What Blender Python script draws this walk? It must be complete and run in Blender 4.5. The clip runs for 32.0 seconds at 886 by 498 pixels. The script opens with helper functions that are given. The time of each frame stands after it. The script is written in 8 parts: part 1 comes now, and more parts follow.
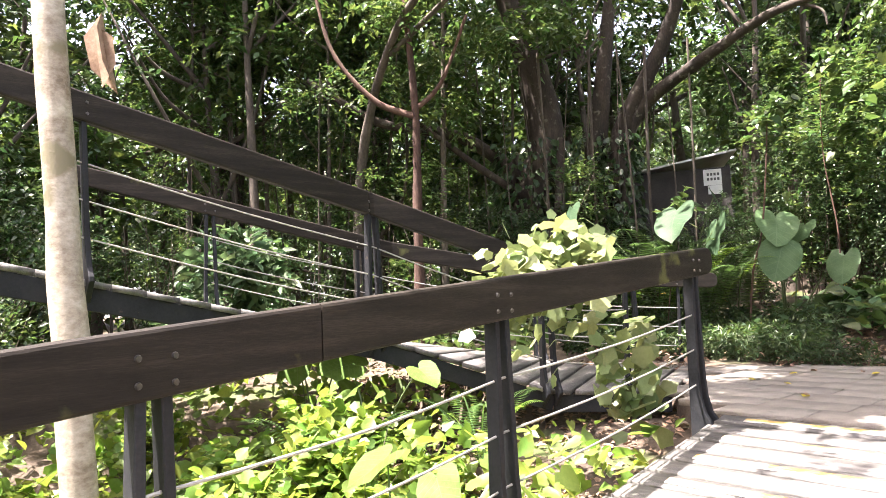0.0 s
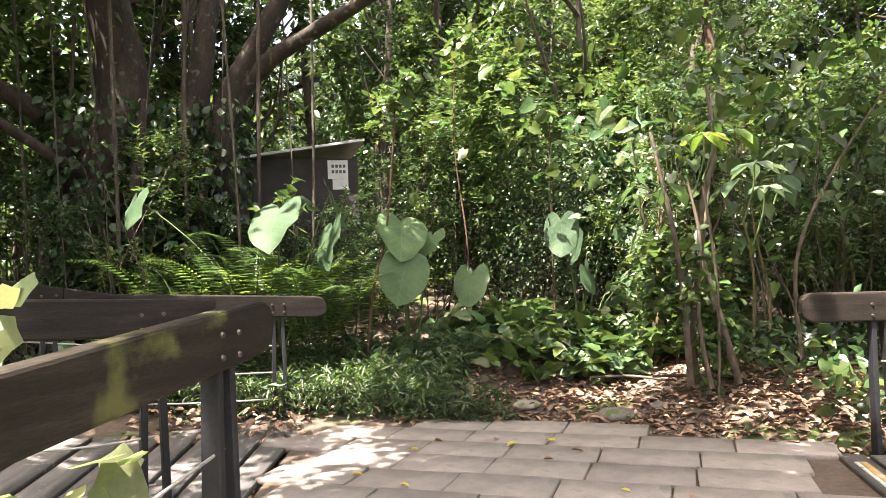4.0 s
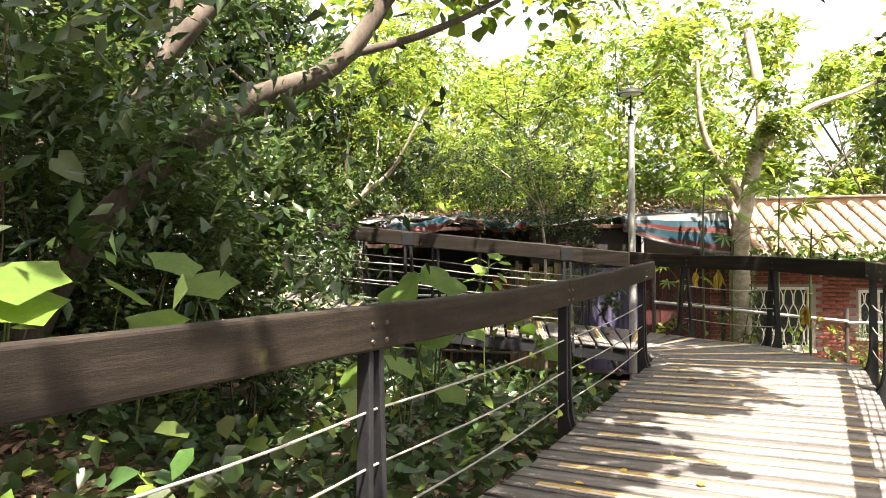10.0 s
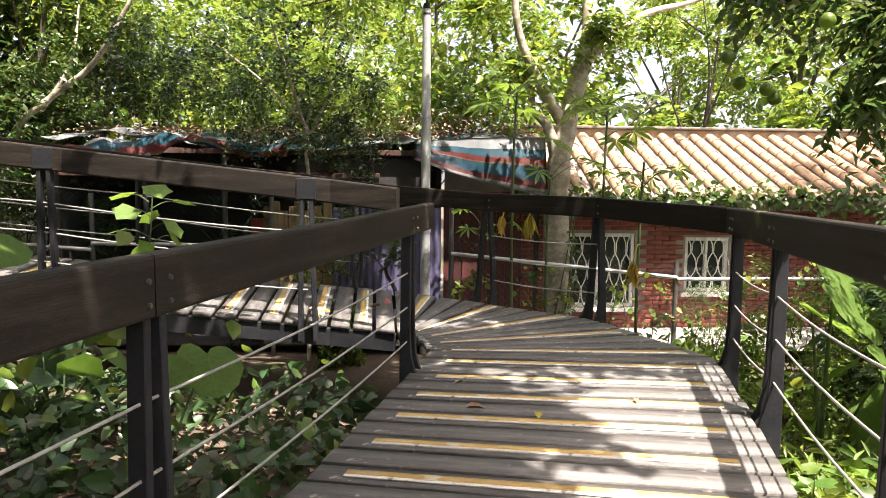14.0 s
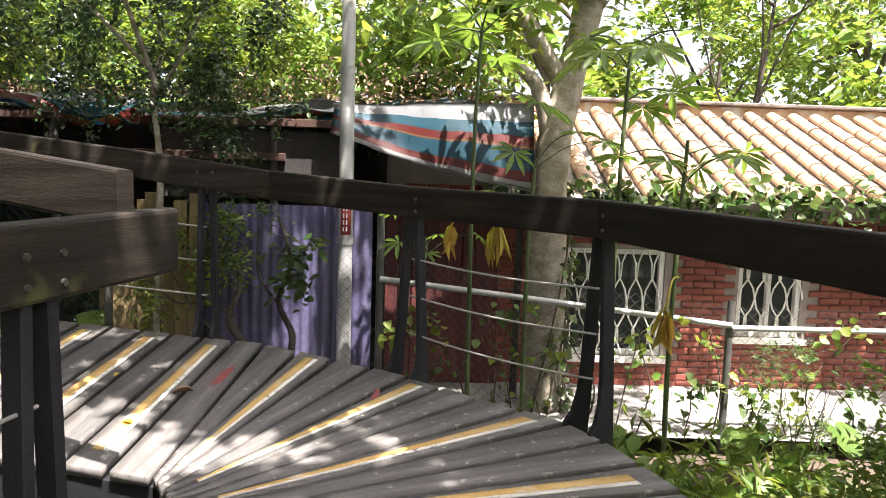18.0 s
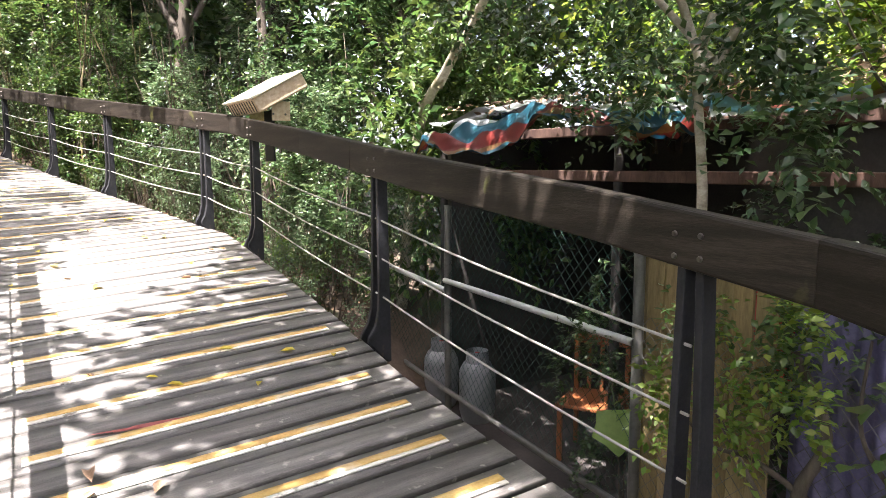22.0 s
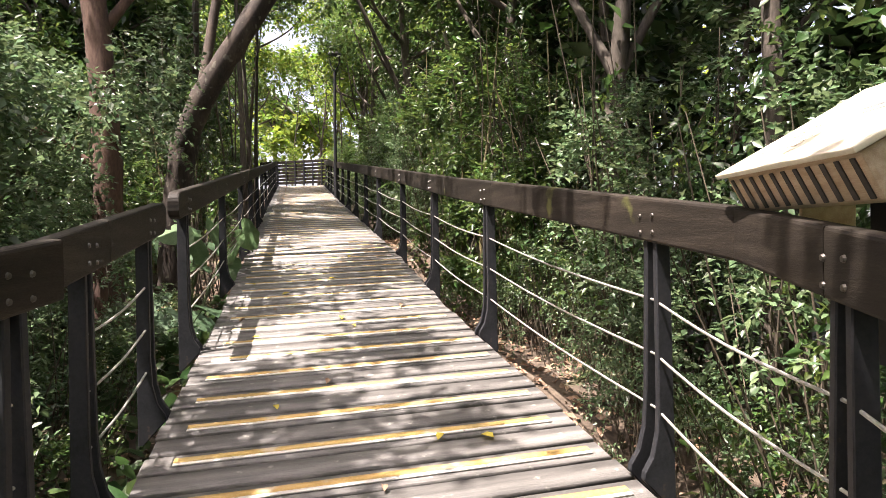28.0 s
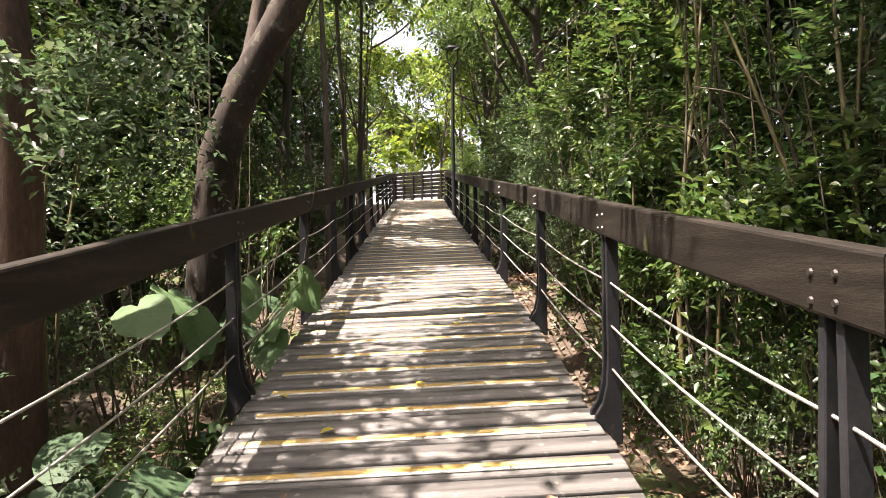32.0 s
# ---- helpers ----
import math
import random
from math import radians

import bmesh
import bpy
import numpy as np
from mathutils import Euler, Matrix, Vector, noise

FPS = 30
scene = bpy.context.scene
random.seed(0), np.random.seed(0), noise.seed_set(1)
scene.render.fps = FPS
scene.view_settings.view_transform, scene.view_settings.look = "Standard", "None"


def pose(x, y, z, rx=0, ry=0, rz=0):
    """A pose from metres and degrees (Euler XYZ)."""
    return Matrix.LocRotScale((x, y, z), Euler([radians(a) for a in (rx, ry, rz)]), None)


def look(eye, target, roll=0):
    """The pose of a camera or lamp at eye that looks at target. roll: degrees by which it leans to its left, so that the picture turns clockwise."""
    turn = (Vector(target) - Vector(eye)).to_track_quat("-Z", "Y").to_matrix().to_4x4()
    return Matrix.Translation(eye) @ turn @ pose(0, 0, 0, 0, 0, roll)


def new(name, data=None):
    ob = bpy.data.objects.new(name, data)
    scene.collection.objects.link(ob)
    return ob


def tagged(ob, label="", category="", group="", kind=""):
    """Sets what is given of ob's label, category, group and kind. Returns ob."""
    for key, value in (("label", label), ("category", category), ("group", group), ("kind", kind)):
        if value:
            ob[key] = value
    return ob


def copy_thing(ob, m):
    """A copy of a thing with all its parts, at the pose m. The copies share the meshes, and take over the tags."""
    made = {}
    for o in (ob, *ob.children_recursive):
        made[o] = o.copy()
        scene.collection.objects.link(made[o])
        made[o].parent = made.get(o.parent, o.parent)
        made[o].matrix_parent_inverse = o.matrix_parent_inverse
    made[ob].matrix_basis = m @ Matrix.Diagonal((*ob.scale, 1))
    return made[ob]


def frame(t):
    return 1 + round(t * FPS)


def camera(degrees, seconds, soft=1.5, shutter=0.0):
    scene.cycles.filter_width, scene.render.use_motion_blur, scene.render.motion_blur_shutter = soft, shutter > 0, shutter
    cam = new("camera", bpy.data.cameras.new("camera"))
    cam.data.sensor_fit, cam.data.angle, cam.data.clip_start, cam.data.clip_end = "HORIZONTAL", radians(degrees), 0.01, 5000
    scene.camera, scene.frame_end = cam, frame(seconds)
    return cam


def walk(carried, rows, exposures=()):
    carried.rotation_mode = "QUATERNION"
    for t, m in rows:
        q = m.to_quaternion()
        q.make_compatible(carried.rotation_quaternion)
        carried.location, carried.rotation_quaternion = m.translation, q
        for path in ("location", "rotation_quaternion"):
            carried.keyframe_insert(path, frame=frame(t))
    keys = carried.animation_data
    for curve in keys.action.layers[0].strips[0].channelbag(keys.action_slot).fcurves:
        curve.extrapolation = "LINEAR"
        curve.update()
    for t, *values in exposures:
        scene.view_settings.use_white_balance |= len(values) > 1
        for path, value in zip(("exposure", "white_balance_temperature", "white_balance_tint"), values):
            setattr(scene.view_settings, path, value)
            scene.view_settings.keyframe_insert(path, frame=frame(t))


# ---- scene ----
cam = camera(65.4, 32.0, soft=0.65, shutter=0.0)
METRES, EYE, TILT, LEAN, TURN = 24.0, 1.4, 0.0, 0.0, 9.2
ROWS = [
    (0.0, 0.0000, -0.0040, -0.0015, 5.45, 4.37, 2.50),
    (0.5, 0.0003, 0.0021, -0.0004, -1.17, 3.97, 2.48),
    (1.0, 0.0013, 0.0146, 0.0014, -7.83, 3.24, 2.45),
    (1.5, 0.0036, 0.0254, 0.0051, -15.18, 2.56, 2.44),
    (2.0, 0.0111, 0.0399, 0.007, -18.63, 2.03, 2.57),
    (2.5, 0.0183, 0.0557, 0.0084, -19.77, 1.64, 2.52),
    (3.0, 0.025, 0.0707, 0.0126, -21.4, 1.63, 2.45),
    (3.5, 0.0342, 0.0863, 0.0125, -22.58, 1.89, 2.45),
    (5.5, 0.0638, 0.1358, 0.0188, -24.87, 2.4, 2.23),
    (6.0, 0.0723, 0.1456, 0.0181, -25.23, 2.51, 2.2),
    (6.5, 0.0797, 0.1547, 0.0203, -26.89, 2.9, 2.07),
    (7.0, 0.0914, 0.1599, 0.0201, -30.26, 3.32, 2.01),
    (7.5, 0.1022, 0.1624, 0.0219, -36.71, 3.62, 2.02),
    (8.0, 0.1127, 0.1683, 0.0205, -44.97, 3.82, 1.7),
    (8.5, 0.1225, 0.1722, 0.0192, -58.9, 3.58, 1.24),
    (9.0, 0.1344, 0.1727, 0.0165, -71.96, 3.01, 1.08),
    (9.5, 0.1451, 0.1725, 0.014, -80.8, 1.89, 0.88),
    (10.0, 0.1595, 0.174, 0.0128, -88.86, 0.01, 0.59),
    (10.5, 0.1729, 0.1715, 0.011, -95.06, -1.41, 0.38),
    (11.0, 0.1876, 0.1652, 0.012, -97.95, -2.35, 0.3),
    (11.5, 0.2037, 0.159, 0.0117, -99.31, -2.98, 0.1),
    (12.0, 0.2204, 0.155, 0.0126, -100.78, -3.54, -0.11),
    (12.5, 0.2364, 0.1484, 0.0121, -101.43, -4.01, -0.24),
    (13.0, 0.2499, 0.1423, 0.0123, -101.88, -4.46, -0.33),
    (13.5, 0.2668, 0.1336, 0.0121, -102.17, -4.94, -0.41),
    (14.0, 0.281, 0.1245, 0.0119, -102.73, -5.44, -0.57),
    (14.5, 0.2954, 0.1116, 0.0118, -102.68, -5.76, -0.62),
    (16.5, 0.3566, 0.0825, 0.0115, -102.07, -5.67, -1.41),
    (17.0, 0.3691, 0.0757, 0.01, -101.64, -5.57, -1.54),
    (17.5, 0.3832, 0.071, 0.0119, -101.22, -6.14, -1.69),
    (18.0, 0.397, 0.0655, 0.0111, -100.77, -6.16, -1.88),
    (18.5, 0.4096, 0.0589, 0.0127, -98.13, -6.39, -1.82),
    (19.0, 0.4237, 0.0553, 0.0124, -93.94, -6.42, -1.86),
    (19.5, 0.4394, 0.0519, 0.0148, -86.19, -6.72, -1.58),
    (20.0, 0.4526, 0.0465, 0.0149, -77.35, -6.85, -1.28),
    (20.5, 0.4651, 0.041, 0.0158, -64.68, -6.93, -0.82),
    (21.0, 0.4813, 0.0419, 0.0153, -57.22, -7.09, -0.57),
    (21.5, 0.4964, 0.0459, 0.017, -50.3, -7.19, -0.36),
    (22.0, 0.5113, 0.0488, 0.0186, -41.83, -6.95, 0.2),
    (22.5, 0.5219, 0.0547, 0.0183, -30.46, -6.75, 0.61),
    (23.0, 0.5308, 0.0674, 0.0185, -23.02, -6.53, 0.58),
    (23.5, 0.5382, 0.079, 0.0218, -19.21, -6.14, 0.64),
    (24.0, 0.5499, 0.0925, 0.0229, -16.8, -5.53, 0.78),
    (24.5, 0.559, 0.1067, 0.0234, -14.99, -4.9, 0.85),
    (25.0, 0.5629, 0.1256, 0.0255, -13.6, -4.31, 0.75),
    (25.5, 0.5662, 0.1427, 0.0255, -13.02, -3.64, 0.7),
    (27.5, 0.583, 0.2154, 0.033, -8.8, -1.21, 0.84),
    (28.0, 0.5859, 0.2326, 0.036, -7.14, -1.12, 0.93),
    (28.5, 0.5847, 0.2503, 0.0393, -5.7, -0.98, 0.84),
    (29.0, 0.5859, 0.2664, 0.0398, -4.9, -0.84, 0.94),
    (29.5, 0.5886, 0.2846, 0.042, -2.98, -0.78, 1.04),
    (30.0, 0.5886, 0.3028, 0.0431, -0.42, -0.61, 1.08),
    (30.5, 0.5896, 0.3204, 0.0465, 0.65, -0.53, 1.04),
    (31.0, 0.5932, 0.3403, 0.0481, 1.19, -0.41, 1.16),
    (31.5, 0.5934, 0.3574, 0.0504, 2.36, -0.3, 1.17),
    (32.0, 0.5914, 0.3764, 0.0535, 3.27, -0.24, 1.11),
]
EXPOSURES = [(0.0, 3.0, 6540, 20), (3.0, 2.82, 6740, 19), (6.0, 3.35, 7390, 18), (7.5, 3.3, 7690, 18), (9.0, 3.05, 7390, 17), (10.0, 2.45, 7190, 17), (11.0, 1.98, 6990, 17), (13.0, 2.07, 6840, 18), (17.0, 2.17, 6650, 18), (20.0, 3.08, 6300, 18), (21.0, 3.3, 6320, 18), (22.0, 3.0, 6350, 19), (25.0, 2.22, 6300, 20), (28.0, 2.16, 6700, 20), (32.0, 2.24, 7000, 21)]
walk(cam, [(t, pose(0, 0, EYE, TILT, LEAN, TURN) @ pose(METRES * x, METRES * y, METRES * z, 90 + pitch, roll, yaw)) for t, x, y, z, yaw, pitch, roll in ROWS], EXPOSURES)

# ---- daylight ----
SUN_TO = Vector((-0.30, -0.18, 0.93)).normalized()
world = bpy.data.worlds.new("sky")
scene.world = world
world.use_nodes = True
sky = world.node_tree.nodes.new("ShaderNodeTexSky")
sky.sky_type, sky.sun_disc = "NISHITA", False
sky.sun_elevation = math.asin(SUN_TO.z)
sky.sun_rotation = math.atan2(SUN_TO.x, SUN_TO.y)
sky.air_density, sky.dust_density, sky.ozone_density = 0.6, 6.0, 0.3
back = world.node_tree.nodes["Background"]
haze = world.node_tree.nodes.new("ShaderNodeMix")
haze.data_type, haze.blend_type = "RGBA", "ADD"
haze.inputs[0].default_value = 1.0
haze.inputs[7].default_value = (1.5, 1.53, 1.56, 1)
world.node_tree.links.new(sky.outputs[0], haze.inputs[6])
world.node_tree.links.new(haze.outputs[2], back.inputs[0])
back.inputs[1].default_value = 0.095
lamp = bpy.data.lights.new("sun", "SUN")
lamp.energy, lamp.angle, lamp.color = 5.0, radians(0.55), (1.0, 0.95, 0.86)
sun = new("sun", lamp)
sun.matrix_world = look(SUN_TO * 50, (0, 0, 0))

# ---- materials ----
def mat(name, colours, rough=0.7, scale=6.0, fine=60.0, bump=0.2, metal=0.0, per="island", spread=0.25, translucent=0.0, stretch=(1, 1, 1), spots=None, spec=0.5, coat=0.0):
    """A surface whose colour wanders between the given ones at two scales, with relief, and differs from piece to piece."""
    m = bpy.data.materials.new(name)
    m.use_nodes = True
    t, n = m.node_tree, m.node_tree.nodes
    b = n["Principled BSDF"]
    link = t.links.new
    tc = n.new("ShaderNodeTexCoord")
    mp = n.new("ShaderNodeMapping")
    mp.inputs["Scale"].default_value = stretch
    link(tc.outputs["Object"], mp.inputs["Vector"])
    big, small = n.new("ShaderNodeTexNoise"), n.new("ShaderNodeTexNoise")
    big.inputs["Scale"].default_value, small.inputs["Scale"].default_value = scale, fine
    big.inputs["Detail"].default_value, small.inputs["Detail"].default_value = 4, 5
    small.inputs["Roughness"].default_value = 0.7
    for k in (big, small):
        link(mp.outputs[0], k.inputs["Vector"])
    mixv = n.new("ShaderNodeMath")
    mixv.operation = "MULTIPLY_ADD"
    link(small.outputs["Fac"], mixv.inputs[0])
    mixv.inputs[1].default_value = 0.45
    half = n.new("ShaderNodeMath")
    half.operation = "MULTIPLY"
    half.inputs[1].default_value = 0.55
    link(big.outputs["Fac"], half.inputs[0])
    link(half.outputs[0], mixv.inputs[2])
    ramp = n.new("ShaderNodeValToRGB")
    el = ramp.color_ramp.elements
    while len(el) < len(colours):
        el.new(0.5)
    for i, c in enumerate(colours):
        el[i].position = 0.34 + 0.32 * i / max(1, len(colours) - 1)
        el[i].color = (*c, 1)
    link(mixv.outputs[0], ramp.inputs[0])
    src = n.new("ShaderNodeNewGeometry") if per == "island" else n.new("ShaderNodeObjectInfo")
    rnd = src.outputs["Random Per Island"] if per == "island" else src.outputs["Random"]
    hsv = n.new("ShaderNodeHueSaturation")
    val = n.new("ShaderNodeMapRange")
    val.inputs["To Min"].default_value, val.inputs["To Max"].default_value = 1 - spread, 1 + spread
    link(rnd, val.inputs["Value"])
    link(val.outputs[0], hsv.inputs["Value"])
    hue = n.new("ShaderNodeMapRange")
    h = 0.042 if translucent else 0.006
    hue.inputs["To Min"].default_value, hue.inputs["To Max"].default_value = 0.5 + h * 0.6, 0.5 - h
    turn = n.new("ShaderNodeMath")
    turn.operation = "FRACT"
    many = n.new("ShaderNodeMath")
    many.operation = "MULTIPLY"
    many.inputs[1].default_value = 7.31
    link(rnd, many.inputs[0])
    link(many.outputs[0], turn.inputs[0])
    link(turn.outputs[0], hue.inputs["Value"])
    link(hue.outputs[0], hsv.inputs["Hue"])
    link(ramp.outputs[0], hsv.inputs["Color"])
    colour = hsv.outputs[0]
    if spots:
        sp = n.new("ShaderNodeTexNoise")
        sp.inputs["Scale"].default_value, sp.inputs["Detail"].default_value = spots[1], 6
        link(tc.outputs["Object"], sp.inputs["Vector"])
        cut = n.new("ShaderNodeMapRange")
        cut.inputs["From Min"].default_value, cut.inputs["From Max"].default_value = spots[2], spots[2] + 0.08
        link(sp.outputs["Fac"], cut.inputs["Value"])
        mx = n.new("ShaderNodeMix")
        mx.data_type = "RGBA"
        link(cut.outputs[0], mx.inputs[0])
        link(colour, mx.inputs[6])
        mx.inputs[7].default_value = (*spots[0], 1)
        colour = mx.outputs[2]
    link(colour, b.inputs["Base Color"])
    b.inputs["Roughness"].default_value, b.inputs["Metallic"].default_value = rough, metal
    b.inputs["Specular IOR Level"].default_value = spec
    b.inputs["Coat Weight"].default_value = coat
    if bump:
        bp = n.new("ShaderNodeBump")
        bp.inputs["Strength"].default_value, bp.inputs["Distance"].default_value = bump, 0.01
        link(mixv.outputs[0], bp.inputs["Height"])
        link(bp.outputs[0], b.inputs["Normal"])
    if translucent:
        tr = n.new("ShaderNodeBsdfTranslucent")
        br = n.new("ShaderNodeHueSaturation")
        br.inputs["Value"].default_value, br.inputs["Hue"].default_value, br.inputs["Saturation"].default_value = 1.55, 0.483, 1.05
        link(colour, br.inputs["Color"])
        link(br.outputs[0], tr.inputs["Color"])
        ms = n.new("ShaderNodeMixShader")
        ms.inputs[0].default_value = translucent
        link(b.outputs[0], ms.inputs[1])
        link(tr.outputs[0], ms.inputs[2])
        link(ms.outputs[0], n["Material Output"].inputs["Surface"])
    return m


WOOD_DECK = mat("deck_wood", [(0.045, 0.042, 0.039), (0.102, 0.097, 0.091), (0.18, 0.171, 0.16)], 0.55, 1.6, 22, 0.5, per="object", spread=0.22, stretch=(1, 14, 6), spots=((0.32, 0.31, 0.275), 13, 0.635))
WOOD_RAIL = mat("rail_wood", [(0.0075, 0.006, 0.0045), (0.016, 0.0128, 0.0096), (0.036, 0.029, 0.022)], 0.64, 1.4, 18, 0.35, per="object", spread=0.16, stretch=(1.2, 1.2, 16), spots=((0.085, 0.088, 0.03), 3.2, 0.66), spec=0.2)
STEEL_BLACK = mat("black_painted_steel", [(0.008, 0.0085, 0.010), (0.017, 0.018, 0.021), (0.026, 0.026, 0.028)], 0.6, 5, 60, 0.2, per="object", spread=0.25, spots=((0.07, 0.05, 0.035), 14, 0.68), spec=0.22)
CABLE = mat("steel_cable", [(0.26, 0.25, 0.23), (0.42, 0.41, 0.38)], 0.5, 20, 200, 0.3, metal=0.5)
BOLT = mat("bolt_steel", [(0.07, 0.065, 0.06), (0.14, 0.13, 0.12)], 0.4, 20, 200, 0.1, metal=0.8)
YELLOW = mat("ochre_grip_strip", [(0.33, 0.20, 0.055), (0.46, 0.31, 0.10), (0.54, 0.40, 0.19)], 0.8, 3, 70, 0.5, per="object", spread=0.16, spots=((0.50, 0.42, 0.28), 5, 0.56))
STRIP_EDGE = mat("worn_white_strip_edge", [(0.54, 0.52, 0.47), (0.74, 0.72, 0.67)], 0.6, 4, 60, 0.2, per="object", spots=((0.22, 0.20, 0.17), 18, 0.60))
PAVER = mat("grey_paver", [(0.13, 0.112, 0.095), (0.20, 0.178, 0.152), (0.27, 0.245, 0.21)], 0.88, 5, 90, 0.5, per="object", spread=0.13, spots=((0.16, 0.145, 0.12), 5, 0.60))
SOIL = mat("forest_soil", [(0.035, 0.025, 0.017), (0.075, 0.055, 0.038), (0.125, 0.095, 0.068)], 0.95, 1.5, 25, 0.9, spread=0.0, spots=((0.055, 0.075, 0.02), 1.2, 0.56))
CONCRETE = mat("yard_concrete", [(0.15, 0.145, 0.135), (0.23, 0.225, 0.21), (0.30, 0.295, 0.275)], 0.9, 2, 40, 0.4, spread=0.05)
BARK = mat("grey_brown_bark", [(0.030, 0.023, 0.017), (0.07, 0.056, 0.043), (0.125, 0.105, 0.082)], 0.9, 4, 40, 0.9, per="object", spread=0.2, stretch=(1, 1, 0.35))
BARK_PALE = mat("pale_smooth_bark", [(0.15, 0.12, 0.085), (0.30, 0.265, 0.205), (0.46, 0.42, 0.345)], 0.8, 7, 40, 0.6, per="object", spread=0.08, stretch=(1, 1, 1.6), spots=((0.17, 0.15, 0.09), 6, 0.57))
BARK_RED = mat("reddish_bark", [(0.035, 0.018, 0.013), (0.08, 0.043, 0.030), (0.14, 0.082, 0.058)], 0.9, 5, 50, 0.8, per="object", stretch=(1, 1, 0.3))
BARK_DARK = mat("dark_rough_bark", [(0.012, 0.009, 0.007), (0.036, 0.026, 0.019), (0.075, 0.056, 0.041)], 0.9, 5, 45, 1.0, per="object", spread=0.15, stretch=(1, 1, 0.35), spots=((0.10, 0.09, 0.07), 9, 0.6))
STEM = mat("brown_twig", [(0.03, 0.022, 0.015), (0.07, 0.055, 0.037), (0.12, 0.098, 0.068)], 0.85, 10, 90, 0.4, spread=0.3)
CANE = mat("olive_cane", [(0.06, 0.05, 0.02), (0.12, 0.098, 0.042), (0.18, 0.15, 0.07)], 0.6, 6, 60, 0.3, spread=0.25)
STEM_GREEN = mat("green_stalk", [(0.045, 0.07, 0.022), (0.085, 0.12, 0.04)], 0.6, 10, 60, 0.1, spread=0.2)
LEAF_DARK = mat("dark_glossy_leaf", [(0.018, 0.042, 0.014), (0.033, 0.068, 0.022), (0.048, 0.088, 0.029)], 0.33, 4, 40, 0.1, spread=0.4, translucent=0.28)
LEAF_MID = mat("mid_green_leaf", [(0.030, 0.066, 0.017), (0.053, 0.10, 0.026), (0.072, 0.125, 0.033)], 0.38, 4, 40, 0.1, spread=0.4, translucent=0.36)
# light leaf green, which also carries the sun on leaves labelled sunlit
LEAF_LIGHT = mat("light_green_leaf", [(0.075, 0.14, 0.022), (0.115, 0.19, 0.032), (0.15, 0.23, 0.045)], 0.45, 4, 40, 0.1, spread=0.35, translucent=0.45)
LEAF_YELLOW = mat("yellow_leaf", [(0.38, 0.29, 0.035), (0.50, 0.41, 0.07)], 0.6, 6, 50, 0.1, spread=0.3, translucent=0.3)
LEAF_GLOSS = mat("glossy_grey_green_leaf", [(0.052, 0.092, 0.044), (0.082, 0.135, 0.064), (0.11, 0.165, 0.082)], 0.32, 4, 40, 0.1, spread=0.4, translucent=0.3)
# paler still: the glare of full sun on the vine is in the colour
LEAF_PALE = mat("pale_sunlit_vine_leaf", [(0.12, 0.165, 0.06), (0.17, 0.22, 0.09), (0.22, 0.27, 0.12)], 0.5, 4, 40, 0.1, spread=0.3, translucent=0.32)
LEAF_BIG = mat("broad_grey_green_leaf", [(0.036, 0.078, 0.032), (0.056, 0.108, 0.044), (0.076, 0.134, 0.056)], 0.55, 5, 50, 0.15, spread=0.28, translucent=0.32)
LITTER = mat("dry_leaf_litter", [(0.13, 0.075, 0.045), (0.24, 0.155, 0.10), (0.36, 0.26, 0.18)], 0.85, 6, 60, 0.2, spread=0.4)
LEAF_WEED = mat("dull_weed_leaf", [(0.035, 0.068, 0.026), (0.055, 0.095, 0.036), (0.075, 0.12, 0.048)], 0.5, 4, 40, 0.1, spread=0.35, translucent=0.3)

def veined(m, pale):
    """Draw a midrib and slanting side veins on a broad leaf, by its own lengthwise and crosswise coordinates."""
    t, n = m.node_tree, m.node_tree.nodes
    b = n["Principled BSDF"]

    def calc(op, a, c=None, d=None):
        q = n.new("ShaderNodeMath")
        q.operation = op
        for i, v in enumerate((a, c, d)):
            if v is None:
                continue
            if isinstance(v, (int, float)):
                q.inputs[i].default_value = v
            else:
                t.links.new(v, q.inputs[i])
        return q.outputs[0]
    uv = n.new("ShaderNodeTexCoord")
    sep = n.new("ShaderNodeSeparateXYZ")
    t.links.new(uv.outputs["UV"], sep.inputs[0])
    across = calc("ABSOLUTE", sep.outputs["Y"])
    phase = calc("FRACT", calc("MULTIPLY", calc("MULTIPLY_ADD", across, -0.6, sep.outputs["X"]), 6.5))
    gap = calc("ABSOLUTE", calc("SUBTRACT", phase, 0.5))
    side = calc("SUBTRACT", 1.0, calc("SMOOTH_MIN", calc("MULTIPLY", gap, 14.0), 1.0, 0.1))
    mid = calc("SUBTRACT", 1.0, calc("MINIMUM", calc("MULTIPLY", across, 55.0), 1.0))
    vein = calc("MAXIMUM", side, mid)
    old = b.inputs["Base Color"].links[0].from_socket
    mx = n.new("ShaderNodeMix")
    mx.data_type = "RGBA"
    t.links.new(calc("MULTIPLY", vein, 0.45), mx.inputs[0])
    t.links.new(old, mx.inputs[6])
    mx.inputs[7].default_value = (*pale, 1)
    t.links.new(mx.outputs[2], b.inputs["Base Color"])
    for q in n:
        if q.bl_idname == "ShaderNodeBsdfTranslucent":
            for hs in q.inputs["Color"].links[0].from_node.inputs:
                if hs.name == "Color":
                    t.links.new(mx.outputs[2], hs)
    return m


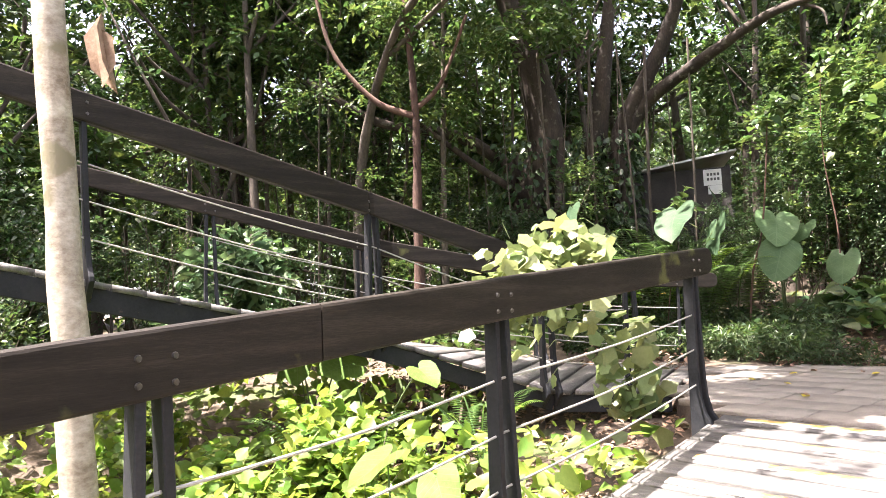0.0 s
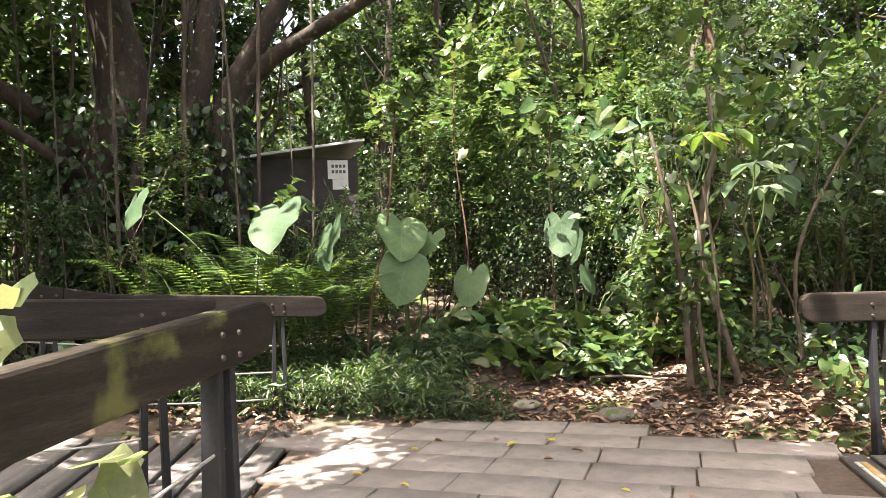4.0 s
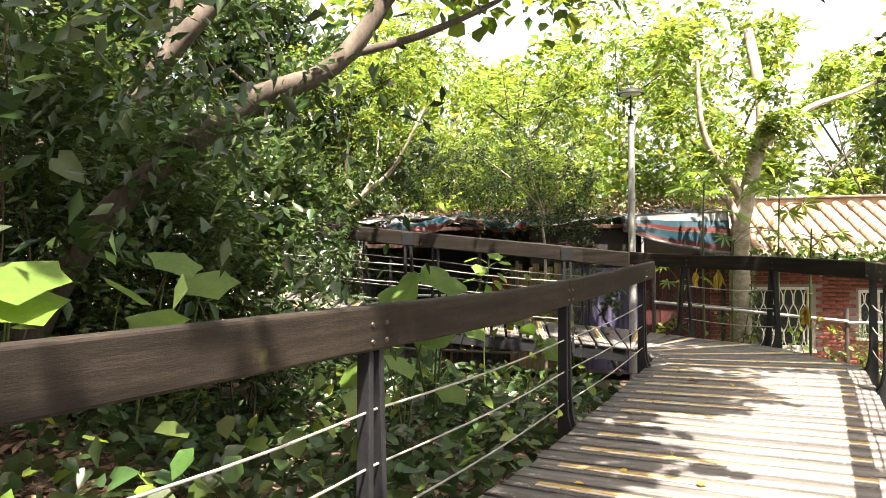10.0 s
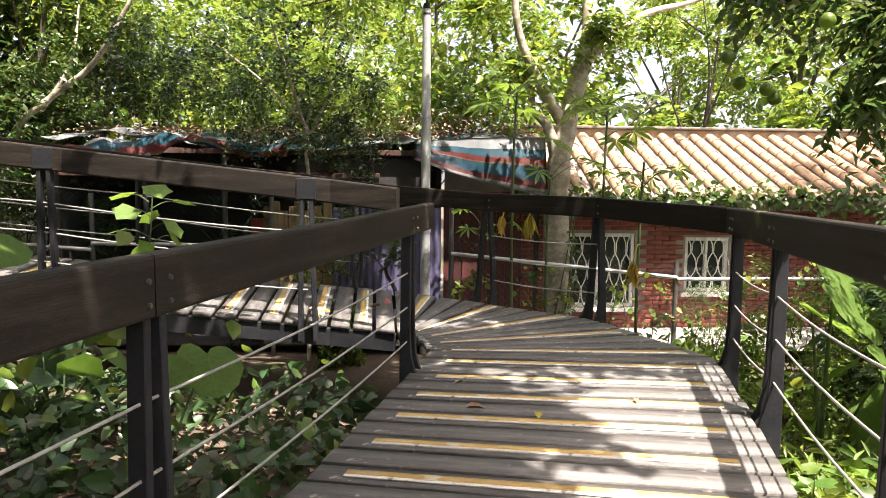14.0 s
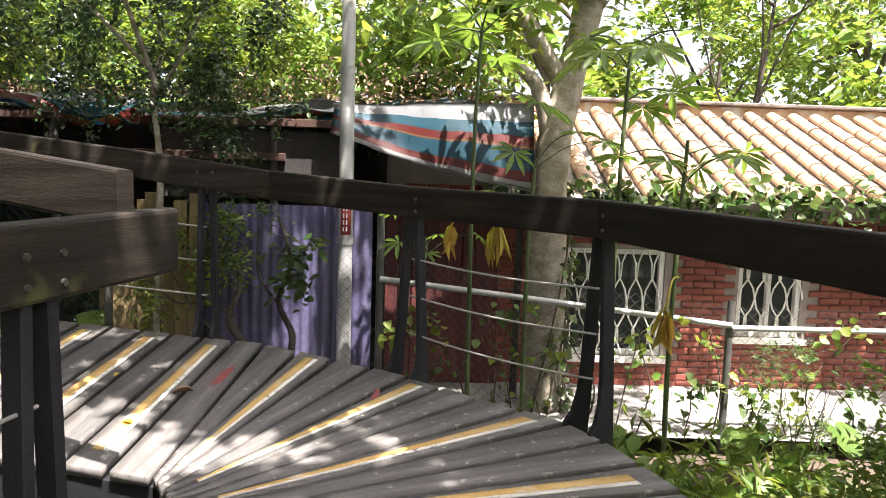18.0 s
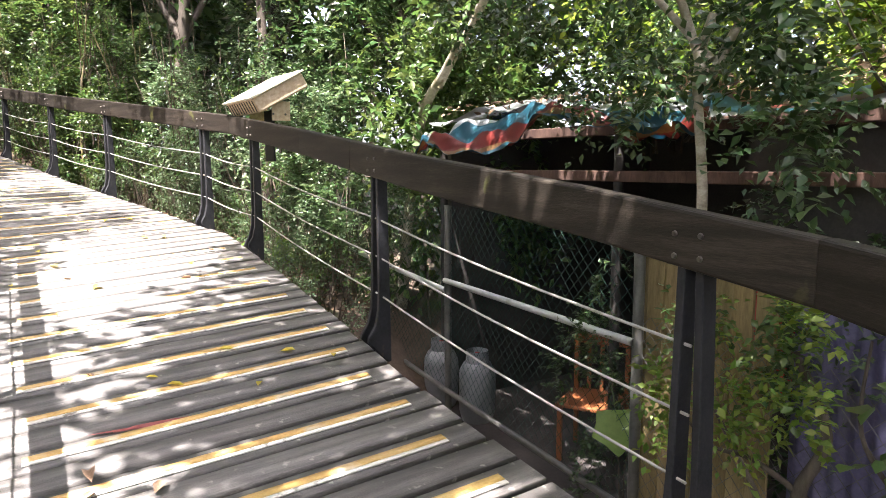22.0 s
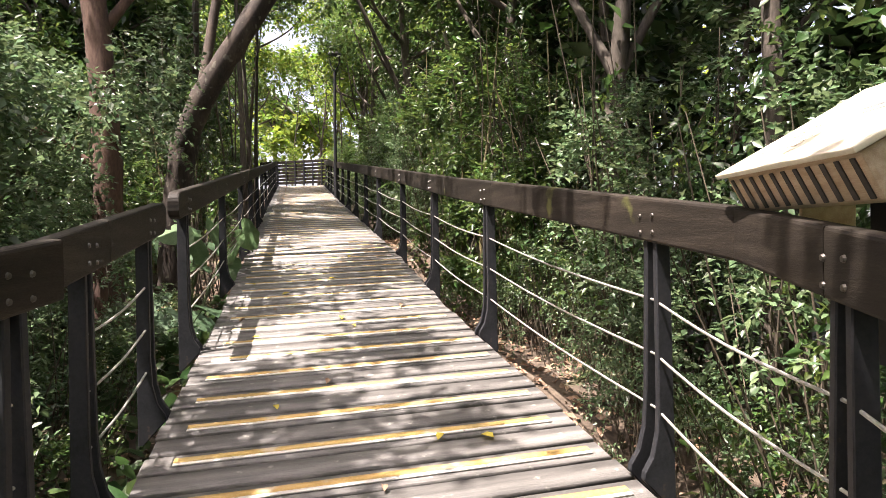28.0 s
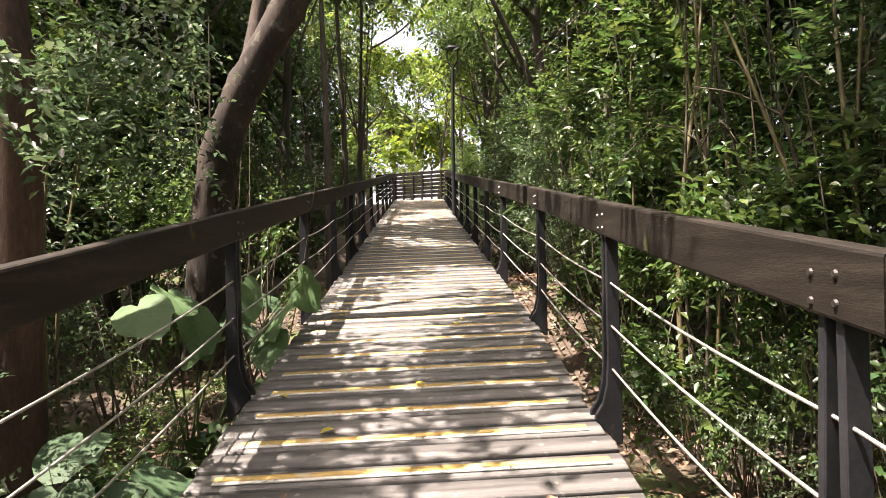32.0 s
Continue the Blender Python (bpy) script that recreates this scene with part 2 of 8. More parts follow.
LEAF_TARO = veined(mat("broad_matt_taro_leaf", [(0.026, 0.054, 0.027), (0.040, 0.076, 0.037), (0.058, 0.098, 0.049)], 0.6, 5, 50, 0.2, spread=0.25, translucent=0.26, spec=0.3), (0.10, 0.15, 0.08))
# brighter copies of the taro blade, the light on it put into the colour
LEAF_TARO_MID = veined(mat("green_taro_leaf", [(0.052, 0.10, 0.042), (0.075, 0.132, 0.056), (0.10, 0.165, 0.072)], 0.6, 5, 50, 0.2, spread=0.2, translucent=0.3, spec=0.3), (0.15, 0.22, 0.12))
LEAF_TARO_LIT = veined(mat("lit_taro_leaf", [(0.06, 0.12, 0.02), (0.085, 0.155, 0.028), (0.11, 0.19, 0.04)], 0.6, 5, 50, 0.2, spread=0.2, translucent=0.5, spec=0.3), (0.16, 0.23, 0.08))

# ---- building tools ----
def mesh_of(name, verts, faces, smooth=False):
    """A mesh from arrays; faces all have the same number of corners."""
    me = bpy.data.meshes.new(name)
    v, f = np.asarray(verts, dtype=np.float32), np.asarray(faces, dtype=np.int32)
    me.vertices.add(len(v))
    me.vertices.foreach_set("co", v.ravel())
    k = f.shape[1]
    me.loops.add(f.size)
    me.loops.foreach_set("vertex_index", f.ravel())
    me.polygons.add(len(f))
    me.polygons.foreach_set("loop_start", np.arange(0, f.size, k, dtype=np.int32))
    me.polygons.foreach_set("loop_total", np.full(len(f), k, dtype=np.int32))
    if smooth:
        me.polygons.foreach_set("use_smooth", np.ones(len(f), dtype=bool))
    me.update(calc_edges=True)
    me.validate()
    return me


def part(name, bm, material, parent=None, label=""):
    """Link a bmesh, or a finished mesh, as one object under its thing or part."""
    if isinstance(bm, bmesh.types.BMesh):
        me = bpy.data.meshes.new(name)
        bmesh.ops.recalc_face_normals(bm, faces=bm.faces)
        bm.to_mesh(me)
        bm.free()
    else:
        me = bm
    if not me.materials:
        me.materials.append(material)
    ob = new(name, me)
    if parent:
        ob.parent = parent
    if label:
        ob["label"] = label
    return ob


def thing(name, label, category, m=None, group="", kind=""):
    ob = new(name)
    ob.empty_display_size = 0.2
    if m is not None:
        ob.matrix_world = m
    return tagged(ob, label, category, group, kind)


def box(bm, x0, x1, y0, y1, z0, z1, bevel=0.0, m=None):
    """A box with bevelled edges, added to bm."""
    r = bmesh.ops.create_cube(bm, size=1.0)["verts"]
    bmesh.ops.scale(bm, vec=(x1 - x0, y1 - y0, z1 - z0), verts=r)
    bmesh.ops.translate(bm, vec=((x0 + x1) / 2, (y0 + y1) / 2, (z0 + z1) / 2), verts=r)
    if bevel:
        es = list({e for v in r for e in v.link_edges})
        r2 = bmesh.ops.bevel(bm, geom=es, offset=bevel, segments=2, affect="EDGES", profile=0.5)
        r = list({v for f in r2["faces"] for v in f.verts} | {v for v in r if v.is_valid})
    if m is not None:
        bmesh.ops.transform(bm, matrix=m, verts=r)
    return bm


def boxed(x0, x1, y0, y1, z0, z1, bevel=0.0, m=None):
    return box(bmesh.new(), x0, x1, y0, y1, z0, z1, bevel, m)


def tube_arrays(pts, radii, sides=8, wob=0.0, seed=0):
    """Vertices and quads of a tapered tube along points."""
    rng = np.random.default_rng(seed)
    pts = np.asarray(pts, float)
    n = len(pts)
    tan = np.gradient(pts, axis=0)
    tan /= np.linalg.norm(tan, axis=1)[:, None] + 1e-9
    ref = np.array([0.31, 0.95, 0.05]) if abs(tan[0][1]) < 0.9 else np.array([1.0, 0.1, 0.0])
    vs = []
    ang = np.arange(sides) * 2 * math.pi / sides
    for i in range(n):
        u = np.cross(tan[i], ref)
        u /= np.linalg.norm(u) + 1e-9
        w = np.cross(tan[i], u)
        r = radii[i] * (1 + wob * rng.normal(size=sides))
        vs.append(pts[i] + np.outer(np.cos(ang) * r, u) + np.outer(np.sin(ang) * r, w))
    v = np.concatenate(vs)
    f = []
    for i in range(n - 1):
        for j in range(sides):
            k = (j + 1) % sides
            f.append((i * sides + j, i * sides + k, (i + 1) * sides + k, (i + 1) * sides + j))
    return v, np.array(f)


def joined(parts):
    vs, fs, o = [], [], 0
    for v, f in parts:
        vs.append(v)
        fs.append(f + o)
        o += len(v)
    return np.concatenate(vs), np.concatenate(fs)


def tube(name, pts, radii, sides=8, wob=0.0, seed=0):
    if not hasattr(radii, "__len__"):
        radii = [radii] * len(pts)
    v, f = tube_arrays(pts, radii, sides, wob, seed)
    return mesh_of(name, v, f, True)


def bend(points, steps=8):
    """A smooth line through points."""
    p = [Vector(q) for q in points]
    out = []
    for i in range(len(p) - 1):
        a, b = p[max(i - 1, 0)], p[i]
        c, d = p[i + 1], p[min(i + 2, len(p) - 1)]
        for k in range(steps):
            s = k / steps
            out.append(0.5 * ((2 * b) + (c - a) * s + (2 * a - 5 * b + 4 * c - d) * s * s + (3 * b - 3 * c + d - a) * s ** 3))
    return [tuple(q) for q in out] + [tuple(p[-1])]


def along(line, s):
    """The point at length s of a line of Vectors, and its direction."""
    for a, b in zip(line, line[1:]):
        d = (b - a).length
        if s <= d or b is line[-1]:
            return a + (b - a) * (s / d), (b - a) / d
        s -= d


def length(line):
    return sum((b - a).length for a, b in zip(line, line[1:]))


# the ground: heights that flow between a few known places
KNOWN = [(0, 0, -0.55), (-2.5, 2.5, -0.35), (-0.8, 4.6, 0.1), (0, 7, 0.25), (2, 6.5, 0.36), (2.3, 7.2, 0.34), (3.1, 7.5, 0.38), (3.2, 8.2, 0.53), (1.9, 8.75, 0.50), (0.6, 9.2, 0.47), (3, 9.6, 1.02), (0.8, 10, 0.95), (-4, 9, 0.6), (3, 12, 1.2), (1, 20, 2.0), (5, 5.0, 0.1),
         (4.5, 7.6, 0.78), (6, 8.4, 0.7), (8, 6.5, 0.0), (7, 1, -0.3), (10.5, 5.5, -0.1), (12.5, 2.8, -0.6), (14.7, 0, -0.52), (16, -4, -0.5), (16, 4, -0.5), (16, 7.5, -0.5), (10.5, 10, 0.7),
         (14.8, 10, 0.55), (14.8, 14, 1.1), (9, 14, 1.1), (12, 14, 1.1), (9, 22, 2.1), (14, 22, 2.2), (7, 30, 3.0), (3, 42, 4.5)]
KN = np.array(KNOWN)


def ground(x, y):
    d = (KN[:, 0] - x) ** 2 + (KN[:, 1] - y) ** 2 + 0.7
    w = d ** -2.2
    return float((w * KN[:, 2]).sum() / w.sum())

# ---- boardwalk ----
def deck_height(x, y):
    if x < 4 and y > 3.9:
        return 0.52
    if x < 2.6 and y <= 5:
        return 0.52 - 0.105 * max(0, 4.6 - y)
    if y < 3.0 or (x < 11.4 and y < 7):
        return 0.42 + 0.09 * max(0, min(1, (7.2 - x) / 3.2)) + 0.02 * max(0, min(1, (x - 9) / 3))
    if y < 7.3:
        return 0.44 + 0.062 * (y - 3) + 0.0052 * (y - 3) ** 2
    return 0.80 + 0.121 * (y - 7.3)


def line_of(pts, dz=0.0):
    return [Vector((x, y, deck_height(x, y) + dz)) for x, y in pts]


PITCH = 0.197
deck = tagged(new("boardwalk_deck"), "weathered grey timber boardwalk with ochre grip strips", "boardwalk", kind="structure")
RNG = random.Random(5)


def plank_piece(name, a0, b0, a1, b1, thick, lift, bev=0.004):
    """One board between two edges: a near edge a0-b0 and a far edge a1-b1."""
    up = Vector((0, 0, 1))
    top = [p + up * lift for p in (a0, b0, b1, a1)]
    mid = sum(top, Vector()) / 4
    inner = [p + (mid - p).normalized() * bev * 1.4 for p in top]
    low = [p - up * bev for p in top]
    bot = [p - up * thick for p in top]
    v = [tuple(p) for p in inner + low + bot]
    f = [(0, 1, 2, 3)]
    for o in (0, 4):
        for i in range(4):
            j = (i + 1) % 4
            f.append((o + i, o + 4 + i, o + 4 + j, o + j))
    f.append((11, 10, 9, 8))
    return v, f


def lay(left, right, count, first=0, strips=2, inset=(0.17, 0.17)):
    """Boards across a stretch of walkway between its left and right edges."""
    ll, rl = length(left), length(right)
    for i in range(count):
        g = 0.006 / max(PITCH, 0.05)
        s0, s1 = (i + g * 3) / count, (i + 1 - g * 3) / count
        a0, a1 = along(left, s0 * ll)[0], along(left, s1 * ll)[0]
        b0, b1 = along(right, s0 * rl)[0], along(right, s1 * rl)[0]
        over = (b0 - a0).normalized()
        ja, jb = RNG.uniform(-0.012, 0.012), RNG.uniform(-0.012, 0.012)
        a0, a1, b0, b1 = a0 + over * ja, a1 + over * ja, b0 + over * jb, b1 + over * jb
        centre = (a0 + a1 + b0 + b1) / 4
        rot = Matrix.Translation(centre) @ Matrix.Rotation(math.atan2(over.y, over.x), 4, "Z")
        inv = rot.inverted()
        v, f = plank_piece("plank", *(inv @ p for p in (a0, b0, a1, b1)), 0.04, RNG.uniform(-0.003, 0.003))
        pl = part("plank", mesh_of("plank", v, f), WOOD_DECK, deck)
        pl.matrix_basis = rot
        if strips and (i + first) % strips == 0:
            w = (a1 - a0).length
            w2 = (b1 - b0).length
            n1, n2 = inset[0] + RNG.uniform(-0.03, 0.03), inset[1] + RNG.uniform(-0.03, 0.03)

            def at(s, q):
                A, B = a0 + (a1 - a0) * q, b0 + (b1 - b0) * q
                return inv @ (A + (B - A) * s)
            tl = (b0 - a0).length
            u0, u1 = n1 / tl, 1 - n2 / tl
            for nm, q0, q1, m, lift in (("grip_strip", 0.40, 0.70, YELLOW, 0.0075), ("strip_edge", 0.25, 0.395, STRIP_EDGE, 0.0070)):
                v, f = plank_piece(nm, at(u0, q0), at(u1, q0), at(u0, q1), at(u1, q1), 0.006, lift, 0.001)
                part(nm, mesh_of(nm, v, f), m, pl)


def edge(pts):
    return line_of(pts)


# first ramp, the level run, the fan round the corner, and the long ramp
A_LEFT, A_RIGHT = edge([(-2.9, -3.0), (-1.25, 1.25), (0.62, 4.98)]), edge([(-0.3, -3.6), (0.85, 0.0), (1.42, 1.9), (2.24, 3.92)])
F_LEFT, F_RIGHT = edge([(3.95, 6.12), (7.2, 5.0), (9.5, 4.30), (11.25, 3.80)]), edge([(3.05, 4.42), (6.0, 3.32), (8.4, 2.52), (9.7, 2.10), (11.02, 1.72)])
T_LEFT, T_RIGHT = edge([(11.25, 3.80), (11.48, 3.90), (11.64, 4.05)]), edge([(11.02, 1.72), (12.44, 2.26), (13.24, 3.18), (13.66, 4.1)])
K_LEFT, K_RIGHT = edge([(11.64, 4.05), (11.70, 4.55), (11.74, 6.2), (11.80, 9.55)]), edge([(13.66, 4.1), (13.70, 5.0), (13.72, 6.3), (13.84, 8.2), (13.86, 10.15)])
L_LEFT, L_RIGHT = edge([(11.80, 9.55), (10.72, 14.0), (9.75, 17.8), (7.15, 28.0), (4.4, 38.9)]), edge([(13.86, 10.15), (12.8, 14.0), (11.95, 17.6), (9.25, 28.0), (6.5, 38.9)])
lay(A_LEFT, A_RIGHT, 42, 1)
lay(F_LEFT, F_RIGHT, 40, 0)
lay(T_LEFT, T_RIGHT, 14, 0, strips=3, inset=(0.16, 0.12))
lay(K_LEFT, K_RIGHT, 30, 1)
lay(L_LEFT, L_RIGHT, 148, 0, inset=(0.14, 0.09))
D_FAR, D_NEAR = [Vector((0.95, 8.75, 0.51)), Vector((-0.6, 8.6, 0.54)), Vector((-2.6, 7.6, 0.95)), Vector((-5.2, 5.3, 1.75))], [Vector((0.35, 6.25, 0.51)), Vector((-0.6, 5.95, 0.56)), Vector((-1.9, 5.1, 1.12)), Vector((-3.5, 2.8, 1.75))]
lay(D_NEAR, D_FAR, 26, 1, strips=0)


# faded red paint smeared on some boards
RED_SMEAR = mat("faded_red_smear", [(0.16, 0.05, 0.045), (0.30, 0.07, 0.06)], 0.8, 8, 60, 0.2, spread=0.0)
for cx_, cy_, l_, w_ in ((12.9, 4.15, 0.5, 0.03), (12.5, 4.75, 0.55, 0.035), (12.2, 5.5, 0.45, 0.03), (12.75, 3.3, 0.4, 0.03), (12.4, 6.3, 0.5, 0.025)):
    bm_ = bmesh.new()
    rim_ = []
    for k in range(18):
        a_ = 2 * math.pi * k / 18
        q_ = RNG.uniform(0.55, 1.0)
        rim_.append(bm_.verts.new((cx_ + l_ / 2 * math.cos(a_) * q_, cy_ + w_ * math.sin(a_) * q_, deck_height(cx_, cy_ + w_ * math.sin(a_) * q_) + 0.0062)))
    bm_.faces.new(rim_)
    part("paint_smear", bm_, RED_SMEAR, deck, "faded red paint smear")


# joists below the boards
def joist(lines):
    for ln in lines:
        for a, b in zip(ln, ln[1:]):
            d = b - a
            m = Matrix.Translation(a - Vector((0, 0, 0.045))) @ d.to_track_quat("X", "Z").to_matrix().to_4x4()
            part("joist", boxed(0, d.length, -0.03, 0.03, -0.14, 0, 0.004, m), STEEL_BLACK, deck, "dark beam under the boards")


def inset_line(ln, other, k):
    return [p + ((along(other, min(0.999, i / max(1, len(ln) - 1)) * length(other))[0] - p).normalized() * k) for i, p in enumerate(ln)]


for a, b in ((A_LEFT, A_RIGHT), (F_LEFT, F_RIGHT), (K_LEFT, K_RIGHT), (L_LEFT, L_RIGHT), (D_NEAR, D_FAR)):
    joist([inset_line(a, b, 0.05), inset_line(b, a, 0.05)])
joist([inset_line(T_RIGHT, T_LEFT, 0.06)])


# ---- handrails ----
RAIL_TOP, BOARD_H, BOARD_T = 1.14, 0.186, 0.072


def rounded_board(ln, round_start=False, round_end=False, sag=0.0):
    """A rail board swept along a line of top-centre points; worn, rounded edges."""
    prof = []
    w, h, c = BOARD_T / 2, BOARD_H, 0.012
    for (cx, cz), a0 in (((w - c, -c), 0), ((-w + c, -c), 90), ((-w + c, -h + c), 180), ((w - c, -h + c), 270)):
        for k in range(3):
            a = radians(a0 + 45 * k)
            prof.append((cx + c * math.cos(a), cz + c * math.sin(a)))
    rings = []
    stops = list(ln)
    dirs = []
    for i in range(len(stops)):
        d = Vector()
        if i:
            d += (stops[i] - stops[i - 1]).normalized()
        if i < len(stops) - 1:
            d += (stops[i + 1] - stops[i]).normalized()
        dirs.append(d.normalized())
    def ring(p, d, squeeze=1.0, mid=-BOARD_H / 2):
        s = Vector((-d.y, d.x, 0)).normalized()
        return [p + s * x + Vector((0, 0, mid + (z - mid) * squeeze)) for x, z in prof]
    if round_start:
        for k in range(4):
            a = radians(90 * k / 4)
            rings.append(ring(stops[0] - dirs[0] * 0.09 * (math.cos(a)), dirs[0], 0.35 + 0.65 * math.sin(a)))
    for p, d in zip(stops, dirs):
        rings.append(ring(p, d))
    if round_end:
        for k in range(3, -1, -1):
            a = radians(90 * k / 4)
            rings.append(ring(stops[-1] + dirs[-1] * 0.09 * (math.cos(a)), dirs[-1], 0.35 + 0.65 * math.sin(a)))
    bm = bmesh.new()
    vs = [[bm.verts.new(p) for p in r] for r in rings]
    n = len(prof)
    for r0, r1 in zip(vs, vs[1:]):
        for j in range(n):
            bm.faces.new((r0[j], r0[(j + 1) % n], r1[(j + 1) % n], r1[j]))
    bm.faces.new(vs[0])
    bm.faces.new(vs[-1])
    return bm


def bar_mesh(hgt, lean):
    """One flat bar of a post: narrow at the top, with a curved foot that flares towards the deck (local +y)."""
    side = [(-0.032, hgt), (0.032, hgt), (0.034, 0.30), (0.042, 0.16), (0.066, 0.06), (0.105, 0.0), (0.11, -0.03), (-0.01, -0.16), (-0.036, -0.16), (-0.036, 0.10)]
    bm = bmesh.new()
    rows = []
    for x in (-0.016, 0.016):
        rows.append([bm.verts.new((x + lean * (hgt - z) / hgt, y, z)) for y, z in side])
    bm.faces.new(rows[0])
    bm.faces.new(rows[1][::-1])
    k = len(side)
    for i in range(k):
        bm.faces.new((rows[0][i], rows[0][(i + 1) % k], rows[1][(i + 1) % k], rows[1][i]))
    bmesh.ops.recalc_face_normals(bm, faces=bm.faces)
    bmesh.ops.bevel(bm, geom=list(bm.edges), offset=0.004, segments=1, affect="EDGES")
    me = bpy.data.meshes.new("post_bar")
    bm.to_mesh(me)
    bm.free()
    me.materials.append(STEEL_BLACK)
    return me


BAR_A, BAR_B = bar_mesh(RAIL_TOP - BOARD_H + 0.03, -0.022), bar_mesh(RAIL_TOP - BOARD_H + 0.03, 0.022)
PLATE = boxed(-0.075, 0.075, -0.006, 0.006, -0.02, 0.14, 0.004)
PLATE_ME = bpy.data.meshes.new("bracket")
PLATE.to_mesh(PLATE_ME)
PLATE.free()
PLATE_ME.materials.append(STEEL_BLACK)
bm_ = bmesh.new()
bmesh.ops.create_cone(bm_, cap_ends=True, segments=10, radius1=0.011, radius2=0.008, depth=0.008)
BOLT_ME = bpy.data.meshes.new("bolt")
bm_.to_mesh(BOLT_ME)
bm_.free()
BOLT_ME.materials.append(BOLT)


def handrail(label, tops, posts, inward, ends=(False, False), joints=(), cable=True, heights=(0.26, 0.50, 0.74), splay=0.0):
    """A rail: tops are (x, y, z) of its upper middle line, split into boards at joints; posts are lengths along it; inward is +1 when the deck lies to the left of its direction."""
    ln = [Vector(p) for p in tops]
    rail = thing("handrail", label, "handrail", Matrix.Translation(ln[0]))
    o = ln[0]
    local = [p - o for p in ln]
    total = length(local)
    cuts = [0.0, *joints, total]
    acc = [0.0]
    for a, b in zip(local, local[1:]):
        acc.append(acc[-1] + (b - a).length)
    for i, (c0, c1) in enumerate(zip(cuts, cuts[1:])):
        g = 0.003
        pts = [along(local, c0 + (g if i else 0))[0]] + [p for p, s in zip(local, acc) if c0 + 0.02 < s < c1 - 0.02] + [along(local, min(c1 - (g if c1 < total else 0), total - 1e-4))[0]]
        part("rail_board", rounded_board(pts, ends[0] and i == 0, ends[1] and c1 == total), WOOD_RAIL, rail)
    for s in posts:
        p, d = along(local, s)
        side = Vector((-d.y, d.x, 0)).normalized() * inward
        flat = Vector((d.x, d.y, 0)).normalized()
        m = Matrix.Translation(p - Vector((0, 0, RAIL_TOP))) @ Matrix(((flat.x, side.x, 0, 0), (flat.y, side.y, 0, 0), (0, 0, 1, 0), (0, 0, 0, 1)))
        for me, dx in ((BAR_A, -0.035), (BAR_B, 0.035)):
            b = part("post_bar", me, STEEL_BLACK, rail)
            b.matrix_basis = m @ Matrix.Translation((dx, -0.012, RAIL_TOP - BOARD_H)) @ Matrix.Rotation(splay * (1 if dx < 0 else -1), 4, "Y") @ Matrix.Translation((0, 0, BOARD_H - RAIL_TOP))
        br = part("bracket", PLATE_ME, STEEL_BLACK, rail)
        br.matrix_basis = m @ Matrix.Translation((0, -0.045, RAIL_TOP - BOARD_H + 0.03))
        for bx in (-0.05, 0.05):
            for bz in (0.06, 0.13):
                bo = part("bolt", BOLT_ME, BOLT, rail)
                bo.matrix_basis = m @ Matrix.Translation((bx, 0.039, RAIL_TOP - BOARD_H + bz - 0.02)) @ Matrix.Rotation(radians(-90), 4, "X")
    if cable and len(posts) > 1:
        for h in heights:
            pts = []
            for k, s in enumerate(posts):
                p = along(local, s)[0]
                pts.append(p - Vector((0, 0, RAIL_TOP - (RAIL_TOP - BOARD_H) * (1 - h))))
            fine = []
            for a, b in zip(pts, pts[1:]):
                for k in range(6):
                    q = a + (b - a) * (k / 6)
                    q.z -= 0.025 * math.sin(math.pi * k / 6)
                    fine.append(tuple(q))
            fine.append(tuple(pts[-1]))
            part("cable", tube("cable", fine, 0.006, 6), CABLE, rail, "twisted steel cable")
    return rail


def out(ln, k, inward, dz=RAIL_TOP):
    """The line of a rail k metres outside a deck edge."""
    res = []
    for i, p in enumerate(ln):
        d = Vector()
        if i:
            d += (ln[i] - ln[i - 1]).normalized()
        if i < len(ln) - 1:
            d += (ln[i + 1] - ln[i]).normalized()
        d.normalize()
        side = Vector((-d.y, d.x, 0)).normalized() * -inward
        res.append(p + side * k + Vector((0, 0, dz)))
    return res



RL = out(A_LEFT, 0.07, -1)
handrail("dark timber handrail on paired steel posts beside the ramp", RL, [length(RL) - q for q in (8.1, 6.1, 3.95, 2.4, 0.2)][::1], -1, (False, True), [length(RL) - 3.4])
RR = out(A_RIGHT, 0.07, 1)
handrail("dark timber handrail ending beside the paved landing", RR, [length(RR) - q for q in (6.2, 4.2, 2.2, 0.2)], 1, (False, True), [])
RF = out(F_LEFT, 0.07, -1)
RF[0] = RF[0] + Vector((-0.03, 0.01, 0))
RF[-1] = RF[-1] + Vector((-0.09, -0.05, 0))
for p_, dz_ in zip(RF, (-0.15, -0.10, -0.07, -0.03)):
    p_.z += dz_
handrail("dark timber handrail with a rounded start beside the landing", RF, [0.38, 2.03, 4.52, length(RF) - 0.46], -1, (True, False), [4.5])
RG = out(F_RIGHT, 0.07, 1)
RG[0] = RG[0] + Vector((0.25, -0.1, 0))
for p_, dz_ in zip(RG, (0, 0, 0, -0.02, -0.04)):
    p_.z += dz_
handrail("dark timber handrail with cables along the level boardwalk", RG, [0.2, 2.2, 4.0, length(RG) - 3.05, length(RG) - 1.35, length(RG) - 0.22], 1, (True, False), [4.9])
RH = out(T_RIGHT, 0.07, 1)
RH[0] = RG[-1] + Vector((0.012, 0.004, 0))
RH[1].z -= 0.01
handrail("dark timber handrail round the outer corner", RH, [1.56, 2.80], 1, (False, False), [], splay=0.05)
RK = out(K_RIGHT, 0.07, 1)
RK[0] = RH[-1] + Vector((0, 0.01, 0))
RK += out(L_RIGHT, 0.07, 1)[1:]
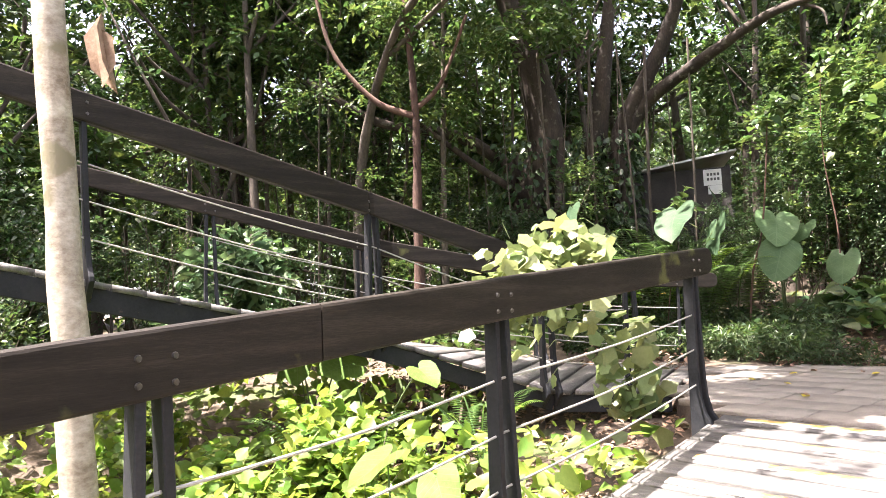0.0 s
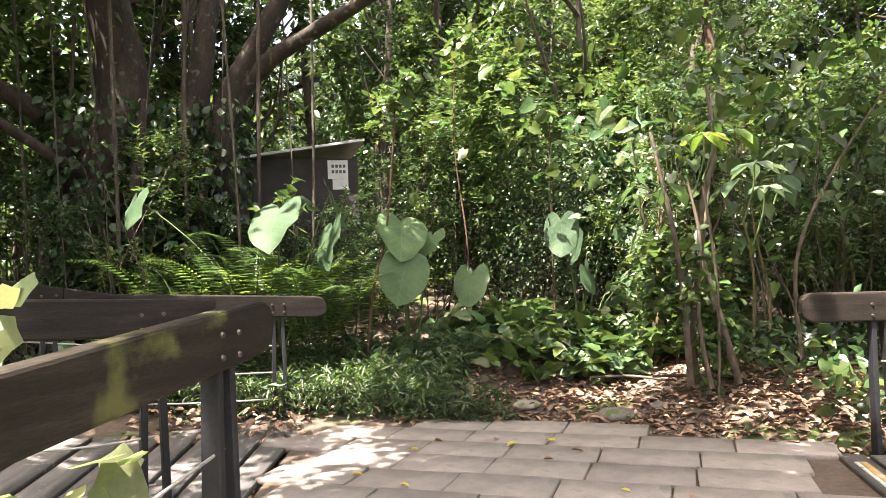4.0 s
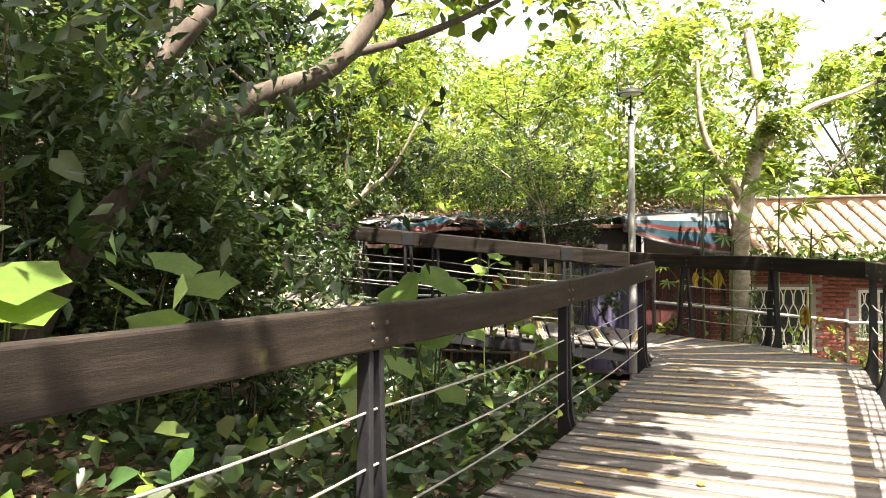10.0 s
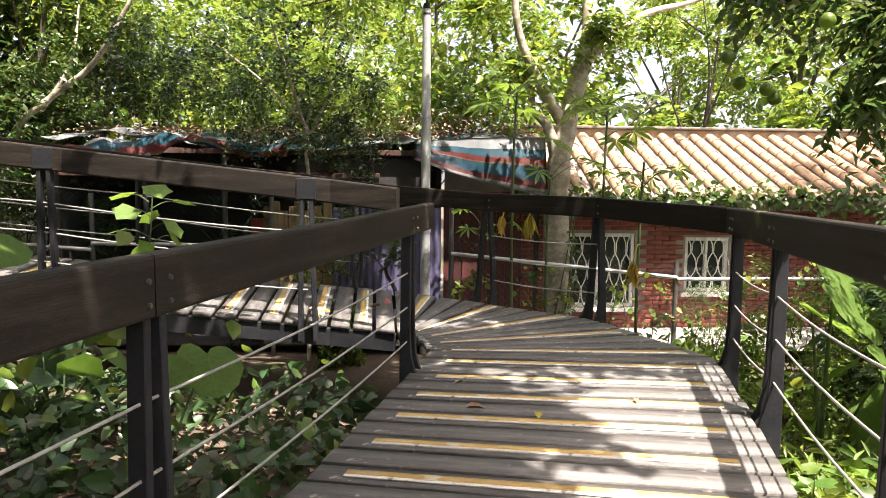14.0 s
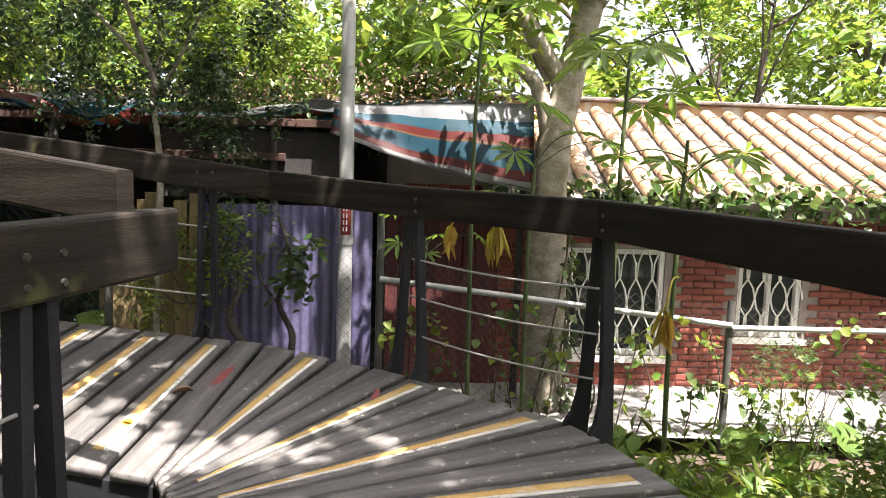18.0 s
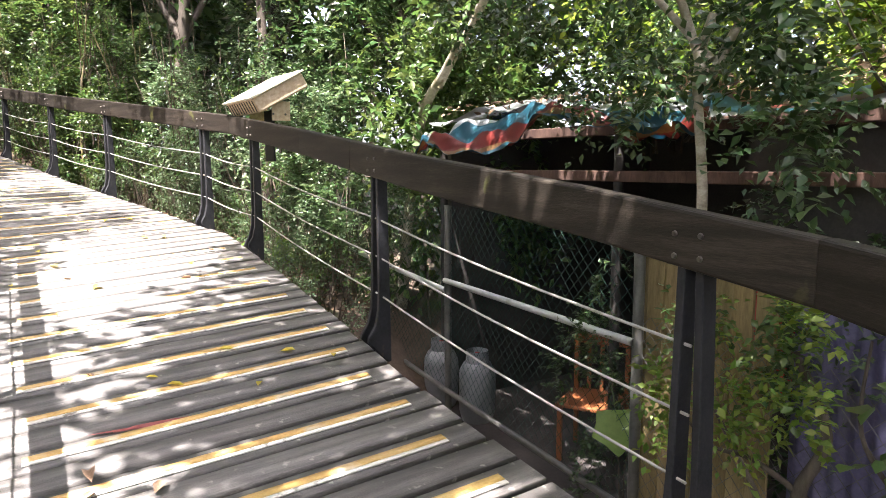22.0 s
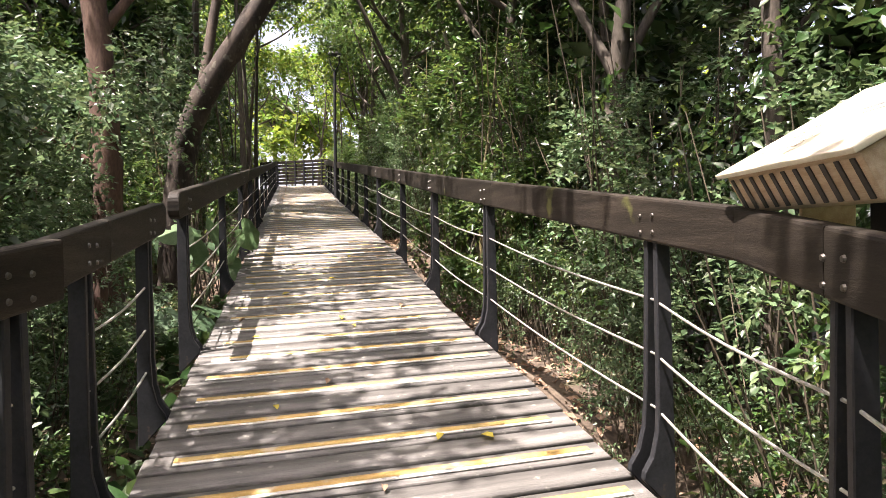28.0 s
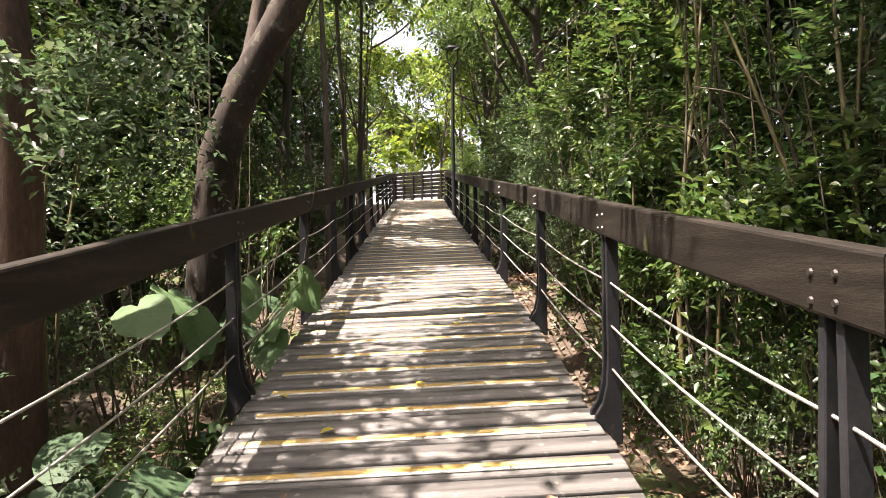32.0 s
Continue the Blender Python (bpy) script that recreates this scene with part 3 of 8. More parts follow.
for p_, dz_ in zip(RK, (0.0, 0.04, 0.06, 0.07, 0.06, 0.04, 0.03, 0.02, 0.0)):
    p_.z += dz_
handrail("dark timber handrail along the climbing boardwalk", RK, [0.42, 2.75, 5.45, 6.7, 9.12, 11.2, 13.6, 16.3] + [16.3 + 2.1 * k for k in range(1, 10)], 1, (False, False), [3.1, 5.5, 8.9, 12.5, 17.0, 21.5, 26.0, 30.5])
RKL = out(edge([(11.50, 4.02), (11.70, 4.55), (11.74, 6.2), (11.80, 9.8)]), 0.07, -1)
for p_, dz_ in zip(RKL, (0.0, 0.02, 0.05, 0.03)):
    p_.z += dz_
handrail("dark timber handrail inside the corner", RKL, [0.75, 2.75, length(RKL) - 0.2], -1, (False, False), [2.6])
RLM = out(edge([(11.66, 9.98), (11.24, 11.80)]), 0.09, -1)
handrail("short dark timber handrail with a patched joint", RLM, [0.5, 1.58], -1, (False, True), [0.75])
RLL = out(edge([(11.09, 12.34), (10.72, 13.9), (9.75, 17.8), (7.15, 28.0), (4.4, 38.9)]), 0.06, -1)
for p_ in RLL[:3]:
    p_.z += 0.04
handrail("dark timber handrail climbing through the trees", RLL, [0.34, 2.92, 5.5, 7.9] + [7.9 + 2.45 * k for k in range(1, 9)], -1, (True, False), [4.9, 9.8, 14.5, 19, 23.5])
DN = [p + Vector((0, 0, RAIL_TOP)) for p in D_NEAR]
handrail("dark timber handrail of the side ramp", DN, [0.3, 1.05, 2.65, 4.85], 1, (False, False), [1.1, 2.7])
DF = [p + Vector((0, 0, RAIL_TOP)) for p in [Vector((1.02, 8.80, 0.44)), *D_FAR[1:]]]
handrail("dark timber handrail with slack ropes at the far side", DF, [0.33, 2.1, 4.3, 6.0], 1, (True, False), [2.0, 4.2])


# ---- paved landing ----
landing = tagged(new("paved_landing"), "grey stone paver landing with open cracked joints", "paving", kind="structure")
LAND = [(0.62, 5.05), (2.28, 4.0), (3.1, 4.45), (3.98, 6.10), (3.70, 6.8), (2.5, 7.85), (0.93, 8.58), (0.4, 6.3)]


def in_land(x, y):
    inside = False
    for (x0, y0), (x1, y1) in zip(LAND, LAND[1:] + LAND[:1]):
        if (y0 > y) != (y1 > y) and x < (x1 - x0) * (y - y0) / (y1 - y0) + x0:
            inside = not inside
    return inside


bm_ = bmesh.new()
vs_ = [bm_.verts.new((x, y, 0.492)) for x, y in LAND]
f_ = bm_.faces.new(vs_)
r_ = bmesh.ops.extrude_face_region(bm_, geom=[f_])
bmesh.ops.translate(bm_, vec=(0, 0, -0.3), verts=[g for g in r_["geom"] if isinstance(g, bmesh.types.BMVert)])
part("paving_bed", bm_, SOIL, landing, "dark earth in the joints")
AX = Vector((0.83, -0.55, 0))
AY = Vector((0.55, 0.83, 0))
for r in range(18):
    off = RNG.uniform(0, 0.5)
    for c in range(14):
        w, d = 0.60, 0.37
        p = Vector((0.3, 4.3, 0)) + AY * (r * (d + 0.004) - 0.6) + AX * (c * (w + 0.014) - 3.2 + off)
        q = [p, p + AX * w, p + AX * w + AY * d, p + AY * d]
        cen = sum(q, Vector()) / 4
        if not in_land(cen.x, cen.y):
            continue
        q = [v + AX * RNG.uniform(-0.007, 0.007) + AY * RNG.uniform(-0.002, 0.001) for v in q]
        kept = [v if in_land(v.x, v.y) else v for v in q]
        m = Matrix.Translation((cen.x, cen.y, 0.515 + RNG.uniform(-0.004, 0.004)))
        tilt = Matrix.Rotation(RNG.uniform(-0.008, 0.008), 4, "X")
        v, f = plank_piece("paver", *[(kept[i] - cen) for i in (0, 1, 3, 2)], 0.05, 0, 0.004)
        pv = part("paver", mesh_of("paver", v, f), PAVER, landing)
        pv.matrix_basis = m @ tilt

# ground sheet
xs_ = np.concatenate([[-400, -120, -50, -25], np.arange(-14, 22.1, 0.3), [30, 40, 60, 120, 400]])
ys_ = np.concatenate([[-400, -120, -50, -25, -14], np.arange(-8, 46.1, 0.3), [60, 90, 150, 400]])
gv = [(x, y, ground(x, y) + (0.05 * noise.noise((x * 0.9, y * 0.9, 0.3)) if abs(x) < 40 and abs(y) < 60 else 0)) for y in ys_ for x in xs_]
nx = len(xs_)
gf = [(j * nx + i, j * nx + i + 1, (j + 1) * nx + i + 1, (j + 1) * nx + i) for j in range(len(ys_) - 1) for i in range(nx - 1)]
gob = new("ground", mesh_of("ground", gv, gf, True))
gob.data.materials.append(SOIL)
tagged(gob, "brown forest soil under plants and fallen leaves", "ground", kind="structure")

# ---- plants ----
def leaf_arrays(pos, axis, size, width=0.5, fold=0.18, seed=0, shape="kite", roll=0.45):
    """Leaves at pos, pointing along axis, faces mostly upward. Kites have four corners, ovals six, hearts more, palmate ones seven lobes."""
    rng = np.random.default_rng(seed)
    n = len(pos)
    axis = axis / (np.linalg.norm(axis, axis=1)[:, None] + 1e-9)
    up = rng.normal(size=(n, 3)) * roll + np.array([0, 0, 1.0])
    side = np.cross(axis, up)
    side /= np.linalg.norm(side, axis=1)[:, None] + 1e-9
    nor = np.cross(side, axis)
    if shape == "kite":
        pts = [(0, 0, 0), (0.42, width / 2, fold), (1, 0, -0.06), (0.42, -width / 2, fold)]
        faces = [(0, 2, 1), (0, 3, 2)]
    elif shape == "oval":
        pts = [(0, 0, 0), (0.28, width / 2, fold * 0.8), (0.68, width * 0.42, fold * 0.6), (1, 0, -0.10), (0.68, -width * 0.42, fold * 0.6), (0.28, -width / 2, fold * 0.8)]
        faces = [(0, 2, 1), (0, 3, 2), (0, 4, 3), (0, 5, 4)]
    elif shape == "lobed":
        pts = [(0, 0, 0), (-0.16, 0.22 * width, 0.04), (0.08, 0.5 * width, 0.09), (0.55, 0.34 * width, 0.05), (1, 0, -0.12), (0.55, -0.34 * width, 0.05), (0.08, -0.5 * width, 0.09), (-0.16, -0.22 * width, 0.04)]
        faces = [(0, 2, 1), (0, 3, 2), (0, 4, 3), (0, 5, 4), (0, 6, 5), (0, 7, 6)]
    elif shape == "maple":
        pts, faces = [(0.12, 0, 0.0)], []
        for k, l in enumerate((0.42, 0.62, 0.55, 0.78, 0.69, 0.92, 0.69, 0.78, 0.55, 0.62, 0.42)):
            a = radians(-150 + 30 * k)
            pts.append((0.12 + l * math.cos(a), l * math.sin(a) * width, 0.06 - 0.16 * l * l + 0.03 * (k % 2)))
        faces = [(0, k + 2, k + 1) for k in range(10)] + [(0, 1, 11)]
    elif shape == "hand":
        pts, faces = [(0.1, 0, 0)], []
        for k in range(7):
            a = radians(-120 + 40 * k)
            l = 1.0 - 0.05 * abs(k - 3) ** 1.5
            for da, q, z in ((-0.24, 0.42, 0.03), (-0.13, 0.72, -0.02), (0.0, 1.0, -0.16), (0.13, 0.72, -0.02), (0.24, 0.42, 0.03)):
                pts.append((0.1 + l * q * math.cos(a + da), l * q * math.sin(a + da) * width * 2, z))
            o = 1 + 5 * k
            faces += [(0, o + 1, o), (0, o + 2, o + 1), (0, o + 3, o + 2), (0, o + 4, o + 3)]
    else:
        rim = [(0, 0, 0.02), (-0.17, 0.10, 0.05), (-0.25, 0.24, 0.05), (-0.20, 0.40, 0.02), (0.02, 0.51, 0.03), (0.30, 0.50, 0.0), (0.58, 0.40, -0.02), (0.83, 0.20, -0.07), (0.97, 0, -0.16)]
        rim = rim + [(x, -y, z) for x, y, z in rim[-2:0:-1]]
        pts = [(x, y * width * 1.08, z + 0.045 * math.sin(13 * x + 11 * abs(y))) for x, y, z in rim] + [(0.2, 0, -0.055), (0.6, 0, -0.085)]
        k = len(rim)
        faces = []
        for i in range(k):
            j = (i + 1) % k
            c = k if rim[i][0] + rim[j][0] < 0.78 else k + 1
            faces.append((c, i, j))
        faces += [(k, 5, k + 1), (k + 1, k - 5, k)]
    k = len(pts)
    v = np.zeros((n, k, 3))
    for i, (a, b, c) in enumerate(pts):
        v[:, i] = pos + size[:, None] * (axis * a + side * b + nor * c)
    f = (np.array(faces)[None] + (np.arange(n) * k)[:, None, None]).reshape(-1, 3)
    return v.reshape(-1, 3), f


def sprays(rng, n_spray, per, radius, inner, long_, droop=0.2, clump=20):
    """Leaves set left and right along many short twigs over an uneven ellipsoid."""
    n_sub = max(6, n_spray // clump)
    g = rng.normal(size=(n_sub, 3))
    g /= np.linalg.norm(g, axis=1)[:, None]
    g *= (inner + (0.92 - inner) * rng.random((n_sub, 1)) ** 0.5) * (1 + 0.12 * rng.normal(size=(n_sub, 1)))
    own = rng.integers(0, n_sub, n_spray)
    d = rng.normal(size=(n_spray, 3)) + np.array([0, 0, 0.35])
    d /= np.linalg.norm(d, axis=1)[:, None]
    big = rng.uniform(0.20, 0.42, n_sub)[own][:, None]
    c = (g[own] + d * big * (0.55 + 0.45 * rng.random((n_spray, 1)))) * np.array(radius)
    d = d * 0.6 + g[own] * 0.5
    d /= np.linalg.norm(d, axis=1)[:, None] + 1e-9
    t = d * 0.7 + rng.normal(size=(n_spray, 3)) * 0.55 + np.array([0, 0, -droop])
    t /= np.linalg.norm(t, axis=1)[:, None]
    s = np.cross(t, np.array([0, 0, 1.0]) + rng.normal(size=(n_spray, 3)) * 0.3)
    s /= np.linalg.norm(s, axis=1)[:, None] + 1e-9
    q = np.linspace(-0.5, 0.5, per)[None, :, None]
    ln = long_ * (0.6 + 0.8 * rng.random((n_spray, 1, 1)))
    p = c[:, None] + t[:, None] * q * ln + np.array([0, 0, -0.6 * droop]) * (q + 0.5) ** 2 * ln
    sign = np.where(np.arange(per) % 2 == 0, 1.0, -1.0)[None, :, None]
    a = t[:, None] * 0.55 + s[:, None] * sign * 0.85 + rng.normal(size=(n_spray, per, 3)) * 0.22 + np.array([0, 0, -droop * 0.6])
    p = p + rng.normal(size=p.shape) * 0.008
    return p.reshape(-1, 3), a.reshape(-1, 3)


def foliage(name, seed, n_spray, per, leaf, material, radius=(1, 1, 1), inner=0.5, long_=0.4, width=0.5, shape="kite", centre=(0, 0, 0), droop=0.2, clump=20):
    rng = np.random.default_rng(seed)
    p, a = sprays(rng, n_spray, per, radius, inner, long_, droop, clump)
    s = leaf * (0.6 + 0.8 * rng.random(len(p)))
    v, f = leaf_arrays(p + np.array(centre), a, s, width, 0.10, seed, shape)
    me = mesh_of(name, v, f)
    me.materials.append(material)
    return me


def twig(rng, height, reach, r0, base, sides=4):
    a = rng.uniform(0, 2 * math.pi)
    q = rng.uniform(0.3, 1.0) * reach
    h = height * rng.uniform(0.6, 1.0)
    b = np.array([rng.normal() * base, rng.normal() * base, -0.15])
    e = np.array([math.cos(a) * q, math.sin(a) * q, h])
    mid = (b + e) / 2 + rng.normal(size=3) * 0.06 * height
    pts = bend([b, mid, e], 4)
    me = mesh_of("stem", *tube_arrays(pts, np.linspace(r0 * rng.uniform(0.6, 1), r0 * 0.25, len(pts)), sides), True)
    me.materials.append(STEM)
    return me


def shrub_master(label, seed, leaf, material, n_spray, per, radius, centre, width=0.5, shape="kite", stems=(5, 1.4, 0.9), long_=0.4, inner=0.4, r0=0.018):
    t = thing("shrub", label, "shrub")
    rng = np.random.default_rng(seed)
    for i in range(stems[0]):
        part("stem", twig(rng, stems[1], stems[2], r0, 0.12), STEM, t)
    part("foliage", foliage("foliage", seed, n_spray, per, leaf, material, radius, inner, long_, width, shape, centre), material, t)
    return t


def tree_master(label, seed, height, trunk_r, bark, leaf, material, crown_r, crown_z, n_spray, per, limbs=6, width=0.5, lean=(0.3, 0.2), shape="kite", long_=0.6, inner=0.3):
    rng = np.random.default_rng(seed)
    t = thing("tree", label, "tree")
    tr = bend([(0, 0, -0.3), (lean[0] * 0.3, lean[1] * 0.1, height * 0.3), (lean[0] * 0.7, lean[1] * 0.8, height * 0.65), (lean[0], lean[1], height)], 6)
    rad = np.linspace(trunk_r, trunk_r * 0.25, len(tr))
    rad[:2] *= 1.25
    part("trunk", tube("trunk", tr, rad, 8, 0.05, seed), bark, t)
    top = np.array(tr[-1])
    for i in range(limbs):
        k = int(len(tr) * rng.uniform(0.4, 0.95))
        s = np.array(tr[min(k, len(tr) - 1)])
        a = rng.uniform(0, 2 * math.pi)
        e = np.array([top[0] + math.cos(a) * crown_r[0] * 0.8, top[1] + math.sin(a) * crown_r[1] * 0.8, crown_z + rng.uniform(-0.4, 0.6) * crown_r[2]])
        mid = (s + e) / 2 + np.array([0, 0, -0.15]) + rng.normal(size=3) * 0.15
        pts = bend([s, mid, e], 5)
        part("limb", tube("limb", pts, np.linspace(trunk_r * 0.45, trunk_r * 0.08, len(pts)), 5, 0.05, seed + i), bark, t)
    part("crown", foliage("crown", seed + 50, n_spray, per, leaf, material, crown_r, inner, long_, width, shape, (top[0], top[1], crown_z), 0.3), material, t)
    return t


def build_masters():
    return {
        "d": shrub_master("dense dark green small-leaved shrub beside the boardwalk", 1, 0.062, LEAF_DARK, 320, 14, (1.0, 1.0, 1.1), (0, 0, 1.1), 0.55, "kite", (5, 1.5, 0.9), 0.34),
        "m": shrub_master("leafy green shrub with thin brown stems", 2, 0.095, LEAF_MID, 330, 12, (1.0, 1.0, 1.15), (0, 0, 1.15), 0.52, "kite", (5, 1.6, 0.9), 0.46),
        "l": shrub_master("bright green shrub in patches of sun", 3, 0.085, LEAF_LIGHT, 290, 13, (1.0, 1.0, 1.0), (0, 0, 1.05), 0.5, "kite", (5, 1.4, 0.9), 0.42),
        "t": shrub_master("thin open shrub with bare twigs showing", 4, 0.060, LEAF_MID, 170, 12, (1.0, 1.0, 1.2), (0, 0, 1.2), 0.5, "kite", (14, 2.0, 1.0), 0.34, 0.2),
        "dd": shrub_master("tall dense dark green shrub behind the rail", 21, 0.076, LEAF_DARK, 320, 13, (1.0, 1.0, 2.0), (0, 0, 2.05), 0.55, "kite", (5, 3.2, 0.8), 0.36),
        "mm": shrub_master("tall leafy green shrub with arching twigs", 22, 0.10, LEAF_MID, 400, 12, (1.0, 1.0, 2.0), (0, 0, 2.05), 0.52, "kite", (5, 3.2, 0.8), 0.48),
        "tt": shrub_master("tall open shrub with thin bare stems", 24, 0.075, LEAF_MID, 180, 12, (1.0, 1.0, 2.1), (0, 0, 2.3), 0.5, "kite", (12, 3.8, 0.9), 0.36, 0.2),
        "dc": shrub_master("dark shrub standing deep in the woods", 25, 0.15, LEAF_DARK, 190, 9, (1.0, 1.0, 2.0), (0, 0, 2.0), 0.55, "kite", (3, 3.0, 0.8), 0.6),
        "g": shrub_master("glossy grey-green shrub with small leaves beside the ramp", 26, 0.070, LEAF_GLOSS, 330, 14, (1.0, 1.0, 1.7), (0, 0, 1.75), 0.55, "kite", (6, 2.8, 0.8), 0.36),
        "w": shrub_master("low leafy growth close beside the boards", 27, 0.060, LEAF_GLOSS, 80, 10, (1.0, 1.0, 1.1), (0, 0, 1.1), 0.55, "kite", (8, 1.8, 0.9), 0.4, 0.2),
        "u": shrub_master("low light green growth among dry twigs", 28, 0.085, LEAF_MID, 70, 9, (1.0, 1.0, 1.1), (0, 0, 1.0), 0.6, "kite", (10, 1.9, 0.9), 0.4, 0.2),
        "b": shrub_master("broad-leaved understorey shrub with drooping leaves", 5, 0.21, LEAF_BIG, 120, 9, (1.0, 1.0, 1.1), (0, 0, 1.15), 0.42, "oval", (6, 1.7, 0.8), 0.55, 0.3),
        "v": shrub_master("low tangle of creeping vines with light leaves", 6, 0.10, LEAF_LIGHT, 135, 10, (0.85, 0.85, 0.5), (0, 0, 0.35), 0.85, "oval", (7, 0.8, 0.8), 0.4, 0.2, 0.008),
        "r": shrub_master("tangle of bare twigs and hanging stems", 7, 0.07, LEAF_MID, 60, 11, (0.8, 0.8, 1.1), (0, 0, 1.3), 0.45, "kite", (18, 2.4, 1.0), 0.34, 0.2, 0.014),
        "A": tree_master("tall forest tree with a dark trunk and dense crown", 11, 6.0, 0.13, BARK, 0.15, LEAF_MID, (2.4, 2.4, 1.9), 5.8, 325, 12, 7),
        "B": tree_master("forest tree with a broad dark green crown", 12, 5.0, 0.11, BARK, 0.12, LEAF_DARK, (2.0, 2.0, 2.3), 4.4, 350, 13, 7, lean=(-0.5, 0.3)),
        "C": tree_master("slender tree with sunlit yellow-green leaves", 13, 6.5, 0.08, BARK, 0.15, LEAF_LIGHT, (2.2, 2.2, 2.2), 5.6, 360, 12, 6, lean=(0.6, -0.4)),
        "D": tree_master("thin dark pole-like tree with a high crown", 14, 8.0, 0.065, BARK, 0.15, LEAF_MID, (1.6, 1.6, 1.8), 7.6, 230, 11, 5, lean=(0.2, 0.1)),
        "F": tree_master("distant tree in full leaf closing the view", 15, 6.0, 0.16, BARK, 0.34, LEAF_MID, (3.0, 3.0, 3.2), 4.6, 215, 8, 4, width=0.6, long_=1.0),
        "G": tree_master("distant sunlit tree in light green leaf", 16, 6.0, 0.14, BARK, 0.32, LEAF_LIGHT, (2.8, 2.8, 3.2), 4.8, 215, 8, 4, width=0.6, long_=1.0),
        "E": tree_master("tall dark tree added to roof and shade the woods", 18, 9.2, 0.11, BARK, 0.27, LEAF_DARK, (3.6, 3.6, 1.0), 9.4, 230, 9, 6, width=0.55, lean=(0.4, 0.3), long_=0.8, inner=0.1),
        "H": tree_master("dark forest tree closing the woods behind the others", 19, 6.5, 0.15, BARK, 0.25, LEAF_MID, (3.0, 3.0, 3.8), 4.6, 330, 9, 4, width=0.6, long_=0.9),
        "S": tree_master("bare slender sapling with few leaves up high", 17, 4.5, 0.028, BARK, 0.10, LEAF_MID, (0.7, 0.7, 1.0), 4.3, 50, 9, 4, lean=(0.3, -0.2)),
    }


MASTERS = build_masters()
USED = set()
PR = random.Random(21)


def plant(kind, x, y, s=1.0, sz=None, z=None, rz=None, tilt=0.0):
    """Stand a plant in the ground; the first of a kind is the master itself."""
    rz = PR.uniform(0, 6.28) if rz is None else rz
    if sz and sz > 1.35 * s and kind in "dmtl":
        kind, sz = {"d": "dd", "m": "mm", "t": "tt", "l": "mm"}[kind], sz / 1.9
    elif kind == "g" and sz and sz > 1.2 * s:
        sz = max(s, sz / 1.6)
    m = Matrix.Translation((x, y, ground(x, y) if z is None else z)) @ Matrix.Rotation(rz, 4, "Z") @ Matrix.Rotation(tilt, 4, "X") @ Matrix.Diagonal((s, s, sz or s, 1))
    ob = MASTERS[kind]
    if kind in USED:
        ob = copy_thing(ob, Matrix())
    USED.add(kind)
    ob.matrix_basis = m
    return ob



def mid_x(y):
    """The middle of the long ramp."""
    return 12.78 if y < 10 else 12.78 - 0.262 * (y - 10)


# wall of shrubs behind the landing
for k, x, y, s, sz in (("d", 2.55, 10.9, 0.7, 1.35), ("m", 3.0, 10.6, 1.0, 1.6), ("d", 3.9, 10.9, 1.1, 1.5), ("m", 3.3, 12.2, 0.9, 2.0), ("d", 4.8, 10.4, 0.95, 1.2), ("t", 5.2, 9.3, 0.8, 1.5), ("m", 6.0, 9.9, 1.0, 1.5),
                       ("d", 6.9, 8.9, 1.0, 1.3), ("t", 6.2, 8.1, 0.8, 1.4), ("b", 5.3, 10.8, 1.0, 1.7), ("d", 7.9, 8.6, 1.1, 1.35), ("m", 7.2, 7.5, 0.8, 1.25), ("m", 8.3, 7.4, 0.85, 1.2), ("m", 8.6, 8.4, 1.0, 1.5),
                       ("d", 9.3, 7.6, 0.95, 1.2), ("m", 9.6, 8.9, 1.0, 1.3), ("d", 7.0, 10.2, 1.2, 1.9), ("m", 5.9, 11.8, 1.2, 2.1), ("d", 3.4, 12.6, 1.3, 2.2), ("d", 1.3, 11.0, 0.7, 0.55), ("d", 0.6, 12.9, 0.8, 0.85), ("d", 1.75, 12.8, 0.7, 0.8), ("d", -0.2, 11.6, 0.7, 0.9),
                       ("t", -0.8, 11.0, 0.9, 1.3), ("d", -2.2, 11.8, 1.0, 1.2), ("t", -3.4, 10.4, 0.9, 1.4), ("d", -5.2, 10.8, 1.1, 1.3), ("t", -6.5, 8.8, 0.9, 1.2), ("d", -7.6, 9.6, 1.2, 1.4), ("m", -4.4, 12.8, 1.2, 1.6),
                       ("g", 8.7, 10.2, 1.1, 1.1), ("g", 9.4, 11.6, 1.0, 1.1), ("d", 4.4, 14.2, 1.3, 2.2), ("m", 6.8, 13.6, 1.4, 2.2), ("d", 1.2, 16.6, 1.3, 1.4), ("d", -0.8, 15.4, 1.4, 1.8), ("d", -3, 15.5, 1.4, 1.8)):
    plant(k, x, y, s, sz)
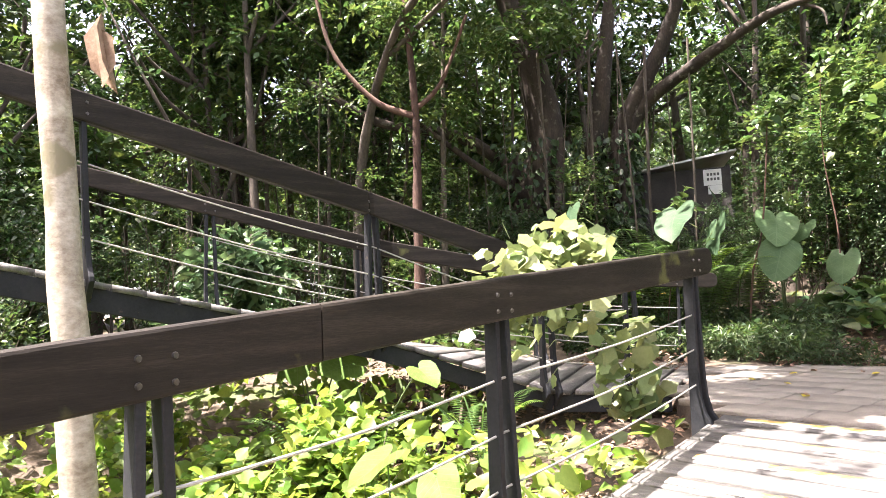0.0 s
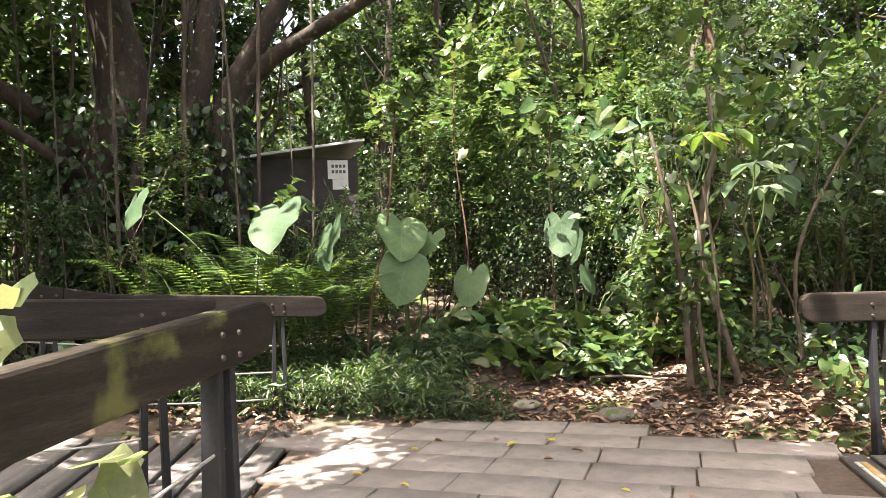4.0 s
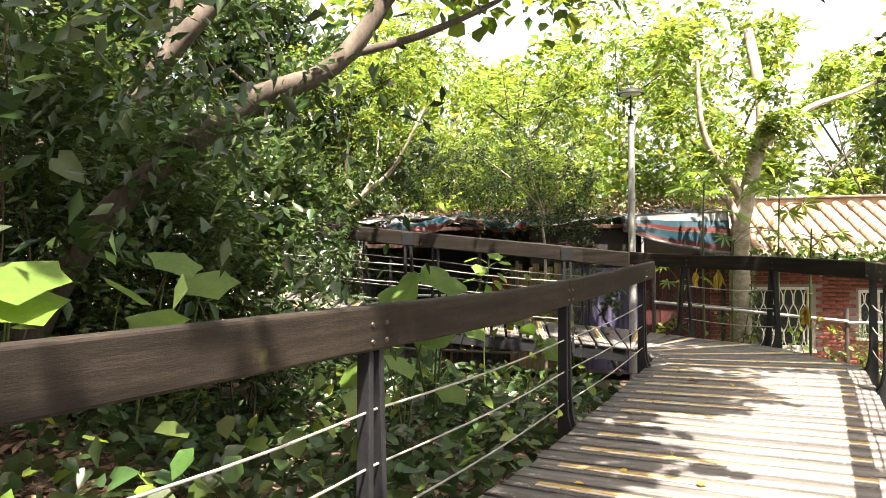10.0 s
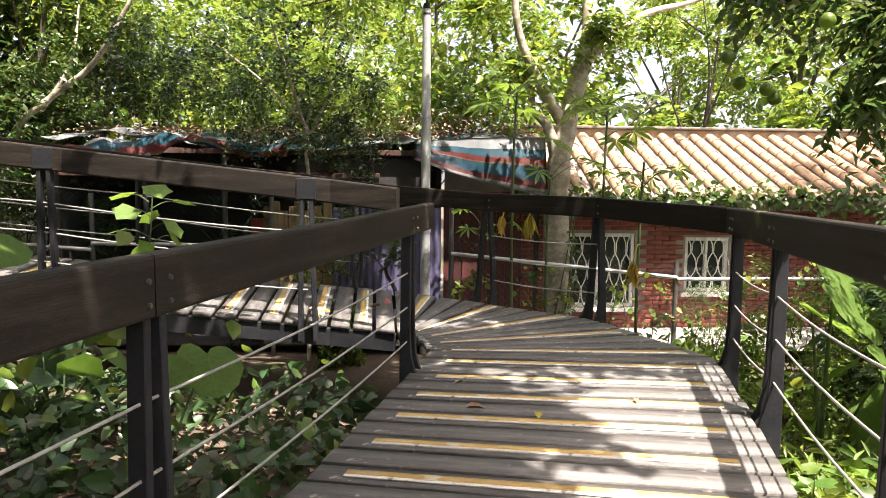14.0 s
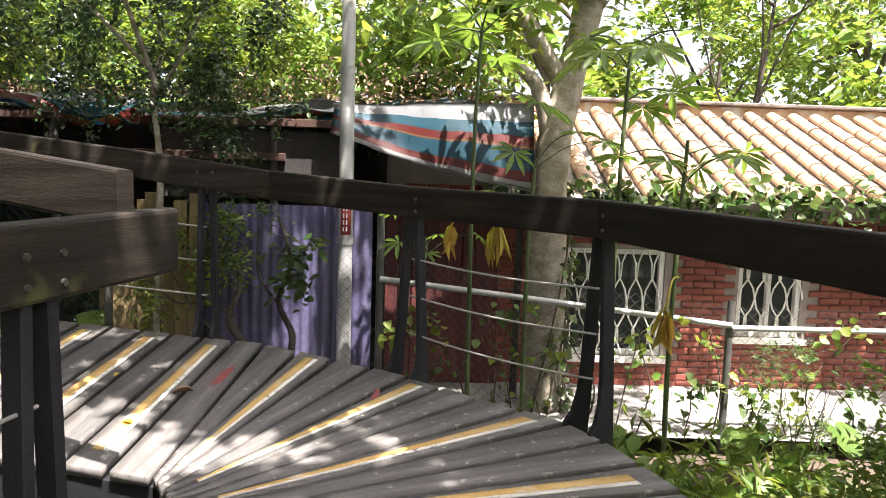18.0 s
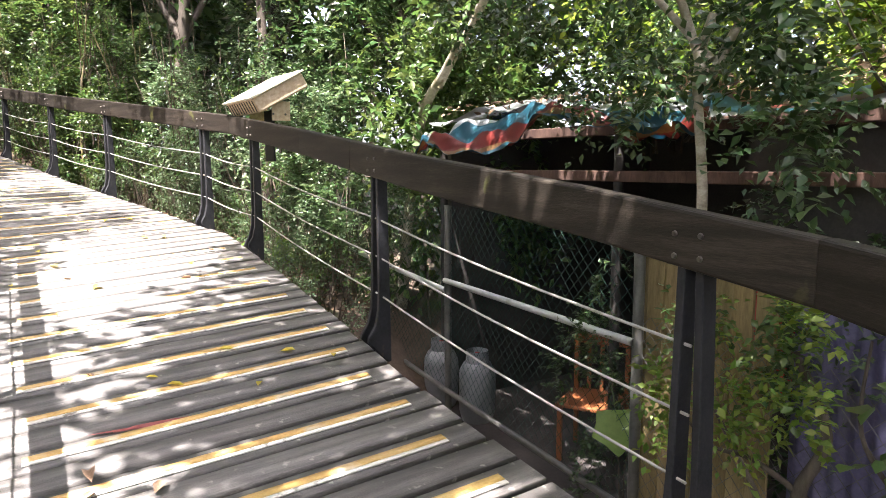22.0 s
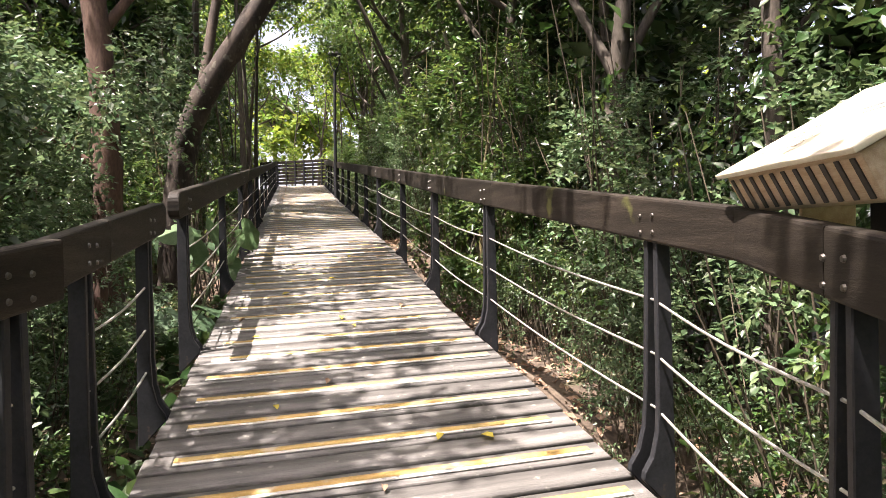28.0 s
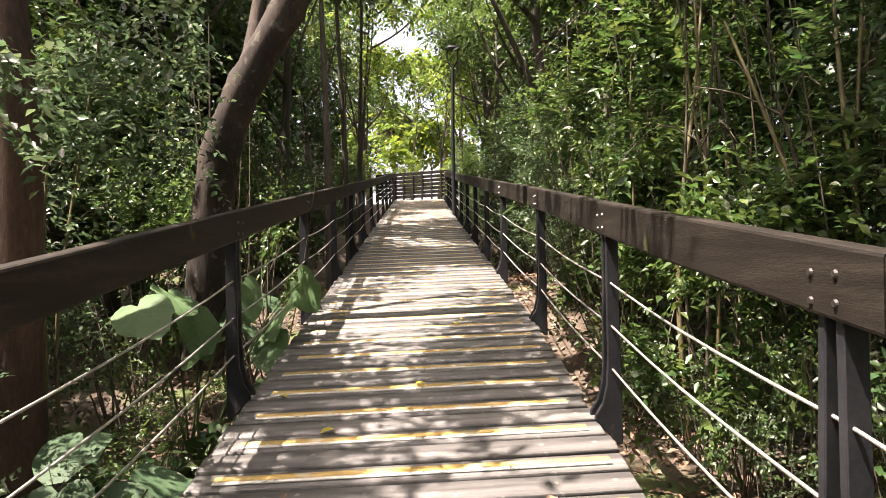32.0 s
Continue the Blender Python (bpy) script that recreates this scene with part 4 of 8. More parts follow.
# high roof of the woods, added mostly out of view for its shade
for x, y, s in ((-12, 11, 1.0), (-9, 14, 1.0), (-6.2, 10.7, 1.0), (-3.6, 14, 1.05), (-0.6, 16.6, 1.0), (3.0, 18.0, 1.0), (-7, 18, 1.05), (-10.5, 6.5, 1.0), (-15, 8, 1.1), (-13, 16, 1.1), (2.7, 14.8, 0.95),
                (15.0, 12.4, 0.85), (14.8, 16.0, 0.9), (14.0, 19.6, 0.95), (13.0, 23.6, 1.0), (12.0, 28, 1.0), (4.6, 24, 1.0), (17.6, 15, 1.0), (17.0, 20, 1.0), (15.6, 26, 1.0)):
    plant("E", x, y, s)
for k, x, y, s, sz in (("d", 0.6, 12.5, 0.8, 0.8), ("d", 0.2, 13.0, 0.8, 0.75), ("d", 1.1, 13.2, 0.6, 0.62), ("d", 1.5, 12.3, 0.7, 0.75), ("d", 2.1, 11.6, 0.7, 0.9)):
    plant(k, x, y, s, sz)
# both sides of the long ramp
for i in range(21):
    y = 9.4 + i * 1.45
    far = y > 22
    plant(PR.choice("dmt" if not far else "dm"), mid_x(y) - 2.55 - PR.uniform(0.0, 0.5), y, PR.uniform(0.65, 0.9), PR.uniform(0.7, 1.1)) if y > 16.5 else None
    plant(PR.choice("ddtgm"), mid_x(y) + 2.0 + PR.uniform(0, 0.3), y + 0.3, PR.uniform(0.62, 0.82), PR.uniform(0.6, 1.1))
    plant(PR.choice("ddmg"), mid_x(y) + 3.0 + PR.uniform(-0.2, 0.3), y - 0.3, PR.uniform(0.9, 1.1), PR.uniform(1.2, 2.0))
    plant("dc" if y > 19 else PR.choice("dm"), mid_x(y) - 4.0 - PR.uniform(0, 0.6), y, PR.uniform(1.1, 1.4), PR.uniform(1.4, 2.2))
    plant("dc", mid_x(y) + 4.4 + PR.uniform(0, 0.6), y, PR.uniform(1.3, 1.6), PR.uniform(1.2, 1.7))
for x, y, s, sz in ((10.0, 10.9, 0.75, 1.5), (9.4, 12.3, 0.85, 1.9), (9.0, 13.6, 0.8, 1.9), (10.2, 9.2, 0.7, 1.0), (8.4, 15.4, 0.8, 1.6), (10.35, 11.9, 0.5, 1.25), (10.05, 13.0, 0.55, 1.3), (10.5, 10.5, 0.45, 1.1)):
    plant("g", x, y, s, sz / 1.7)
# low growth close against the ramp
for i in range(22):
    y = 8.3 + 0.42 * i
    plant(PR.choice("wwu"), (14.25 if y < 10 else mid_x(y) + (1.62 if y < 12.5 else 1.95)) + PR.uniform(-0.08, 0.15), y, PR.uniform(0.32, 0.45), PR.uniform(0.4, 0.65))
    if i % 2:
        plant(PR.choice("wu"), (11.2 if y < 10 else mid_x(y) - 1.62) - PR.uniform(0.0, 0.15), y + 0.2, PR.uniform(0.25, 0.36), PR.uniform(0.25, 0.4))
# tall trees that shade the walk
for x, y, k, s in ((6.0, 19.5, "B", 1.2), (6.4, 24, "A", 1.1), (4.0, 27, "B", 1.2), (3.6, 32, "A", 1.2), (1.0, 36, "B", 1.3), (16.8, 11.2, "B", 1.1), (16.2, 14.6, "A", 1.1),
                   (15.8, 18.5, "B", 1.2), (14.8, 22, "D", 1.1), (13.9, 24.5, "B", 1.2), (13.2, 28, "A", 1.1), (12.2, 32, "B", 1.2), (11.0, 36, "A", 1.2), (8.8, 20.6, "D", 1.0), (8.0, 23.6, "D", 1.05), (7.2, 26.5, "D", 1.0),
                   (13.4, 20.2, "D", 1.0), (12.2, 25.8, "D", 1.0), (11.6, 29.5, "D", 1.0), (-4.5, 12.6, "B", 1.1), (-7.5, 12, "A", 1.1), (-2.0, 17, "A", 1.2), (-10, 8, "B", 1.2), (-11.5, 13, "A", 1.2), (3.6, 16.5, "B", 1.3),
                   (-8.5, 4.5, "B", 1.0), (-12, 3, "A", 1.1), (0.2, 18.5, "B", 1.2), (5.6, 12.6, "A", 0.9)):
    plant(k, x, y, s)
for i in range(34):
    plant(PR.choice("SSD"), PR.uniform(-9.5, -2.2), PR.uniform(10.6, 16), PR.uniform(0.7, 1.15))
for i in range(16):
    s = PR.choice((-1, 1))
    y = PR.uniform(14, 34)
    plant("S", mid_x(y) + s * PR.uniform(2.6, 4.6), y, PR.uniform(0.9, 1.5))
for i in range(6):
    y = 14.5 + 4.6 * i
    plant("A", mid_x(y) + 2.7 + 0.4 * (i % 2), y, 1.05 + 0.05 * (i % 3))
    if i % 2:
        plant("D", mid_x(y) - 4.4, y + 1.0, 1.0)
for i in range(9):
    y = 10.9 + 2.3 * i
    plant("r", mid_x(y) + 2.15 + 0.25 * (i % 3), y, 0.85 + 0.1 * (i % 2), 1.0 + 0.35 * (i % 3))
for x, y in ((8.6, 13.6), (9.2, 17.6), (8.2, 19.4)):
    plant("r", x, y, 0.9, 1.2)
for x, y, k, s in ((-13, 9, "B", 1.2), (-11, 12, "F", 0.9), (-16, 12, "F", 1.0), (-14, 5.5, "B", 1.2), (-18, 8, "F", 1.1), (-16, 2, "F", 1.0), (-13.5, -1, "F", 1.0), (-12, 16, "F", 1.1), (-6, 18, "F", 1.0), (-15, 7.5, "A", 1.2)):
    plant(k, x, y, s)
for i in range(26):
    a = radians(62 + 5.6 * i)
    r = 22 + 5 * (i % 3)
    x, y = 2 + r * math.cos(a), 4 + r * math.sin(a)
    if x > mid_x(y) - 6:
        continue
    plant("F", x, y, 1.05, 1.1, ground(x, y) - 2.6)
for i in range(17):
    a = radians(74 + 7.2 * i)
    x, y = 1 + (29 + 4 * (i % 2)) * math.cos(a), 4 + (29 + 4 * (i % 2)) * math.sin(a)
    if x < mid_x(y) - 8:
        plant("F", x, y, 1.75, 1.75, ground(x, y) - 2.0)
# a dark second row behind the fig tree and the tool shed, and beyond the ramp's shrubs
for i in range(7):
    plant("H", -13 + 3.0 * i, 18.6 + 1.2 * (i % 2) + 0.16 * i, 1.05 + 0.1 * (i % 3))
for i in range(4):
    plant("H", -14 - 0.8 * (i % 2), -3 + 5.4 * i, 1.1)
for i in range(6):
    plant("H", mid_x(13 + 4 * i) + 6.6, 13 + 4 * i, 1.0)
# over and past the house and the shed
for x, y, k, s in ((16.6, 9.6, "C", 0.8), (19.5, 6.5, "C", 0.9), (22, 3.5, "C", 1.1), (23, -3, "C", 1.0), (21, -7, "C", 0.9), (24, 6, "G", 1.0), (24, -9, "G", 1.0), (20, 10, "C", 1.0), (23, 11, "G", 1.1), (18.4, 12.4, "C", 1.0),
                   (14.0, -4.6, "C", 0.9), (10.5, -3.8, "C", 0.85), (16, -9.5, "G", 1.0), (19.5, -10, "G", 1.0), (8.0, -4.5, "C", 0.8), (29, -5, "G", 1.0), (29, 9, "G", 1.1)):
    plant(k, x, y, s)
for x, y, s, sz, z in ((16.0, 8.9, 0.9, 1.1, 0.9), (16.3, 6.6, 0.95, 0.95, 2.15), (17.4, 5.4, 1.0, 0.9, 2.2), (16.2, 4.9, 0.8, 0.75, 2.15), (17.4, 7.8, 1.1, 1.0, 2.1), (18.2, 3.6, 1.1, 1.1, 1.5), (17.2, 2.9, 0.8, 0.7, 2.1)):
    plant("l" if y < 4 else PR.choice("dml"), x, y, s, sz, z)
for x, y, s, sz in ((15.5, 4.95, 0.55, 1.25), (15.0, 5.9, 0.4, 0.9), (14.75, 9.1, 0.55, 0.8), (14.9, 10.2, 0.6, 1.0)):
    plant("d", x, y, s, sz)
# beside the level run
for k, x, y, s, sz in (("l", 8.6, 0.6, 0.75, 0.8), ("m", 10.4, 0.3, 0.75, 0.8), ("l", 12.2, 0.3, 0.6, 0.7), ("m", 7.0, 0.9, 0.8, 1.0), ("b", 12.9, -0.9, 0.8, 0.9), ("l", 9.5, -1.4, 1.1, 1.4), ("m", 5.2, 1.4, 0.9, 1.1), ("l", 11.5, -1.6, 1.0, 1.3),
                       ("d", 6.2, -1.2, 1.2, 1.7), ("m", 3.6, 0.8, 0.9, 1.2), ("m", 13.6, -2.2, 1.0, 1.3), ("t", 13.9, 0.3, 0.35, 0.5)):
    plant(k, x, y, s, sz)
# far side of the side ramp
for k, x, y, s, sz in (("d", -6.4, 5.6, 1.1, 1.3), ("m", -8.2, 4.0, 1.3, 1.6), ("d", -7.8, 6.8, 1.2, 1.6), ("d", -9.8, 6.0, 1.4, 1.9), ("m", -6.8, 2.2, 1.2, 1.3), ("d", -9.4, 2.4, 1.4, 1.8), ("d", -11.6, 4.4, 1.5, 2.2), ("b", -5.0, 7.9, 0.9, 1.0), ("t", -5.2, 4.0, 0.9, 1.0)):
    plant(k, x, y, s, sz)
# behind and beside the first ramp
for k, x, y, s, sz in (("d", 3.4, -1.6, 1.2, 1.6), ("m", 2.2, -4.6, 1.2, 1.7), ("d", -3.0, -5.5, 1.3, 1.9), ("m", -5.6, -1.5, 1.1, 1.2), ("v", -1.4, 3.6, 0.75, 0.9), ("v", -2.1, 2.9, 0.8, 1.0), 
                       ("v", -2.9, 1.9, 0.8, 0.8), ("v", -1.8, 4.4, 0.8, 0.9), ("v", -2.3, 3.9, 0.8, 0.8), ("v", 2.95, 3.1, 0.5, 0.8), ("v", 14.2, 4.6, 0.4, 0.9), ("v", -2.2, 1.2, 0.7, 1.0), ("v", -2.7, 0.5, 0.8, 1.1), ("v", -2.6, 2.3, 0.7, 1.0), ("v", -3.6, 2.6, 0.8, 0.9), ("v", -4.4, 3.8, 0.9, 0.9), ("v", -3.6, 4.6, 0.8, 0.8)):
    plant(k, x, y, s, sz)
# round the top of the ramp
for x, y, k, s in ((5.2, 43.5, "C", 1.0), (2.4, 41.5, "A", 1.0), (7.8, 42.5, "C", 1.0), (0.2, 38.5, "A", 1.0), (10.2, 40.5, "A", 1.0), (5.6, 48, "G", 1.2), (2, 47, "G", 1.1), (9.2, 47, "G", 1.1), (8.8, 36.5, "D", 0.9), (3.2, 36.5, "D", 0.9),
                   (4.6, 41.2, "l", 1.1), (6.6, 41.0, "l", 1.0), (2.6, 39.6, "l", 1.2), (8.6, 39.4, "l", 1.2), (4.4, 34.0, "C", 1.25), (8.6, 35.0, "C", 1.25),  (9.6, 33.6, "S", 1.6), (8.2, 34.8, "S", 1.5), (4.2, 33.4, "S", 1.6), (5.0, 30.6, "S", 1.5), (3.6, 44.5, "S", 1.6), (6.6, 44.5, "S", 1.6)):
    plant(k, x, y, s)
# far ring of trees
for i in range(40):
    a = i / 40 * 6.283
    plant("G" if -0.8 < a < 0.6 or a > 5.4 else PR.choice("FFG"), 5 + 31 * math.cos(a) + PR.uniform(-3, 3), 15 + 36 * math.sin(a) + PR.uniform(-3, 3), PR.uniform(1.1, 1.5))


# ---- single plants ----
HEART = ((-0.04, 0.0), (-0.20, 0.10), (-0.27, 0.23), (-0.22, 0.38), (-0.04, 0.49), (0.18, 0.53), (0.40, 0.50), (0.62, 0.40), (0.80, 0.24), (0.92, 0.0))


def heart_leaf(at, axis, size, width, rng):
    """A broad heart-shaped blade hung at the notch, with a raised margin, waves and its own coordinates for the veins."""
    ax = Vector(axis).normalized()
    up = Vector((rng.normal() * 0.45, rng.normal() * 0.45, 1.0))
    side = ax.cross(up).normalized()
    nor = side.cross(ax)
    rim = [*HEART, *((x, -y) for x, y in HEART[-2:0:-1])]
    k, o = rng.uniform(0, 6), Vector(at)
    cup, droop = rng.uniform(-0.05, 0.10), rng.uniform(0.06, 0.22)
    bm = bmesh.new()
    uv = bm.loops.layers.uv.new("UVMap")
    where = {}

    def spot(x, y):
        z = cup * abs(y) * 1.6 - droop * max(0, x) ** 2 + 0.03 * math.sin(9 * x + 8 * y + k) * min(1, 3 * abs(y)) + 0.07 * math.sin(17 * y + 6 * x + k) * (x * x + y * y)
        v = bm.verts.new(o + (ax * x + side * (y * width) + nor * z) * size)
        where[v] = (x, y)
        return v
    centre = spot(0.05, 0.0)
    rings = [[spot(0.05 + (x - 0.05) * q, y * q) for x, y in rim] for q in (0.25, 0.5, 0.75, 1.0)]
    n = len(rim)
    for i in range(n):
        j = (i + 1) % n
        bm.faces.new((centre, rings[0][i], rings[0][j]))
        for a, b in zip(rings, rings[1:]):
            bm.faces.new((a[i], b[i], b[j], a[j]))
    for f in bm.faces:
        f.smooth = True
        for lp in f.loops:
            lp[uv].uv = where[lp.vert]
    me = bpy.data.meshes.new("leaf")
    bm.to_mesh(me)
    bm.free()
    return me


def stalk_leaf(rng, base, tip, size, width, material, parent, name="leaf", shape="heart", down=0.5, out_=None):
    """A stalk from base to tip with one blade hanging from it."""
    b, t = np.array(base), np.array(tip)
    mid = (b + t) / 2 + np.array([0, 0, 0.12]) * np.linalg.norm(t - b)
    pts = bend([b, mid, t], 4)
    st = part("stalk", tube("stalk", pts, np.linspace(0.012, 0.006, len(pts)) * size / 0.4, 5), STEM_GREEN, parent)
    d = (t - b) if out_ is None else np.array(out_)
    d = d * np.array([1, 1, 0])
    d = d / (np.linalg.norm(d) + 1e-6)
    ax = d * (1 - down) + np.array([0, 0, -down]) + rng.normal(size=3) * 0.12
    if shape == "heart":
        part(name, heart_leaf(t, ax, size, width, rng), material, parent)
        return
    v, f = leaf_arrays(t[None], ax[None], np.array([size]), width, 0.1, int(rng.integers(1 << 30)), shape, 0.22)
    part(name, mesh_of(name, v, f, True), material, parent)


def taro(x, y, n, size, height, seed, label="broad heart-shaped taro leaves on tall green stalks", z=None, material=LEAF_TARO, face=(0.0, 0.0)):
    rng = np.random.default_rng(seed)
    t = thing("taro_plant", label, "taro", Matrix.Translation((x, y, ground(x, y) if z is None else z)), group="taro plants")
    for i in range(n):
        a = i * 2.4 + rng.uniform(-0.4, 0.4)
        r = rng.uniform(0.15, 0.5) * height
        stalk_leaf(rng, (rng.normal() * 0.03, rng.normal() * 0.03, -0.05), (math.cos(a) * r, math.sin(a) * r, height * rng.uniform(0.6, 1.05)), size * rng.uniform(0.7, 1.1), rng.uniform(0.8, 0.95), material, t, down=rng.uniform(0.15, 0.5), out_=(math.cos(a) * 0.8 + face[0], math.sin(a) * 0.8 + face[1], 0))
    return t


for i, (x, y, n, s, h, fx, fy) in enumerate(((-1.0, 9.6, 3, 0.36, 0.9, 0, -1), (-2.2, 9.4, 4, 0.4, 0.9, 0, -1), (11.0, 7.4, 4, 0.40, 0.8, 0.8, -0.8), (10.75, 6.3, 4, 0.36, 0.75, 0.8, -0.8), (10.55, 9.0, 4, 0.40, 0.9, 0.8, -0.8),
                                             (10.2, 14.0, 4, 0.36, 0.7, 0.7, -0.9), (9.0, 17.4, 5, 0.40, 0.9, 0.7, -0.9), (8.4, 6.0, 4, 0.40, 1.2, -1, -0.3), (10.6, 0.6, 3, 0.50, 1.1, -0.8, 0.4),
                                             (-1.9, 4.9, 3, 0.34, 0.9, 0.3, -1), (-2.7, 5.6, 4, 0.34, 0.8, 0.3, -1), (-1.0, 3.0, 3, 0.30, 0.75, 0.3, -1), (-1.55, 2.55, 3, 0.34, 0.85, 0.3, -1), (14.35, 10.35, 6, 0.22, 0.5, -0.6, -0.8))):
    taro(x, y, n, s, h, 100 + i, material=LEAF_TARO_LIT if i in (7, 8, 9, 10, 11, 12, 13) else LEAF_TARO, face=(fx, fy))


def placed_taro(base, leaves, face, seed, material=LEAF_TARO, down=(0.18, 0.5)):
    """A taro whose single leaves stand at known places, turned towards the walk."""
    rng = np.random.default_rng(seed)
    z = ground(*base)
    t = thing("taro_plant", "broad heart-shaped taro leaves on tall green stalks", "taro", Matrix.Translation((*base, z)), group="taro plants")
    for (x, y, h), size in leaves:
        stalk_leaf(rng, (rng.normal() * 0.03, rng.normal() * 0.03, -0.05), (x - base[0], y - base[1], h - z), size, rng.uniform(0.85, 0.98), material, t, down=rng.uniform(*down), out_=(face[0] + rng.normal() * 0.35, face[1] + rng.normal() * 0.3, 0))


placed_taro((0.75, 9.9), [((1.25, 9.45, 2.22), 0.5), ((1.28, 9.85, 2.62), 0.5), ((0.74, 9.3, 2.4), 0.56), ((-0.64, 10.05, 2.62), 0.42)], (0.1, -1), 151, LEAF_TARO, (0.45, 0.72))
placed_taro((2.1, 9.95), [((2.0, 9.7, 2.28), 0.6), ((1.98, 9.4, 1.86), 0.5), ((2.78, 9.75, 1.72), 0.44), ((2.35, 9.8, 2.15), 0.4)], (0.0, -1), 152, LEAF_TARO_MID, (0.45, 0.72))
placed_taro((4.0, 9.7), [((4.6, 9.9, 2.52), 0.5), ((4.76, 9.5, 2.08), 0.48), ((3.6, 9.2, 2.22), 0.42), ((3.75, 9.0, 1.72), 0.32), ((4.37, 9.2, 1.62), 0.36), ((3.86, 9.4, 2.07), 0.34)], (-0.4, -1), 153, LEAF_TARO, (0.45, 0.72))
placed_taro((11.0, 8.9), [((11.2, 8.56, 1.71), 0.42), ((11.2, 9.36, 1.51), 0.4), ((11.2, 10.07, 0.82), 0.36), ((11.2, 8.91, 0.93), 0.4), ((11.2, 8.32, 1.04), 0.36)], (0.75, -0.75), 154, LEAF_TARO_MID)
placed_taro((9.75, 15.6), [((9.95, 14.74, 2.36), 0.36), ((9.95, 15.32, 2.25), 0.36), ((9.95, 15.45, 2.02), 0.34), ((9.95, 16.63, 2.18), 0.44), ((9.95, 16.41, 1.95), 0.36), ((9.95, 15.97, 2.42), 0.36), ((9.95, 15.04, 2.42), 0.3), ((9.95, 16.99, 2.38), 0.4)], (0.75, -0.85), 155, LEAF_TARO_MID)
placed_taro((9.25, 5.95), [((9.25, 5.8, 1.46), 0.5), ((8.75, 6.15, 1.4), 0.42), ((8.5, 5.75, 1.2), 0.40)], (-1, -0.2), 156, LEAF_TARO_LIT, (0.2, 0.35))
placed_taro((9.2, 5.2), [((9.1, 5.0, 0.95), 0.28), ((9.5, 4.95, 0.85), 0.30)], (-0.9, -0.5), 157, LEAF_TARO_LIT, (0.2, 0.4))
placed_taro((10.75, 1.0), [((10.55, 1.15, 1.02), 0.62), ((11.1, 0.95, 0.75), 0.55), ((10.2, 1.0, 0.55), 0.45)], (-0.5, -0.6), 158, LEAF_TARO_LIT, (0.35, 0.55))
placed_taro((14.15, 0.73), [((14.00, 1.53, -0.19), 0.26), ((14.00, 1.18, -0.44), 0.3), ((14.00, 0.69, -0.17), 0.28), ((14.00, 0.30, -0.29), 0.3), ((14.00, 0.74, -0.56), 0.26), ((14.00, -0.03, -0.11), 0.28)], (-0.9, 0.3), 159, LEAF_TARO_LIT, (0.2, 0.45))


def umbrella_leaf(rng, parent, at, size, material, tilt):
    """A stalked leaf of drooping leaflets that spread from one point."""
    c = np.array(at)
    k = 7
    ang = np.arange(k) * 2 * math.pi / k + rng.uniform(0, 1)
    A = np.stack([np.cos(ang) + tilt[0], np.sin(ang) + tilt[1], np.full(k, -0.45)], 1)
    v, f = leaf_arrays(np.repeat(c[None], k, 0) + A * 0.03, A, size * rng.uniform(0.8, 1.1, k), 0.42, 0.08, int(rng.integers(1 << 30)), "oval", 0.15)
    part("leaf", mesh_of("leaf", v, f), material, parent)
    pts = bend([tuple(c + np.array([-0.05, 0.1, -0.45])), tuple(c + np.array([0.02, 0.05, -0.2])), tuple(c)], 4)
    part("stalk", tube("stalk", pts, 0.007, 5), STEM_GREEN, parent)


umb = thing("umbrella_plant", "climbing plant with large glossy finger-parted leaves", "shrub", Matrix.Translation((4.0, 7.3, ground(4.0, 7.3))))
rngu = np.random.default_rng(160)
part("stem", tube("stem", bend([(0, 0, -0.1), (0.05, 0, 0.9), (-0.1, -0.1, 1.7)], 5), 0.012, 6), STEM, umb)
for at_, size_, m_ in (((3.72, 6.9, 2.68), 0.21, LEAF_LIGHT), ((3.5, 7.05, 2.62), 0.16, LEAF_GLOSS), ((4.05, 6.8, 2.45), 0.20, LEAF_GLOSS), ((4.25, 6.95, 2.30), 0.17, LEAF_TARO), ((3.95, 7.1, 2.82), 0.15, LEAF_MID), ((3.35, 7.2, 2.28), 0.16, LEAF_MID), ((4.5, 7.0, 2.62), 0.16, LEAF_TARO)):
    umbrella_leaf(rngu, umb, tuple(Vector(at_) - umb.location), size_, m_, (-0.1, -0.35))

maple = thing("sapling", "thin green sapling with bright lobed leaves behind the rail", "sapling", Matrix.Translation((10.69, 5.65, ground(10.69, 5.65))))
rngm = np.random.default_rng(161)
part("stem", tube("stem", bend([(0, 0, -0.1), (0.03, 0.02, 0.8), (0, -0.05, 1.72)], 5), np.linspace(0.010, 0.004, 11), 6), STEM_GREEN, maple)
for i_ in range(13):
    a_ = i_ * 2.4
    z_ = 1.15 + 0.045 * i_
    stalk_leaf(rngm, (0, -0.03, z_), (math.cos(a_) * 0.17, -0.03 + math.sin(a_) * 0.17, z_ + 0.05), rngm.uniform(0.09, 0.14), 1.0, LEAF_LIGHT, maple, shape="maple", down=rngm.uniform(0.2, 0.6))


